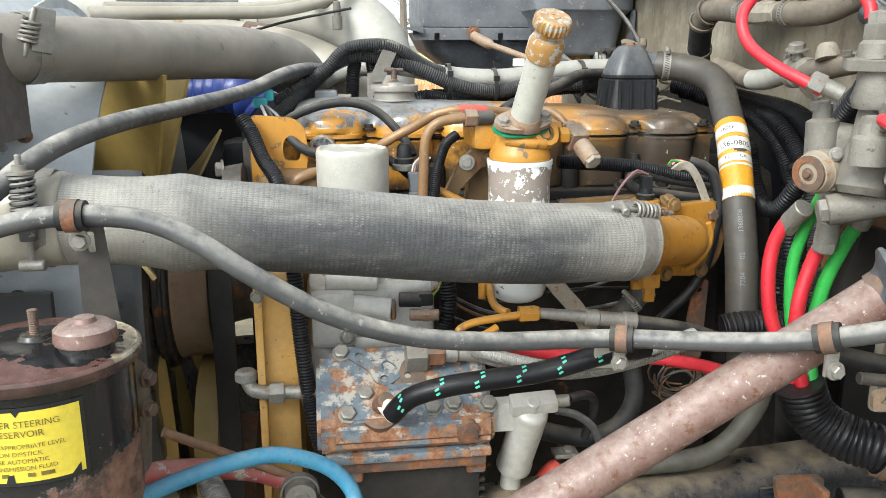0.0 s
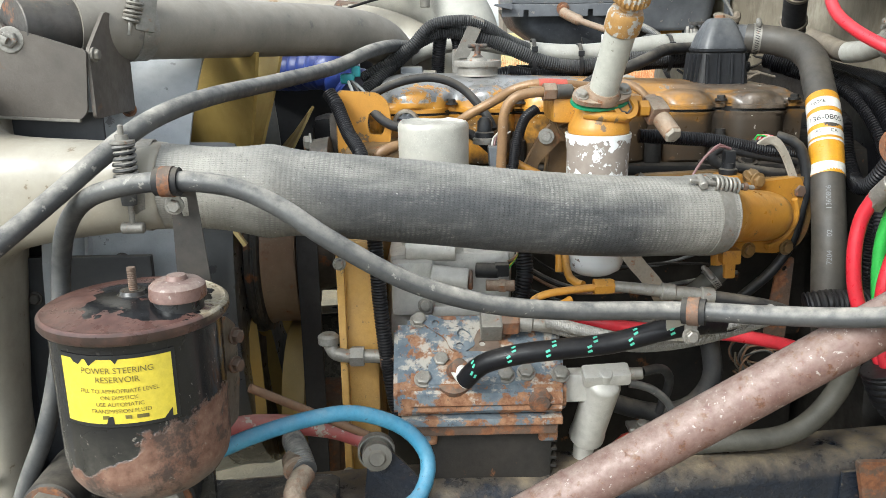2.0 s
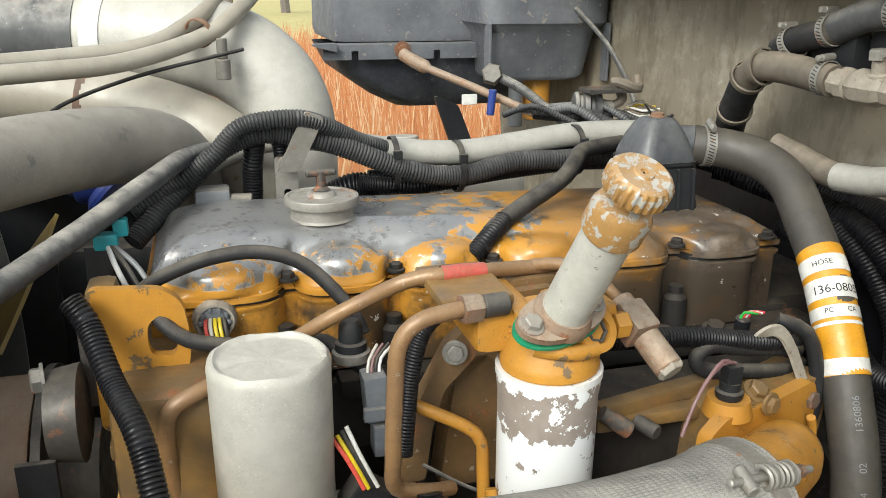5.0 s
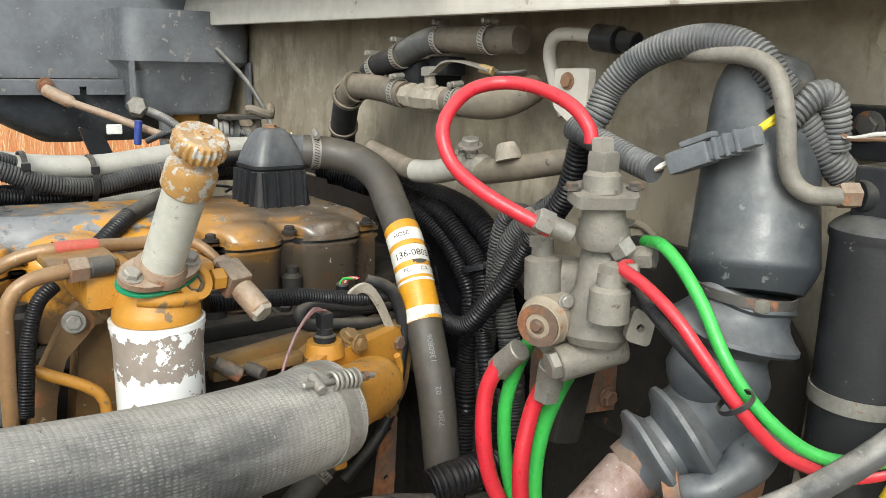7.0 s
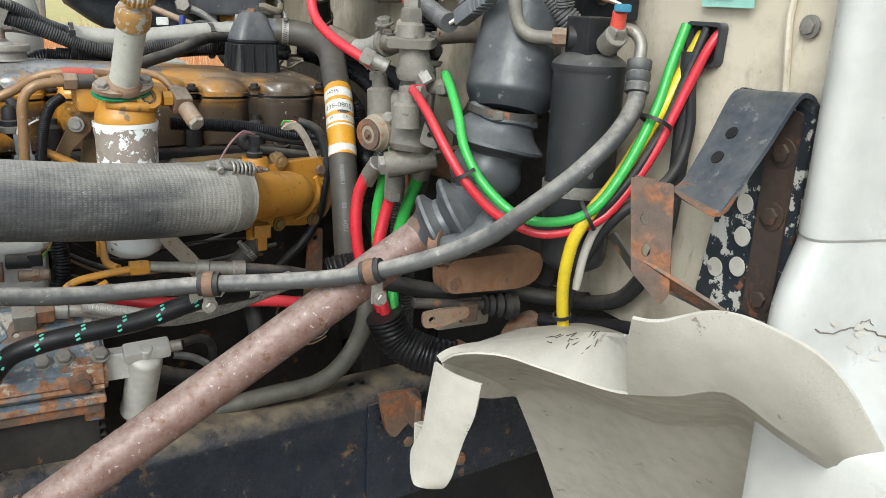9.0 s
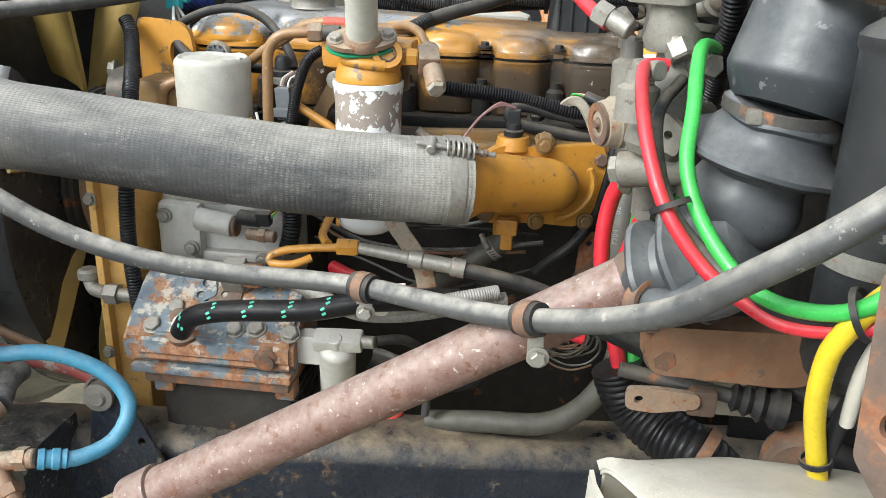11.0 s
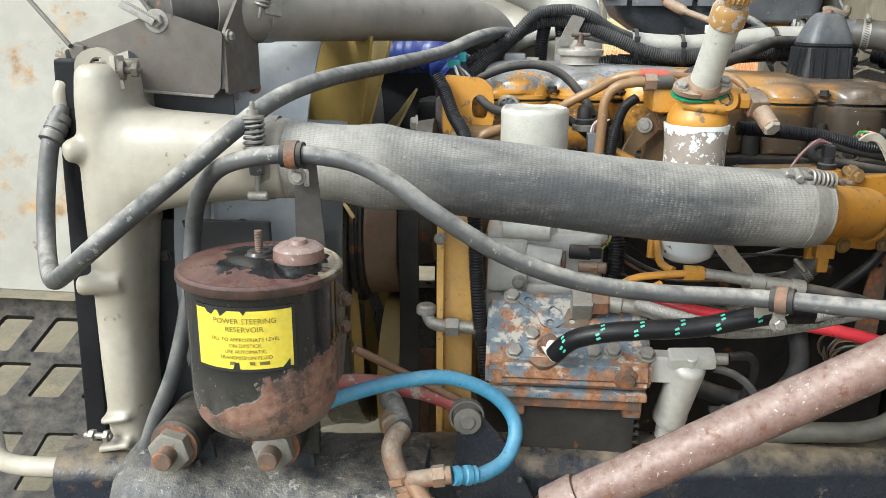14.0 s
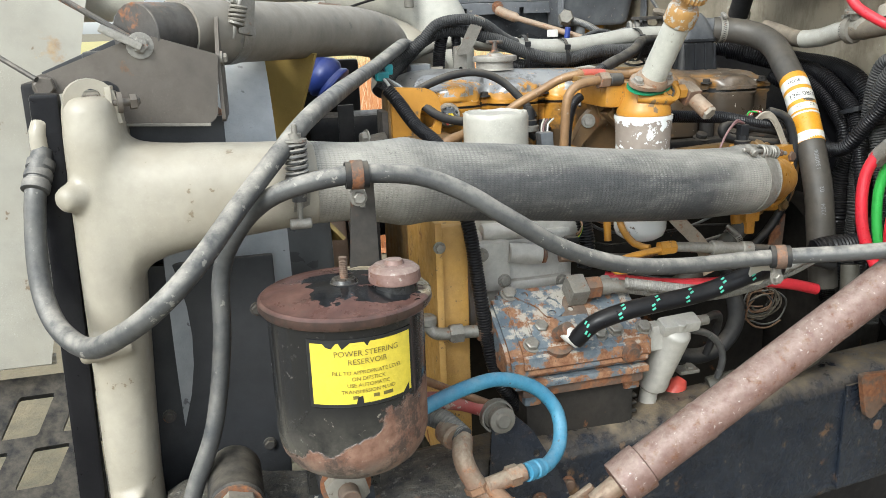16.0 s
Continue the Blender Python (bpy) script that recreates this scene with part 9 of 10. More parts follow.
ob = thing("evaporator_plate", (0.85, 1.12, 1.64), "pale painted evaporator pipe plate with a bolt", "bracket")
part("plate", plate(rounded([(0, 0.03), (0.03, 0.012), (0.06, 0.03), (0.062, 0.082), (0, 0.08)], 0.006), [], 0.012, frame_at((0.815, 1.16, 1.622), (0.0, -1, 0), (0, 0, 1))), "fender", ob)
bolts(ob, [(0.803, 1.135, 1.687)], (-1, 0, 0), 0.009, 0.007, "copper")
loom("wiring_loom", [(0.71, 1.02, 1.63), (0.72, 1.003, 1.654), (0.73, 0.996, 1.683), (0.74, 0.97, 1.712), (0.745, 0.926, 1.731), (0.75, 0.879, 1.736), (0.757, 0.839, 1.725), (0.765, 0.815, 1.697), (0.785, 0.795, 1.661), (0.805, 0.78, 1.632), (0.825, 0.77, 1.61)], 0.0165, "grey-black corrugated loom arching over the column").data.materials[0] = M["loom_grey"]
loom("wiring_loom", [(0.76, 0.8, 1.66), (0.772, 0.79, 1.678), (0.784, 0.782, 1.687), (0.794, 0.776, 1.683), (0.8, 0.772, 1.665), (0.806, 0.772, 1.635)], 0.0145, "corrugated loom bent back at the column").data.materials[0] = M["loom_grey"]
loom("wiring_loom", [(0.7, 1.02, 1.64), (0.7, 0.977, 1.627), (0.7, 0.931, 1.613), (0.7, 0.9, 1.606)], 0.0145, "cut end of a corrugated loom").data.materials[0] = M["loom_grey"]
solo("cable_tie", ring((0.762, 0.803, 1.683), (0.4, -0.6, -0.7), 0.019, 0.006, 0.002), "plastic", "black cable tie on the loom", "cable tie", "cable ties")
ob = thing("wire_connector", (0.71, 0.84, 1.63), "dark grey inline wire connector with latch and ribs", "connector")
m = frame_at((0.708, 0.838, 1.632), (0.0, -0.106, 0.043), (0, 0.3, 1))
mr = m.to_3x3().to_4x4()
part("housing", block(m @ Vector((-0.026, 0, 0)), (0.05, 0.023, 0.021), 0.004, mr), "connector_grey", ob)
part("cap_housing", block(m @ Vector((0.024, 0, 0)), (0.052, 0.019, 0.018), 0.004, mr), "connector_grey", ob)
part("latch", block(m @ Vector((-0.01, 0.014, 0.006)), (0.04, 0.006, 0.01), 0.002, mr), "connector_grey", ob)
for k in range(3):
    part("rib", block(m @ Vector((0.008 + 0.012 * k, 0, 0)), (0.004, 0.022, 0.021), 0.001, mr), "connector_grey", ob)
for k in range(2):
    wire([(0.7, 0.902, 1.606), (0.71, 0.895, 1.612), (0.718, 0.882, 1.621 + 0.004 * k)], 0.0034, "tan_strap" if k else "white_tape", ob)
    wire([(0.722, 0.808, 1.65), (0.73, 0.795, 1.66 + 0.004 * k), (0.745, 0.793, 1.67)], 0.003, "lime", ob)

# ---- heater hoses and shut-off valve on the firewall ----
h1 = [(0.79, 1.696, 1.55), (0.765, 1.652, 1.59), (0.75, 1.618, 1.622), (0.742, 1.597, 1.644), (0.74, 1.565, 1.662), (0.75, 1.515, 1.662), (0.757, 1.445, 1.654)]
ob = hose("heater_hose", h1, 0.0205, "tan_hose", "dusty brown-grey heater hose bent down behind the harness")
part("lower_sleeve", tube(h1[:4], 0.0225, 20), "rubber", ob, "black lower hose sleeve")
for k in (1, 3, 4):
    d = Vector(h1[k + 1]) - Vector(h1[k - 1])
    part("wire_clamp", ring(h1[k], d, 0.0235, 0.007, 0.003), "tan_hose", ob, "grimy wire clamp")
worm_clamp(ob, (0.756, 1.46, 1.657), (0.1, -1, 0), 0.0207)
sv = thing("shutoff_valve", (0.758, 1.423, 1.652), "pale corroded shut-off valve with a yellow-tipped lever", "valve")
va, vb = Vector((0.757, 1.445, 1.654)), Vector((0.767, 1.327, 1.651))
part("body", lathe(va, vb, [(0, 0.0165), (0.012, 0.0165), (0.013, 0.02), (0.026, 0.02), (0.028, 0.0165), (0.034, 0.0195), (0.04, 0.0215), (0.068, 0.0215), (0.074, 0.0195), (0.08, 0.0165), (0.084, 0.019), (0.096, 0.019), (0.098, 0.016), ((vb - va).length, 0.0155)], 8), "valve_body", sv)
part("stem", lathe((0.76, 1.378, 1.66), (0.755, 1.376, 1.687), [(0, 0.0135), (0.01, 0.0125), (0.012, 0.009), (0.027, 0.008)], 16), "valve_body", sv)
part("stem_nut", hexa((0.755, 1.376, 1.687), (-0.1, 0, 1), 0.013, 0.012), "zinc", sv)
la = [Vector(q) for q in [(0.755, 1.376, 1.687), (0.755, 1.361, 1.691), (0.76, 1.343, 1.704), (0.77, 1.317, 1.706), (0.79, 1.271, 1.695)]]
bm = bmesh.new()
line = glide(la, 0.005)
rows = [[bm.verts.new(q + Vector((sx * (0.006 + 0.004 * i / len(line)), 0, sz))) for sx, sz in ((-1, 0), (1, 0), (1, 0.003), (-1, 0.003))] for i, q in enumerate(line)]
for p, q in zip(rows, rows[1:]):
    for k in range(4):
        bm.faces.new((p[k], p[(k + 1) % 4], q[(k + 1) % 4], q[k]))
bm.faces.new(rows[0])
bm.faces.new(rows[-1])
bmesh.ops.recalc_face_normals(bm, faces=bm.faces)
part("lever", bm, "alu", sv, "bent steel lever")
part("lever_sleeve", tube([la[-1], la[-1] * 0.6 + la[-2] * 0.4], 0.0065, 10), worn("chipped_lever_yellow", (0.5, 0.3, 0.05), (0.3, 0.22, 0.12), 0.5, dust=0.4, scale=40, chip=0.4, chip_col=(0.25, 0.2, 0.14)), sv, "worn yellow lever tip")
wire([(0.8, 1.279, 1.692), (0.8, 1.244, 1.694), (0.82, 1.234, 1.697)], 0.003, "rubber_grey", sv)
ob = hose("heater_hose", [(0.765, 1.341, 1.652), (0.767, 1.321, 1.65), (0.775, 1.281, 1.648), (0.785, 1.243, 1.652), (0.8, 1.222, 1.663), (0.83, 1.23, 1.673)], 0.0205, "tan_hose", "brown-grey heater hose to the evaporator box")
worm_clamp(ob, (0.767, 1.322, 1.65), (0.1, -1, 0), 0.0207)
ub = [(0.77, 1.573, 1.684), (0.77, 1.531, 1.701), (0.775, 1.496, 1.709), (0.78, 1.48, 1.716), (0.785, 1.436, 1.734), (0.79, 1.394, 1.74), (0.79, 1.314, 1.738), (0.8, 1.226, 1.739)]
ob = hose("heater_hose", ub[2:], 0.0195, "tan_hose", "upper heater hose along the firewall")
part("grey_sleeve", tube(ub[3:6], 0.0203, 20), "rubber_grey", ob, "grey reinforced hose section")
part("dark_sleeve", tube(ub[:4], 0.0185, 20), "rubber", ob, "black hose tee")
for p, dd in (((0.777, 1.486, 1.714), (0, -1, 0.25)), ((0.79, 1.394, 1.739), (0, -1, 0.05)), ((0.79, 1.278, 1.739), (0, -1, 0)), ((0.77, 1.547, 1.694), (0, -1, 0.5))):
    worm_clamp(ob, p, dd, 0.0205, "bare_strap")
ob = thing("wall_block", (0.82, 1.5, 1.67), "dark plastic pipe block on the firewall", "bracket")
part("shell", add(block((0.83, 1.5, 1.685), (0.09, 0.1, 0.05), 0.01), block((0.82, 1.42, 1.7), (0.04, 0.05, 0.03), 0.006)), "plastic", ob)
cp = [(0.74, 1.522, 1.561), (0.755, 1.486, 1.55), (0.76, 1.458, 1.542), (0.765, 1.423, 1.537), (0.77, 1.377, 1.541), (0.77, 1.325, 1.553), (0.77, 1.3, 1.555), (0.77, 1.258, 1.556), (0.78, 1.215, 1.564), (0.79, 1.185, 1.571), (0.82, 1.15, 1.58), (0.87, 1.125, 1.585)]
ob = hose("coolant_pipe", cp, 0.0175, "tan_hose", "grey painted coolant pipe with a bolted coupling", "pipe")
part("painted_length", tube(cp[3:7], 0.0182, 20), "pump_grey", ob, "pale grey painted length")
worm_clamp(ob, cp[6], (0, -1, 0.1), 0.0205)
part("coupling", lathe(cp[6], cp[8], [(-0.004, 0.018), (0.0, 0.026), (0.012, 0.026), (0.014, 0.019), (0.035, 0.022), (0.045, 0.018)], 24), "alu", ob)
part("cock", add(rod((0.765, 1.28, 1.575), (0.76, 1.279, 1.593), 0.009), hexa((0.76, 1.279, 1.591), (-0.2, -0.2, 1), 0.0135, 0.012, 0.018)), "zinc", ob)
part("stub", lathe((0.77, 1.206, 1.578), (0.77, 1.215, 1.607), [(0, 0.019), (0.012, 0.017), (0.022, 0.0135), (0.024, 0.011)], 18), "valve_body", ob)

# ---- rusty bonnet latch bracket on the firewall ----
br = thing("bonnet_bracket", (0.85, 0.47, 1.3), "rusty black folded steel bonnet rest bracket with holes", "bracket")
part("back_plate", plate(rounded([(-0.03, 0.0), (0.1, -0.02), (0.103, 0.262), (-0.005, 0.268), (-0.012, 0.12)], 0.006), [], 0.006, frame_at((0.918, 0.543, 1.285), (0.05, -1, 0), (0, 0, 1))), "chipped_plate", br)


def bent_band(lines, thick):
    """A folded steel strip: each line is one edge of the strip, point by point along the fold."""
    return thicken(swept([even(r, 4) for r in lines]), thick)


upper_l = [(0.922, 0.545, 1.5), (0.921, 0.541, 1.538), (0.905, 0.536, 1.551), (0.88, 0.53, 1.545), (0.846, 0.524, 1.495), (0.812, 0.519, 1.45), (0.796, 0.517, 1.444), (0.765, 0.514, 1.456), (0.736, 0.512, 1.462)]
upper_r = [(0.922, 0.44, 1.5), (0.921, 0.441, 1.543), (0.908, 0.442, 1.556), (0.886, 0.44, 1.552), (0.85, 0.438, 1.505), (0.814, 0.437, 1.46), (0.798, 0.442, 1.432), (0.778, 0.462, 1.442), (0.759, 0.477, 1.457)]
mid = [Vector(a).lerp(Vector(b), 0.5) for a, b in zip(upper_l, upper_r)]
part("upper_leaf", bent_band([upper_l[:7], mid[:7], upper_r[:7]], 0.005), "blue_steel", br)
part("lip", bent_band([upper_l[5:], mid[5:], upper_r[5:]], 0.005), "rusty", br)
leaf = br.children[-2]
tree = bvhtree.BVHTree.FromPolygons([v.co.copy() for v in leaf.data.vertices], [tuple(p.vertices) for p in leaf.data.polygons])
for u, v in ((0.36, 0.42), (0.36, 0.7)):
    q = Vector(upper_l[3]).lerp(Vector(upper_l[5]), v).lerp(Vector(upper_r[3]).lerp(Vector(upper_r[5]), v), u)
    nn = Vector((-0.8, 0.02, 0.6)).normalized()
    q = tree.ray_cast(q + nn * 0.05, -nn)[0] or q
    part("bolt_hole", lathe(q - nn * 0.001, q + nn * 0.1, [(0, 0.0078), (0.0014, 0.0078)], 18), "loom", br)
m = frame_at((0.732, 0.513, 1.461), (0.03, -0.036, 0), (0.22, -0.05, 1))
part("front_leaf", plate(rounded([(0, 0), (0.047, -0.003), (0.058, -0.122), (0.05, -0.136), (0.014, -0.104)], 0.004), [circle(0.021, -0.043, 0.006, 12, 0.8, 1.2), circle(0.027, -0.078, 0.006, 12, 0.8, 1.2)], 0.005, m), "rusty", br)
part("foot", plate(rounded([(0, 0), (0.13, 0.01), (0.13, 0.03), (0.0, 0.03)], 0.006), [], 0.004, frame_at((0.748, 0.505, 1.357), (0.45, -0.75, -0.35), (0.2, -1, 0))), "rusty", br)
part("bolt_strip", plate(rounded([(0, 0), (0.04, 0), (0.04, 0.25), (0, 0.25)], 0.008), [], 0.004, frame_at((0.9135, 0.492, 1.285), (0.05, -1, 0), (0, 0, 1))), "brown_plate", br)
bolts(br, [(0.911, 0.468, 1.487), (0.911, 0.47, 1.412), (0.911, 0.468, 1.31)], (-1, 0, 0), 0.011, 0.008, "brown_plate", 0.017)
for y, z in ((0.512, 1.417), (0.509, 1.377), (0.51, 1.338), (0.545, 1.327)):
    part("paint_spot", lathe((0.9115, y, z), (0.8, y, z), [(0, 0.0125), (0.0012, 0.012)], 20), "fender", br)
bm = plate(rounded([(-0.01, 0.03), (0.0, 0.03), (0.04, -0.012), (0.21, -0.022), (0.21, -0.008), (0.05, 0.004), (0.01, 0.045)], 0.004), [], 0.004, frame_at((0.845, 0.66, 1.31), (0.05, -1, 0), (-0.3, 0, 1)))
solo("support_strip", bm, "steel", "thin dark steel strip below the bracket", "bracket")
solo("black_hose", tube([(0.902, 0.626, 1.588), (0.9, 0.622, 1.506), (0.897, 0.618, 1.429), (0.893, 0.625, 1.341), (0.89, 0.656, 1.274), (0.885, 0.699, 1.23), (0.88, 0.783, 1.2), (0.88, 0.87, 1.185)], 0.0115, 14), "rubber", "black drain hose down the firewall", "hose")
part("screw", hexa((0.925, 0.472, 1.626), (-1, 0, 0), 0.009, 0.007, 0.013), "zinc", firewall)
part("screw", hexa((0.91, 0.42, 1.41), (-1, 0, 0), 0.009, 0.004, 0.011), "steel", firewall)

# caution sticker
sk = thing("caution_sticker", (wall_x(0.585, 0) - 0.002, 0.585, 1.7), "mint green air conditioning caution sticker with yellow band", "sticker")
ms = frame_at((wall_x(0.583, 0) - 0.011, 0.583, 1.698), (0.05, -1, 0), (0, 0, 1))
for nm, pts, mat, lift in (("sheet", [(-0.04, -0.055), (0.04, -0.055), (0.04, 0.055), (-0.04, 0.055)], "mint", 0.0), ("band", [(-0.038, 0.026), (0.038, 0.026), (0.038, 0.04), (-0.038, 0.04)], "lime", 0.0012)):
    part(nm, plate(pts, [], 0.001, ms @ Matrix.Translation((0, 0, lift))), mat, sk)
bm = bmesh.new()
for text, x, y, s in (("Air Conditioning", 0, 0.0475, 0.0098), ("CAUTION", 0.006, 0.033, 0.0125), ("R-134A, 2LB 14OZ (1.31 KG)", 0, -0.036, 0.0062)):
    one = lettering(text, s)
    bmesh.ops.translate(one, vec=(x, y, 0), verts=one.verts)
    add(bm, one)
add(bm, bars([(-0.004 + 0.003 * (k % 2), 0.02 - 0.0058 * k, 0.064 - 0.006 * (k % 3)) for k in range(7)] + [(0, -0.024, 0.05), (-0.01, -0.045, 0.04)], 0.0022))
bmesh.ops.transform(bm, matrix=ms @ Matrix.Translation((0, 0, 0.0028)), verts=bm.verts)
part("print", bm, worn("faded_dark_print", (0.05, 0.085, 0.075), None, 0.5, dust=0.2, scale=60, chip=0.3, chip_col=(0.2, 0.36, 0.31)), sk)
part("warning_mark", plate([(-0.033, 0.0285), (-0.023, 0.0285), (-0.028, 0.038)], [], 0.0006, ms @ Matrix.Translation((0, 0, 0.003)), 0.0001), "ink", sk)

# ---- breather and its hose with orange part label ----
bx = Vector((0.587, 1.57, 1.474))
bt = thing("breather_housing", bx, "ribbed black plastic breather housing on the valve cover", "breather")


def square_ring(z, h, r):
    return [(bx.x + x, bx.y + y, z) for x, y in rounded([(-h, -h), (h, -h), (h, h), (-h, h)], r, 4)]


for nm, mt, secs in (("box", "plastic", ((1.449, 0.056, 0.008), (1.456, 0.056, 0.008), (1.459, 0.05, 0.012), (1.535, 0.043, 0.02), (1.538, 0.046, 0.022), (1.543, 0.046, 0.022))),
                     ("cap", "breather_cap", ((1.543, 0.044, 0.02), (1.55, 0.043, 0.021), (1.57, 0.036, 0.019), (1.588, 0.027, 0.016), (1.596, 0.02, 0.012), (1.598, 0.014, 0.008)))):
    bm = bmesh.new()
    rows = [[bm.verts.new(p) for p in square_ring(z, h, r)] for z, h, r in secs]
    for a, b in zip(rows, rows[1:]):
        for i in range(len(a)):
            bm.faces.new((a[i], a[(i + 1) % len(a)], b[(i + 1) % len(a)], b[i]))
    bm.faces.new(rows[-1])
    bm.faces.new(rows[0][::-1])
    part(nm, bm, mt, bt)
for s in (-0.034, -0.012, 0.012, 0.034):
    part("rib", block((bx.x + s, bx.y - 0.048, 1.497), (0.004, 0.008, 0.074), 0.001, pose(0, 0, 0, -5, 0, 0)), "plastic", bt)
    part("rib", block((bx.x - 0.048, bx.y + s, 1.497), (0.008, 0.004, 0.074), 0.001, pose(0, 0, 0, 0, 5, 0)), "plastic", bt)
part("outlet", tube([(bx.x, bx.y, 1.555), (bx.x + 0.03, bx.y - 0.006, 1.56), (bx.x + 0.062, bx.y - 0.014, 1.559)], 0.026, 22, step=0.008), "breather_cap", bt)
bolts(bt, [(bx.x, bx.y, 1.597)], (0, 0, 1), 0.009, 0.007, "copper")
sh2 = [(0.634, 1.553, 1.561), (0.675, 1.53, 1.557), (0.706, 1.495, 1.546), (0.715, 1.45, 1.525), (0.706, 1.4, 1.49), (0.695, 1.345, 1.445), (0.682, 1.295, 1.39), (0.672, 1.255, 1.33), (0.665, 1.22, 1.26), (0.664, 1.2, 1.17), (0.67, 1.19, 1.08)]
sh3 = thing("breather_hose", sh2[0], "thick black breather hose with an orange and white part label", "hose")
part("hose_body", tube(sh2, 0.0262, 36, step=0.006), worn("matte_brown_black_rubber", (0.045, 0.042, 0.038), (0.065, 0.056, 0.045), 0.55, dust=0.25, scale=10, dust_col=(0.22, 0.18, 0.13)), sh3)
worm_clamp(sh3, (0.65, 1.545, 1.56), (1, -0.3, -0.05), 0.0268, "zinc", (0, -0.3, 1), 0.014)
part("label_tape", tube([(0.6985, 1.361, 1.459), (0.695, 1.345, 1.445), (0.682, 1.295, 1.39), (0.674, 1.263, 1.345)], 0.0268, 36, step=0.004, caps=False), "orange_tape", sh3, "orange label tape")
whole = glide(sh2, 0.002)
def at_z(z):
    return min(range(len(whole)), key=lambda i: abs(whole[i].z - z) + (0 if i > 60 else 9))


for z0, z1 in ((1.451, 1.4362), (1.4311, 1.4134), (1.4077, 1.3969), (1.3935, 1.3895), (1.361, 1.345)):
    i, j = at_z(z0), at_z(z1)
    part("white_band", tube([whole[i], whole[(i + j) // 2], whole[j]], 0.0273, 36, step=0.003, caps=False), "white_tape", sh3)


def hose_letters(text, z, size, turn, flip, lift=0.0278):
    i = at_z(z)
    t = (whole[i + 2] - whole[i - 2]).normalized()
    out = (Vector((-0.45, -1, 0.2)) - t * Vector((-0.45, -1, 0.2)).dot(t)).normalized()
    side = t.cross(out)
    bm = lettering(text, size)
    for v in bm.verts:
        u, w = (v.co.x, v.co.y) if not turn else (v.co.y * flip, v.co.x * -flip)
        a = -u / 0.0275
        v.co = whole[i] + (-t) * w + (out * math.cos(a) - side * math.sin(a) * -1) * lift
    return bm


part("label_text", hose_letters("136-0805", 1.4208, 0.0145, False, 1), "ink", sh3)
part("label_text", hose_letters("HOSE      ", 1.443, 0.0095, False, 1), "ink", sh3)
part("label_text", hose_letters("PC      CA", 1.402, 0.0085, False, 1), "ink", sh3)
for text, z0 in (("1360806", 1.31), ("02", 1.262), ("7204", 1.228)):
    part("hose_print", hose_letters(text, z0, 0.0115, True, -1, 0.0267), "plastic_grey", sh3, "faded grey hose print")

# ---- harness and pipes behind the valve cover ----
solo("coolant_line", tube([(-0.02, 1.76, 1.52), (0.06, 1.77, 1.55), (0.14, 1.76, 1.556), (0.184, 1.74, 1.55), (0.268, 1.73, 1.536), (0.357, 1.72, 1.532), (0.442, 1.72, 1.54), (0.53, 1.72, 1.55), (0.623, 1.71, 1.552), (0.69, 1.69, 1.55)], 0.0185, 20), "pump_grey", "light grey coolant line along the back of the engine", "hose")
for pts, r in (
        ([(-0.1, 1.62, 1.46), (-0.06, 1.655, 1.495), (-0.02, 1.675, 1.53), (0.021, 1.68, 1.563), (0.075, 1.68, 1.579), (0.158, 1.68, 1.562), (0.267, 1.68, 1.518), (0.346, 1.685, 1.506), (0.429, 1.69, 1.52), (0.515, 1.69, 1.52), (0.6, 1.7, 1.525), (0.7, 1.72, 1.52)], 0.0145),
        ([(-0.1, 1.65, 1.49), (-0.055, 1.66, 1.515), (0.001, 1.66, 1.553), (0.043, 1.66, 1.592), (0.109, 1.66, 1.6), (0.15, 1.67, 1.588), (0.2, 1.7, 1.56), (0.25, 1.73, 1.54)], 0.012),
        ([(0.2, 1.7, 1.5), (0.3, 1.71, 1.488), (0.42, 1.71, 1.5), (0.55, 1.7, 1.51), (0.7, 1.7, 1.5)], 0.011),
        ([(0.22, 1.735, 1.5), (0.34, 1.74, 1.498), (0.46, 1.73, 1.512), (0.58, 1.72, 1.53), (0.7, 1.72, 1.53)], 0.01),
        ([(0.02, 1.72, 1.4), (0.05, 1.71, 1.47), (0.055, 1.7, 1.53), (0.06, 1.69, 1.57)], 0.014),
        ([(0.095, 1.72, 1.4), (0.1, 1.71, 1.47), (0.095, 1.7, 1.54), (0.09, 1.69, 1.575)], 0.011),
        ([(0.16, 1.74, 1.47), (0.2, 1.73, 1.488), (0.25, 1.72, 1.48), (0.3, 1.73, 1.46)], 0.02)):
    solo("wiring_loom", tube(pts, r, 14, ribs=r * 0.12, pitch=0.0045), "loom_dull" if r in (0.0145, 0.012) else "loom", "dusty black corrugated engine harness behind the valve cover", "wiring loom")
for x, y, z in ((0.25, 1.705, 1.525), (0.345, 1.705, 1.515), (0.53, 1.705, 1.53)):
    tie = thing("cable_tie", (x, y, z), "black cable tie bundling the harness", "cable tie", "cable ties")
    part("band", ring((x, y, z), (1, 0, 0), 0.036, 0.008, 0.002), "plastic", tie)
    part("head", block((x, y - 0.034, z + 0.018), (0.012, 0.009, 0.012), 0.002), "plastic", tie)
solo("sensor_hose", tube([(0.298, 1.455, 1.468), (0.32, 1.475, 1.484), (0.341, 1.49, 1.493), (0.38, 1.515, 1.505), (0.41, 1.535, 1.512), (0.45, 1.56, 1.525), (0.483, 1.6, 1.535), (0.52, 1.65, 1.54), (0.6, 1.69, 1.54)], 0.0115, 16), "rubber", "black hose lying across the valve cover", "hose")
ob = thing("wiring_plug", (0.28, 1.443, 1.457), "small teal plug at the end of the cover loom", "connector")
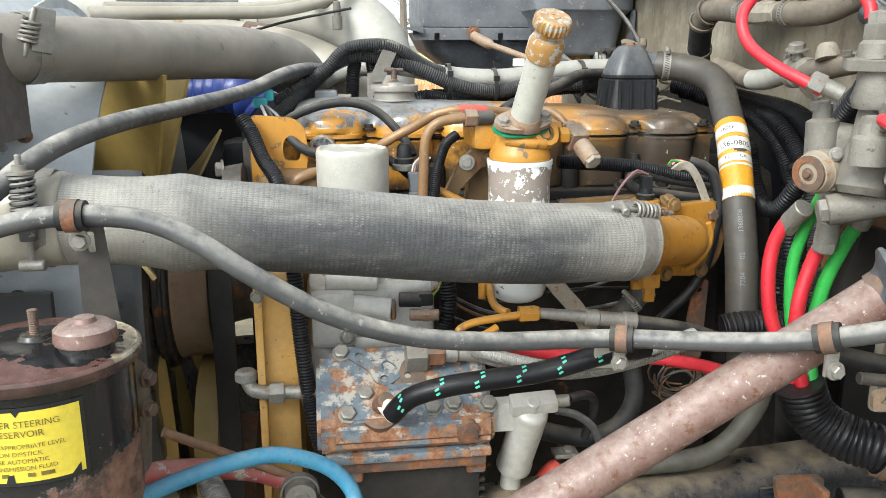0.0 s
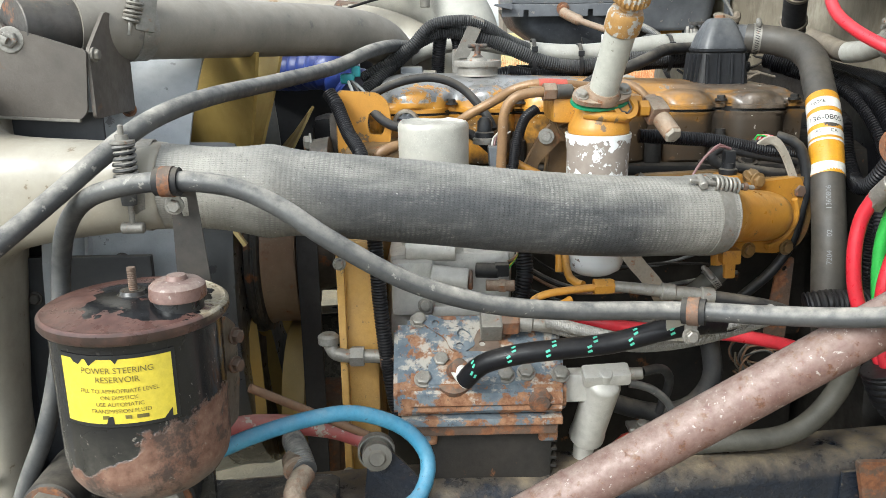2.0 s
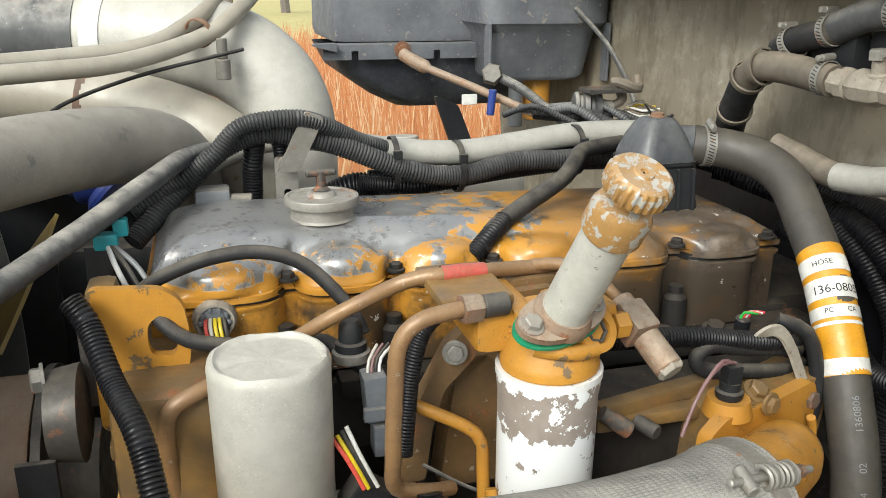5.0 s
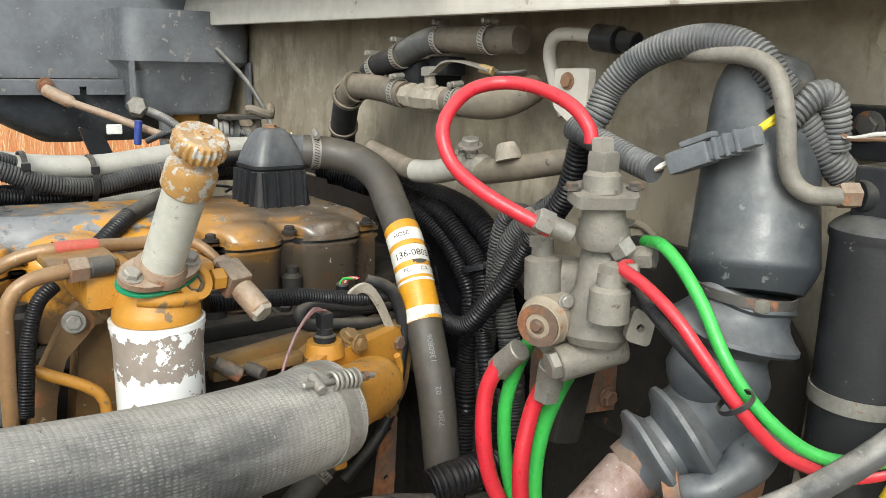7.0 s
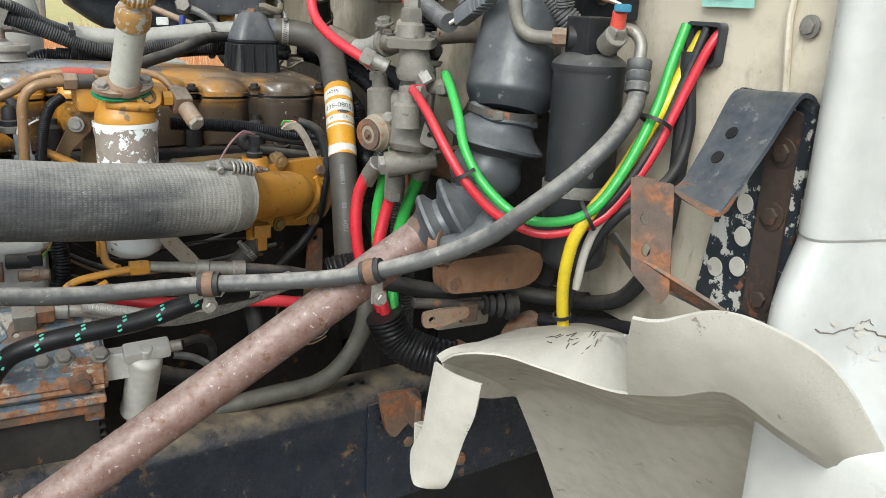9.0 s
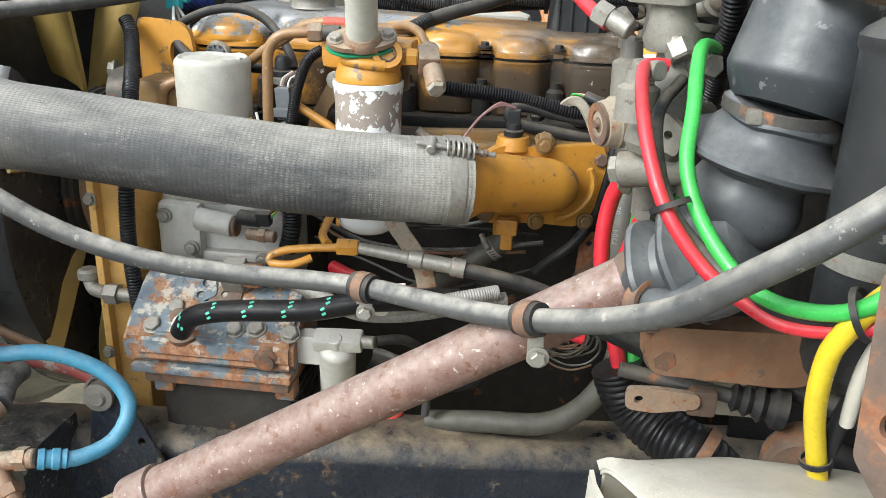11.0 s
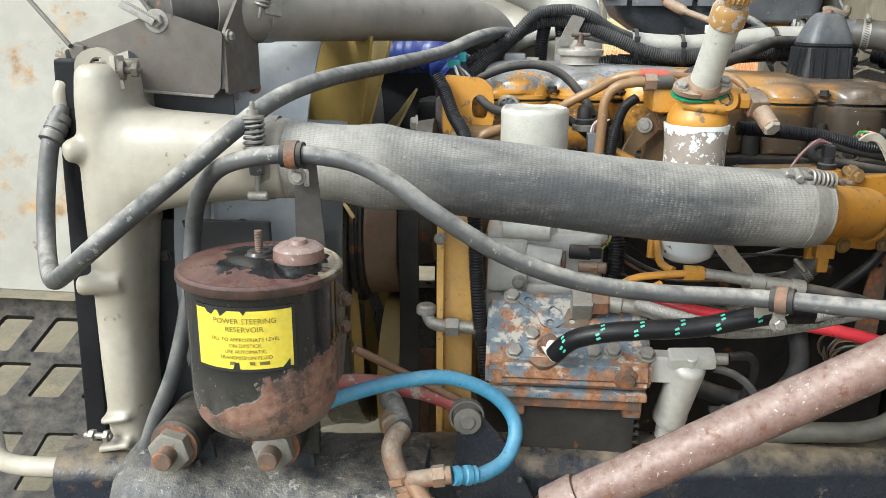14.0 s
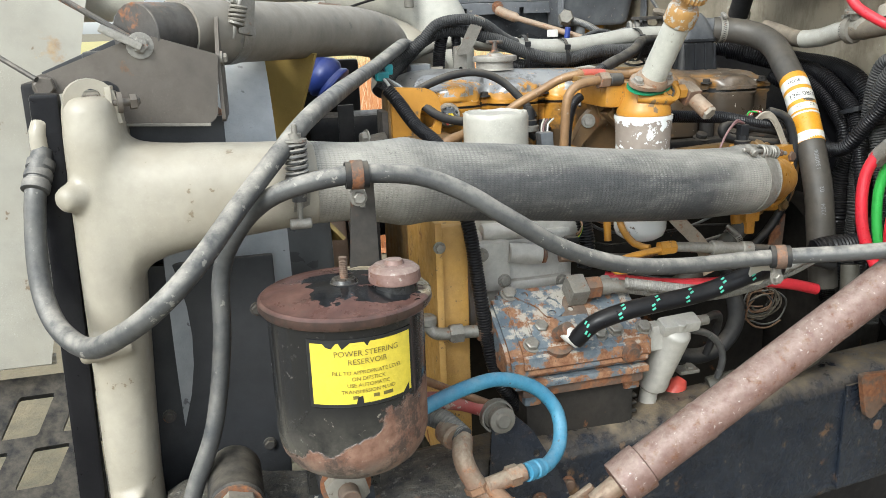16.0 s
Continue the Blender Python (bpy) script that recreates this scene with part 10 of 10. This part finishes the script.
part("plug", block((0.28, 1.443, 1.459), (0.014, 0.014, 0.01), 0.002, pose(0, 0, 0, 0, -30, 30)), "teal", ob)
part("lead", tube([(0.276, 1.44, 1.455), (0.262, 1.425, 1.445), (0.255, 1.41, 1.43)], 0.003, 8), "rubber_grey", ob)
loom("wiring_loom", [(0.285, 1.447, 1.462), (0.31, 1.465, 1.478), (0.341, 1.49, 1.4935)], 0.0122, "short corrugated sleeve on the cover hose")
ob = thing("drilled_bracket", (0.1, 1.7, 1.48), "scuffed grey drilled strap bracket with a bolt", "bracket")
m = frame_at((0.083, 1.69, 1.47), (1, 0.1, 0), (0.05, 0, 1))
part("strap", plate(rounded([(0, -0.02), (0.032, -0.02), (0.03, 0.075), (0.0, 0.075)], 0.006), [rounded([(0.011, 0.0), (0.021, 0.0), (0.021, 0.03), (0.011, 0.03)], 0.004)], 0.004, m), "bare_strap", ob)
part("upper_arm", plate(rounded([(0.0, 0.06), (0.03, 0.06), (0.062, 0.135), (0.036, 0.145)], 0.006), [], 0.004, frame_at((0.083, 1.686, 1.47), (1, 0.1, 0), (0.05, -0.25, 1))), "bare_strap", ob)
bolts(ob, [(0.1, 1.687, 1.535)], (0, -1, 0), 0.009, 0.008, "zinc", 0.012)
ob = thing("wiring_plug", (-0.11, 1.55, 1.5), "teal wiring plug with cable tails", "connector")
part("plug", add(block((-0.115, 1.5, 1.5), (0.025, 0.02, 0.018), 0.004), block((-0.1, 1.51, 1.512), (0.016, 0.016, 0.02), 0.003)), "teal", ob)
for k in range(3):
    wire([(-0.115, 1.5, 1.5), (-0.105 + 0.01 * k, 1.47, 1.48), (-0.09 + 0.012 * k, 1.45, 1.45)], 0.003, ("white_tape", "rubber", "plastic_grey")[k], ob)
ob = thing("grey_solenoid", (0.02, 1.7, 1.48), "small dark grey solenoid valve", "solenoid")
part("body", block((-0.0, 1.67, 1.49), (0.045, 0.04, 0.045), 0.006), "plastic_grey", ob)
part("spigot", rod((0.02, 1.66, 1.498), (0.05, 1.655, 1.498), 0.007), "alu", ob)

# ---- loom bundle hanging behind the breather hose ----
for pts, r, mt in (
        ([(0.72, 1.66, 1.52), (0.79, 1.58, 1.5), (0.835, 1.5, 1.485), (0.85, 1.42, 1.475), (0.85, 1.355, 1.452), (0.85, 1.322, 1.42), (0.85, 1.315, 1.388), (0.845, 1.31, 1.35), (0.84, 1.32, 1.3), (0.84, 1.34, 1.15), (0.84, 1.34, 1.0)], 0.0205, "loom"),
        ([(0.72, 1.62, 1.51), (0.78, 1.55, 1.495), (0.815, 1.466, 1.473), (0.82, 1.414, 1.457), (0.825, 1.37, 1.425), (0.825, 1.336, 1.4), (0.82, 1.312, 1.376), (0.81, 1.3, 1.345), (0.8, 1.305, 1.303), (0.79, 1.306, 1.25), (0.785, 1.3, 1.175), (0.78, 1.3, 1.0)], 0.0175, "loom"),
        ([(0.74, 1.6, 1.5), (0.79, 1.5, 1.475), (0.81, 1.43, 1.44), (0.815, 1.37, 1.39), (0.81, 1.33, 1.33), (0.8, 1.33, 1.2), (0.8, 1.33, 1.0)], 0.014, "loom"),
        ([(0.8, 1.15, 1.49), (0.795, 1.196, 1.501), (0.792, 1.216, 1.5), (0.79, 1.231, 1.486), (0.79, 1.243, 1.454), (0.79, 1.247, 1.415), (0.79, 1.25, 1.375), (0.79, 1.257, 1.327), (0.79, 1.265, 1.278), (0.79, 1.261, 1.193), (0.79, 1.26, 1.0)], 0.015, "loom_dull"),
        ([(0.76, 1.07, 1.56), (0.765, 1.11, 1.53), (0.77, 1.152, 1.506), (0.77, 1.174, 1.489), (0.77, 1.195, 1.463), (0.77, 1.209, 1.429), (0.77, 1.21, 1.396), (0.77, 1.2, 1.363), (0.77, 1.189, 1.323), (0.77, 1.175, 1.253), (0.77, 1.17, 1.0)], 0.0165, "loom_dull"),
        ([(0.74, 1.48, 1.46), (0.745, 1.385, 1.425), (0.745, 1.367, 1.402), (0.742, 1.345, 1.368), (0.74, 1.31, 1.335), (0.737, 1.28, 1.328), (0.735, 1.245, 1.336), (0.735, 1.22, 1.356), (0.74, 1.203, 1.381), (0.745, 1.176, 1.413), (0.75, 1.155, 1.451), (0.75, 1.13, 1.486), (0.745, 1.07, 1.55), (0.73, 1.03, 1.64)], 0.0148, "loom"),
        ([(0.73, 1.2, 1.34), (0.72, 1.17, 1.26), (0.71, 1.15, 1.18), (0.71, 1.14, 1.08)], 0.012, "loom")):
    loom("wiring_loom", pts, r, "thick black corrugated loom hanging beside the firewall", step=0.0052).data.materials[0] = M[mt]
tie = thing("cable_tie", (0.84, 1.33, 1.4), "black cable tie round the hanging looms", "cable tie", "cable ties")
part("band", ring((0.838, 1.325, 1.398), (0.1, -0.3, -1), 0.041, 0.009, 0.002), "plastic", tie)
part("head", block((0.812, 1.29, 1.405), (0.014, 0.012, 0.011), 0.002), "plastic", tie)
loom("loom_elbow", [(0.6, 1.14, 1.168), (0.63, 1.135, 1.174), (0.67, 1.138, 1.172), (0.72, 1.15, 1.168), (0.77, 1.19, 1.165)], 0.024, "black corrugated hose end by the rail", step=0.007)
solo("bell_housing", block((0.8, 1.66, 1.12), (0.2, 0.4, 0.5), 0.05), "engine_dark", "dark grimy bell housing behind the engine", "bell housing")

# ---- upper charge hose and air intake ducts on the far side ----
uh = [(-0.47, 1.17, 1.595), (-0.4, 1.24, 1.594), (-0.31, 1.36, 1.591), (-0.22, 1.49, 1.588), (-0.14, 1.6, 1.583), (-0.07, 1.7, 1.565), (-0.035, 1.78, 1.52), (-0.03, 1.82, 1.45)]
ob = thing("upper_radiator_hose", uh[0], "thick grey dusty radiator hose with a spring clamp", "hose")
part("hose_body", tube(uh, 0.0465, 40, step=0.008), worn("tan_dusted_hose", (0.27, 0.24, 0.2), (0.16, 0.145, 0.122), 0.65, dust=0.7, scale=7, dust_col=(0.36, 0.32, 0.265), chip=0.06, chip_col=(0.13, 0.12, 0.105)), ob)
cl = part("band_clamp", ring((-0.405, 1.237, 1.5945), (0.6, 0.75, 0), 0.0475, 0.026, 0.0018, 36), "zinc", ob)
b0, b1 = Vector((-0.395, 1.183, 1.583)), Vector((-0.375, 1.188, 1.648))
part("t_bolt", rod(b0, b1, 0.004), "zinc", cl)
w = (b1 - b0).normalized()
sp = w.orthogonal().normalized()
sq = w.cross(sp)
part("spring", tube([b0 + w * (0.024 + 0.028 * k / 45) + (sp * math.cos(k * 0.63) + sq * math.sin(k * 0.63)) * 0.0105 for k in range(46)], 0.0024, 6, step=0.02), "alu", cl)
part("spring_seat", lathe(b0 + w * 0.02, b1, [(0, 0.008), (0.002, 0.013), (0.005, 0.013), (0.006, 0.008)], 16), "zinc", cl)
part("saddle", block(b1 + Vector((0.002, 0.014, -0.03)), (0.03, 0.012, 0.06), 0.004, pose(0, 0, 0, 0, 10, 40)), "zinc", cl)
part("neck", rod((-0.52, 1.11, 1.595), (-0.45, 1.19, 1.595), 0.041), "steel", ob)
duct = thing("air_intake_duct", (-0.1, 2.05, 1.6), "pale grey plastic air intake duct with a big elbow", "duct")
part("elbow", tube([(-0.75, 2.2, 1.7), (-0.5, 2.14, 1.695), (-0.25, 2.08, 1.69), (-0.1, 2.03, 1.682), (0.02, 1.99, 1.668), (0.09, 1.96, 1.63), (0.125, 1.94, 1.57), (0.13, 1.93, 1.48), (0.13, 1.93, 1.3)], 0.075, 40, step=0.012), "filter_grey", duct)
part("seam_band", ring((-0.14, 2.045, 1.684), (1, -0.33, -0.06), 0.0755, 0.03, 0.003, 40), "white_tape", duct)
part("rubber_sleeve", tube([(-0.45, 2.13, 1.694), (-0.3, 2.09, 1.691), (-0.17, 2.055, 1.686)], 0.0775, 40, step=0.02), "rubber_grey", duct)
ob = thing("charge_pipe", (-0.1, 1.95, 1.5), "pale painted crossover pipe with a rusty patch", "pipe")
part("pipe", tube([(-0.4, 1.98, 1.62), (-0.2, 1.95, 1.6), (-0.06, 1.9, 1.575), (0.03, 1.86, 1.53), (0.07, 1.84, 1.46), (0.08, 1.83, 1.3)], 0.052, 32, step=0.012), "cream", ob)
part("joint", ring((-0.15, 1.94, 1.592), (1, -0.25, -0.15), 0.0525, 0.05, 0.003, 32), "rusty", ob)
for k, pts in enumerate(([(-0.42, 1.62, 1.655), (-0.2, 1.72, 1.66), (-0.1, 1.78, 1.665), (0.0, 1.86, 1.69), (0.05, 1.9, 1.72), (0.12, 2.05, 1.78)], [(-0.4, 1.66, 1.665), (-0.2, 1.78, 1.67), (-0.08, 1.84, 1.68), (-0.02, 1.9, 1.705), (0.02, 1.96, 1.735), (0.06, 2.1, 1.79)])):
    solo("refrigerant_pipe", tube(pts, 0.0125, 16), "cream", "dusty pale refrigerant pipe crossing the engine bay", "pipe")
ob = thing("pipe_clip", (0.01, 1.88, 1.7), "wire clip joining the two pipes", "clip")
part("band", ring((0.0, 1.875, 1.697), (0.5, 0.7, 0.3), 0.02, 0.008, 0.002), "copper", ob)
part("service_valve", add(rod((0.03, 1.86, 1.66), (0.03, 1.86, 1.69), 0.008), rod((0.03, 1.86, 1.63), (0.03, 1.86, 1.66), 0.011)), "alu", ob)
solo("stay_wire", tube([(0.06, 1.84, 1.675), (-0.1, 1.8, 1.64), (-0.2, 1.76, 1.6), (-0.19, 1.72, 1.55)], 0.0028, 8), "rubber", "thin black wire over the ducts", "wire")
bm = tube([(-0.4, 2.12, 1.49), (-0.31, 2.05, 1.49), (-0.2, 1.96, 1.495), (-0.14, 1.93, 1.45)], 0.052, 28, ribs=0.008, pitch=0.03)
solo("blue_hose_elbow", bm, "blue_duct", "dark blue ribbed silicone hose behind the fan", "hose")
ob = thing("far_housing", (-0.1, 1.9, 1.2), "dark grimy far-side engine brackets", "bracket")
part("shield", block((-0.12, 1.86, 1.25), (0.22, 0.1, 0.3), 0.03), "plastic", ob)
part("back_panel", block((-0.26, 2.14, 1.2), (0.42, 0.03, 0.62), 0.01), "radiator", ob, "dark blue-grey inner panel")
part("turbo", lathe((0.2, 1.84, 1.3), (0.45, 1.84, 1.3), [(0, 0.06), (0.03, 0.09), (0.1, 0.09), (0.14, 0.05), (0.25, 0.06)], 28), "rusty", ob)

# ---- battery box and surge tank on the far side ----
ob = thing("air_cleaner_housing", (0.45, 2.45, 1.5), "dark grey air cleaner housing with a notched steel flange", "air cleaner")
def boxsec(z, x0, x1, y0, y1, r):
    return [(x, y, z) for x, y in rounded([(x0, y0), (x1, y0), (x1, y1), (x0, y1)], r, 4)]


bm = bmesh.new()
rows = [[bm.verts.new(p) for p in boxsec(*s)] for s in ((1.5, 0.42, 0.72, 2.42, 2.6, 0.05), (1.53, 0.36, 0.78, 2.39, 2.65, 0.05), (1.58, 0.29, 0.8, 2.37, 2.7, 0.05), (1.634, 0.262, 0.8, 2.363, 2.7, 0.04))]
for a, b in zip(rows, rows[1:]):
    for i in range(len(a)):
        bm.faces.new((a[i], a[(i + 1) % len(a)], b[(i + 1) % len(a)], b[i]))
bm.faces.new(rows[0][::-1])
part("lower_bowl", bm, "tray_dark", ob)
part("upper_shell", block((0.535, 2.54, 1.76), (0.53, 0.35, 0.235), 0.022), "tray_grey", ob)
part("left_lip", plate(rounded([(0, 0), (0.05, -0.012), (0.05, 0.006), (0.002, 0.004)], 0.002), [], 0.03, frame_at((0.222, 2.352, 1.642), (1, 0, 0), (0, 0, 1))), "tray_grey", ob)
part("flange", block((0.53, 2.36, 1.642), (0.58, 0.035, 0.006), 0.002), "tray_grey", ob)
part("flange_lip", plate([(0, 0), (0.06, 0), (0.06, 0.018), (0.075, 0.018), (0.075, 0), (0.24, 0), (0.24, 0.018), (0.255, 0.018), (0.255, 0), (0.36, 0), (0.36, 0.018), (0.375, 0.018), (0.375, 0), (0.57, 0), (0.57, 0.03), (0, 0.03)], [], 0.004, frame_at((0.245, 2.346, 1.612), (1, 0, 0), (0, 0, 1))), "tray_grey", ob)
bolts(ob, [(0.415, 2.34, 1.632)], (0, -1, 0), 0.012, 0.01, "rusty", 0.018)
solo("support_rod", tube([(0.415, 2.335, 1.622), (0.45, 2.28, 1.6), (0.52, 2.2, 1.57), (0.62, 2.08, 1.525)], 0.0085, 12, profile=lambda u: 1.7 if u < 0.22 else 1.0), "fitting", "dusty grey-brown support rod with a flattened end", "rod")
ob = thing("surge_tank", (0.7, 2.35, 1.5), "grey plastic coolant surge tank", "tank")
bm = bmesh.new()
rows = [[bm.verts.new(p) for p in boxsec(*s)] for s in ((1.57, 0.6, 0.79, 2.25, 2.42, 0.03), (1.58, 0.59, 0.8, 2.24, 2.43, 0.03), (1.67, 0.575, 0.815, 2.22, 2.44, 0.04), (1.69, 0.555, 0.835, 2.2, 2.45, 0.04), (1.8, 0.55, 0.84, 2.2, 2.45, 0.04))]
for a, b in zip(rows, rows[1:]):
    for i in range(len(a)):
        bm.faces.new((a[i], a[(i + 1) % len(a)], b[(i + 1) % len(a)], b[i]))
bm.faces.new(rows[0][::-1])
part("body", bm, "tray_grey", ob)
part("outlet", rod((0.71, 2.3, 1.58), (0.71, 2.3, 1.48), 0.03), "yellow", ob)
part("pipe_stub", rod((0.65, 2.27, 1.58), (0.65, 2.27, 1.47), 0.016), "plastic_grey", ob)
for q in ((0.565, 2.205, 1.69), (0.83, 2.205, 1.69)):
    part("rib", block((q[0], 2.215, 1.63), (0.006, 0.03, 0.12), 0.002), "tray_grey", ob)
ob = thing("sensor_plug", (0.5, 2.1, 1.58), "grey sensor plug with braided tails", "connector")
part("nut", hexa((0.56, 2.17, 1.592), (-0.3, -0.8, 0.2), 0.022, 0.03), "alu", ob)
part("cable", tube([(0.57, 2.16, 1.59), (0.6, 2.1, 1.57), (0.63, 2.05, 1.54), (0.66, 1.98, 1.51)], 0.01, 10, ribs=0.001), "rubber_grey", ob)
rr = random.Random(8)
ob = thing("wire_tangle", (0.66, 1.95, 1.5), "tangle of dusty wires and looms at the firewall", "wiring")
for k in range(14):
    p0 = Vector((0.6 + rr.uniform(0, 0.18), 1.9 + rr.uniform(-0.05, 0.1), 1.5 + rr.uniform(-0.03, 0.05)))
    pts = [p0]
    for i in range(4):
        pts.append(pts[-1] + Vector((rr.uniform(-0.04, 0.05), rr.uniform(-0.04, 0.04), rr.uniform(-0.03, 0.035))))
    wire(pts, rr.choice((0.003, 0.005, 0.009)), rr.choice(("loom", "rubber_grey", "tan_hose", "rubber")), ob)
part("plug", lathe((0.64, 1.96, 1.552), (0.74, 1.93, 1.548), [(0, 0.018), (0.004, 0.03), (0.01, 0.031), (0.013, 0.025), (0.018, 0.025), (0.021, 0.032), (0.03, 0.033), (0.033, 0.026), (0.039, 0.026), (0.042, 0.032), (0.052, 0.03), (0.055, 0.02), (0.075, 0.018)], 22), "rubber_grey", ob, "grey ribbed connector boot")
part("ledge", block((0.7, 1.93, 1.588), (0.1, 0.05, 0.008), 0.002), "steel", ob)
for k in range(16):
    p0 = Vector((0.735 + rr.uniform(-0.01, 0.02), 1.93 + rr.uniform(-0.01, 0.01), 1.548 + rr.uniform(-0.012, 0.012)))
    wire([p0, p0 + Vector((0.02, -0.01, rr.uniform(-0.01, 0.012))), p0 + Vector((0.05, -0.02, rr.uniform(-0.04, 0.01)))], 0.0022, rr.choice(("white_tape", "rubber", "tan_hose", "lime")), ob)
for k in range(5):
    x0 = 0.52 + 0.03 * k
    part("corrugated_tail", tube([(x0, 1.99, 1.54 + 0.012 * (k % 2)), (x0 + 0.04, 1.95, 1.56 - 0.01 * (k % 3)), (x0 + 0.08, 1.92, 1.545 + 0.012 * (k % 2)), (x0 + 0.13, 1.88, 1.52)], 0.006 + 0.002 * (k % 3), 12, ribs=0.001, pitch=0.0045), ("loom_dull", "loom_grey")[k % 2], ob)
solo("drain_strip", tube([(0.75, 2.2, 1.72), (0.77, 2.1, 1.66), (0.79, 2.05, 1.6), (0.8, 2.02, 1.55)], 0.005, 8), "rubber_grey", "grey drain strip beside the tank", "strip")
ob = thing("far_bracket", (0.45, 2.1, 1.5), "dark bracket with a white wire clip", "bracket")
part("arm", plate(rounded([(0, 0), (0.05, -0.02), (0.09, -0.12), (0.05, -0.14)], 0.01), [], 0.01, frame_at((0.43, 2.15, 1.56), (1, 0, 0), (0, 0, 1))), "plastic", ob)
part("clip", block((0.49, 2.1, 1.555), (0.03, 0.01, 0.02), 0.003), "white_tape", ob)
part("blue_tube", rod((0.54, 2.12, 1.52), (0.545, 2.12, 1.57), 0.008), "blue_duct", ob)
ob = thing("pale_cap", (0.34, 2.05, 1.45), "pale plastic reservoir cap behind the engine", "cap")
part("neck", rod((0.34, 2.0, 0.92), (0.345, 2.05, 1.5), 0.03), "filter_grey", ob)
bm = block((0.4, 1.85, 1.42), (0.2, 0.08, 0.12), 0.02)
solo("wash_bottle", bm, "fender", "pale plastic bottle below the harness", "bottle")

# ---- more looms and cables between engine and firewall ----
# black sheet added on the firewall for the shaded void behind the looms
void_shape = [(1.195, 1.19), (1.225, 1.315), (1.258, 1.352), (1.304, 1.394), (1.336, 1.432), (1.375, 1.474), (1.434, 1.496), (1.5, 1.503), (1.8, 1.51), (2.1, 1.47), (2.1, 1.19)]
solo("insulation_mat", plate(rounded([(-y, z) for y, z in void_shape], 0.02), [], 0.012, frame_at((wall_x(0, 0) - 0.018, 0, 0), (0.05, -1, 0), (0, 0, 1))), "loom", "black sheet added for the shaded void on the lower firewall", "insulation")

# ---- dark fill added under the cab, for the shade in its gaps ----
ob = thing("transmission", (1.1, 1.55, 0.6), "dark gearbox shape added behind the engine to keep the gap dark", "gearbox")
part("case", block((1.15, 1.55, 0.88), (0.7, 0.44, 0.52), 0.06), "engine_dark", ob)
part("bell", lathe((0.78, 1.55, 0.92), (1, 1.55, 0.92), [(0, 0.29), (0.03, 0.3), (0.12, 0.27), (0.2, 0.2)], 40), "engine_dark", ob)
# black screens added only to hide bright ground where shade belongs
solo("splash_shield", block((1.05, 1.16, 0.62), (1.1, 0.012, 0.56), 0.004, pose(0, 0, 0, 0, 0, math.degrees(RAIL))), "loom", "black screen added behind the frame rail to keep the gap dark", "splash shield")
solo("splash_shield", block((1.1, 1.19, 1.0), (0.5, 0.012, 0.34), 0.004), "loom", "black screen added below the cab floor to darken the arch opening", "splash shield")
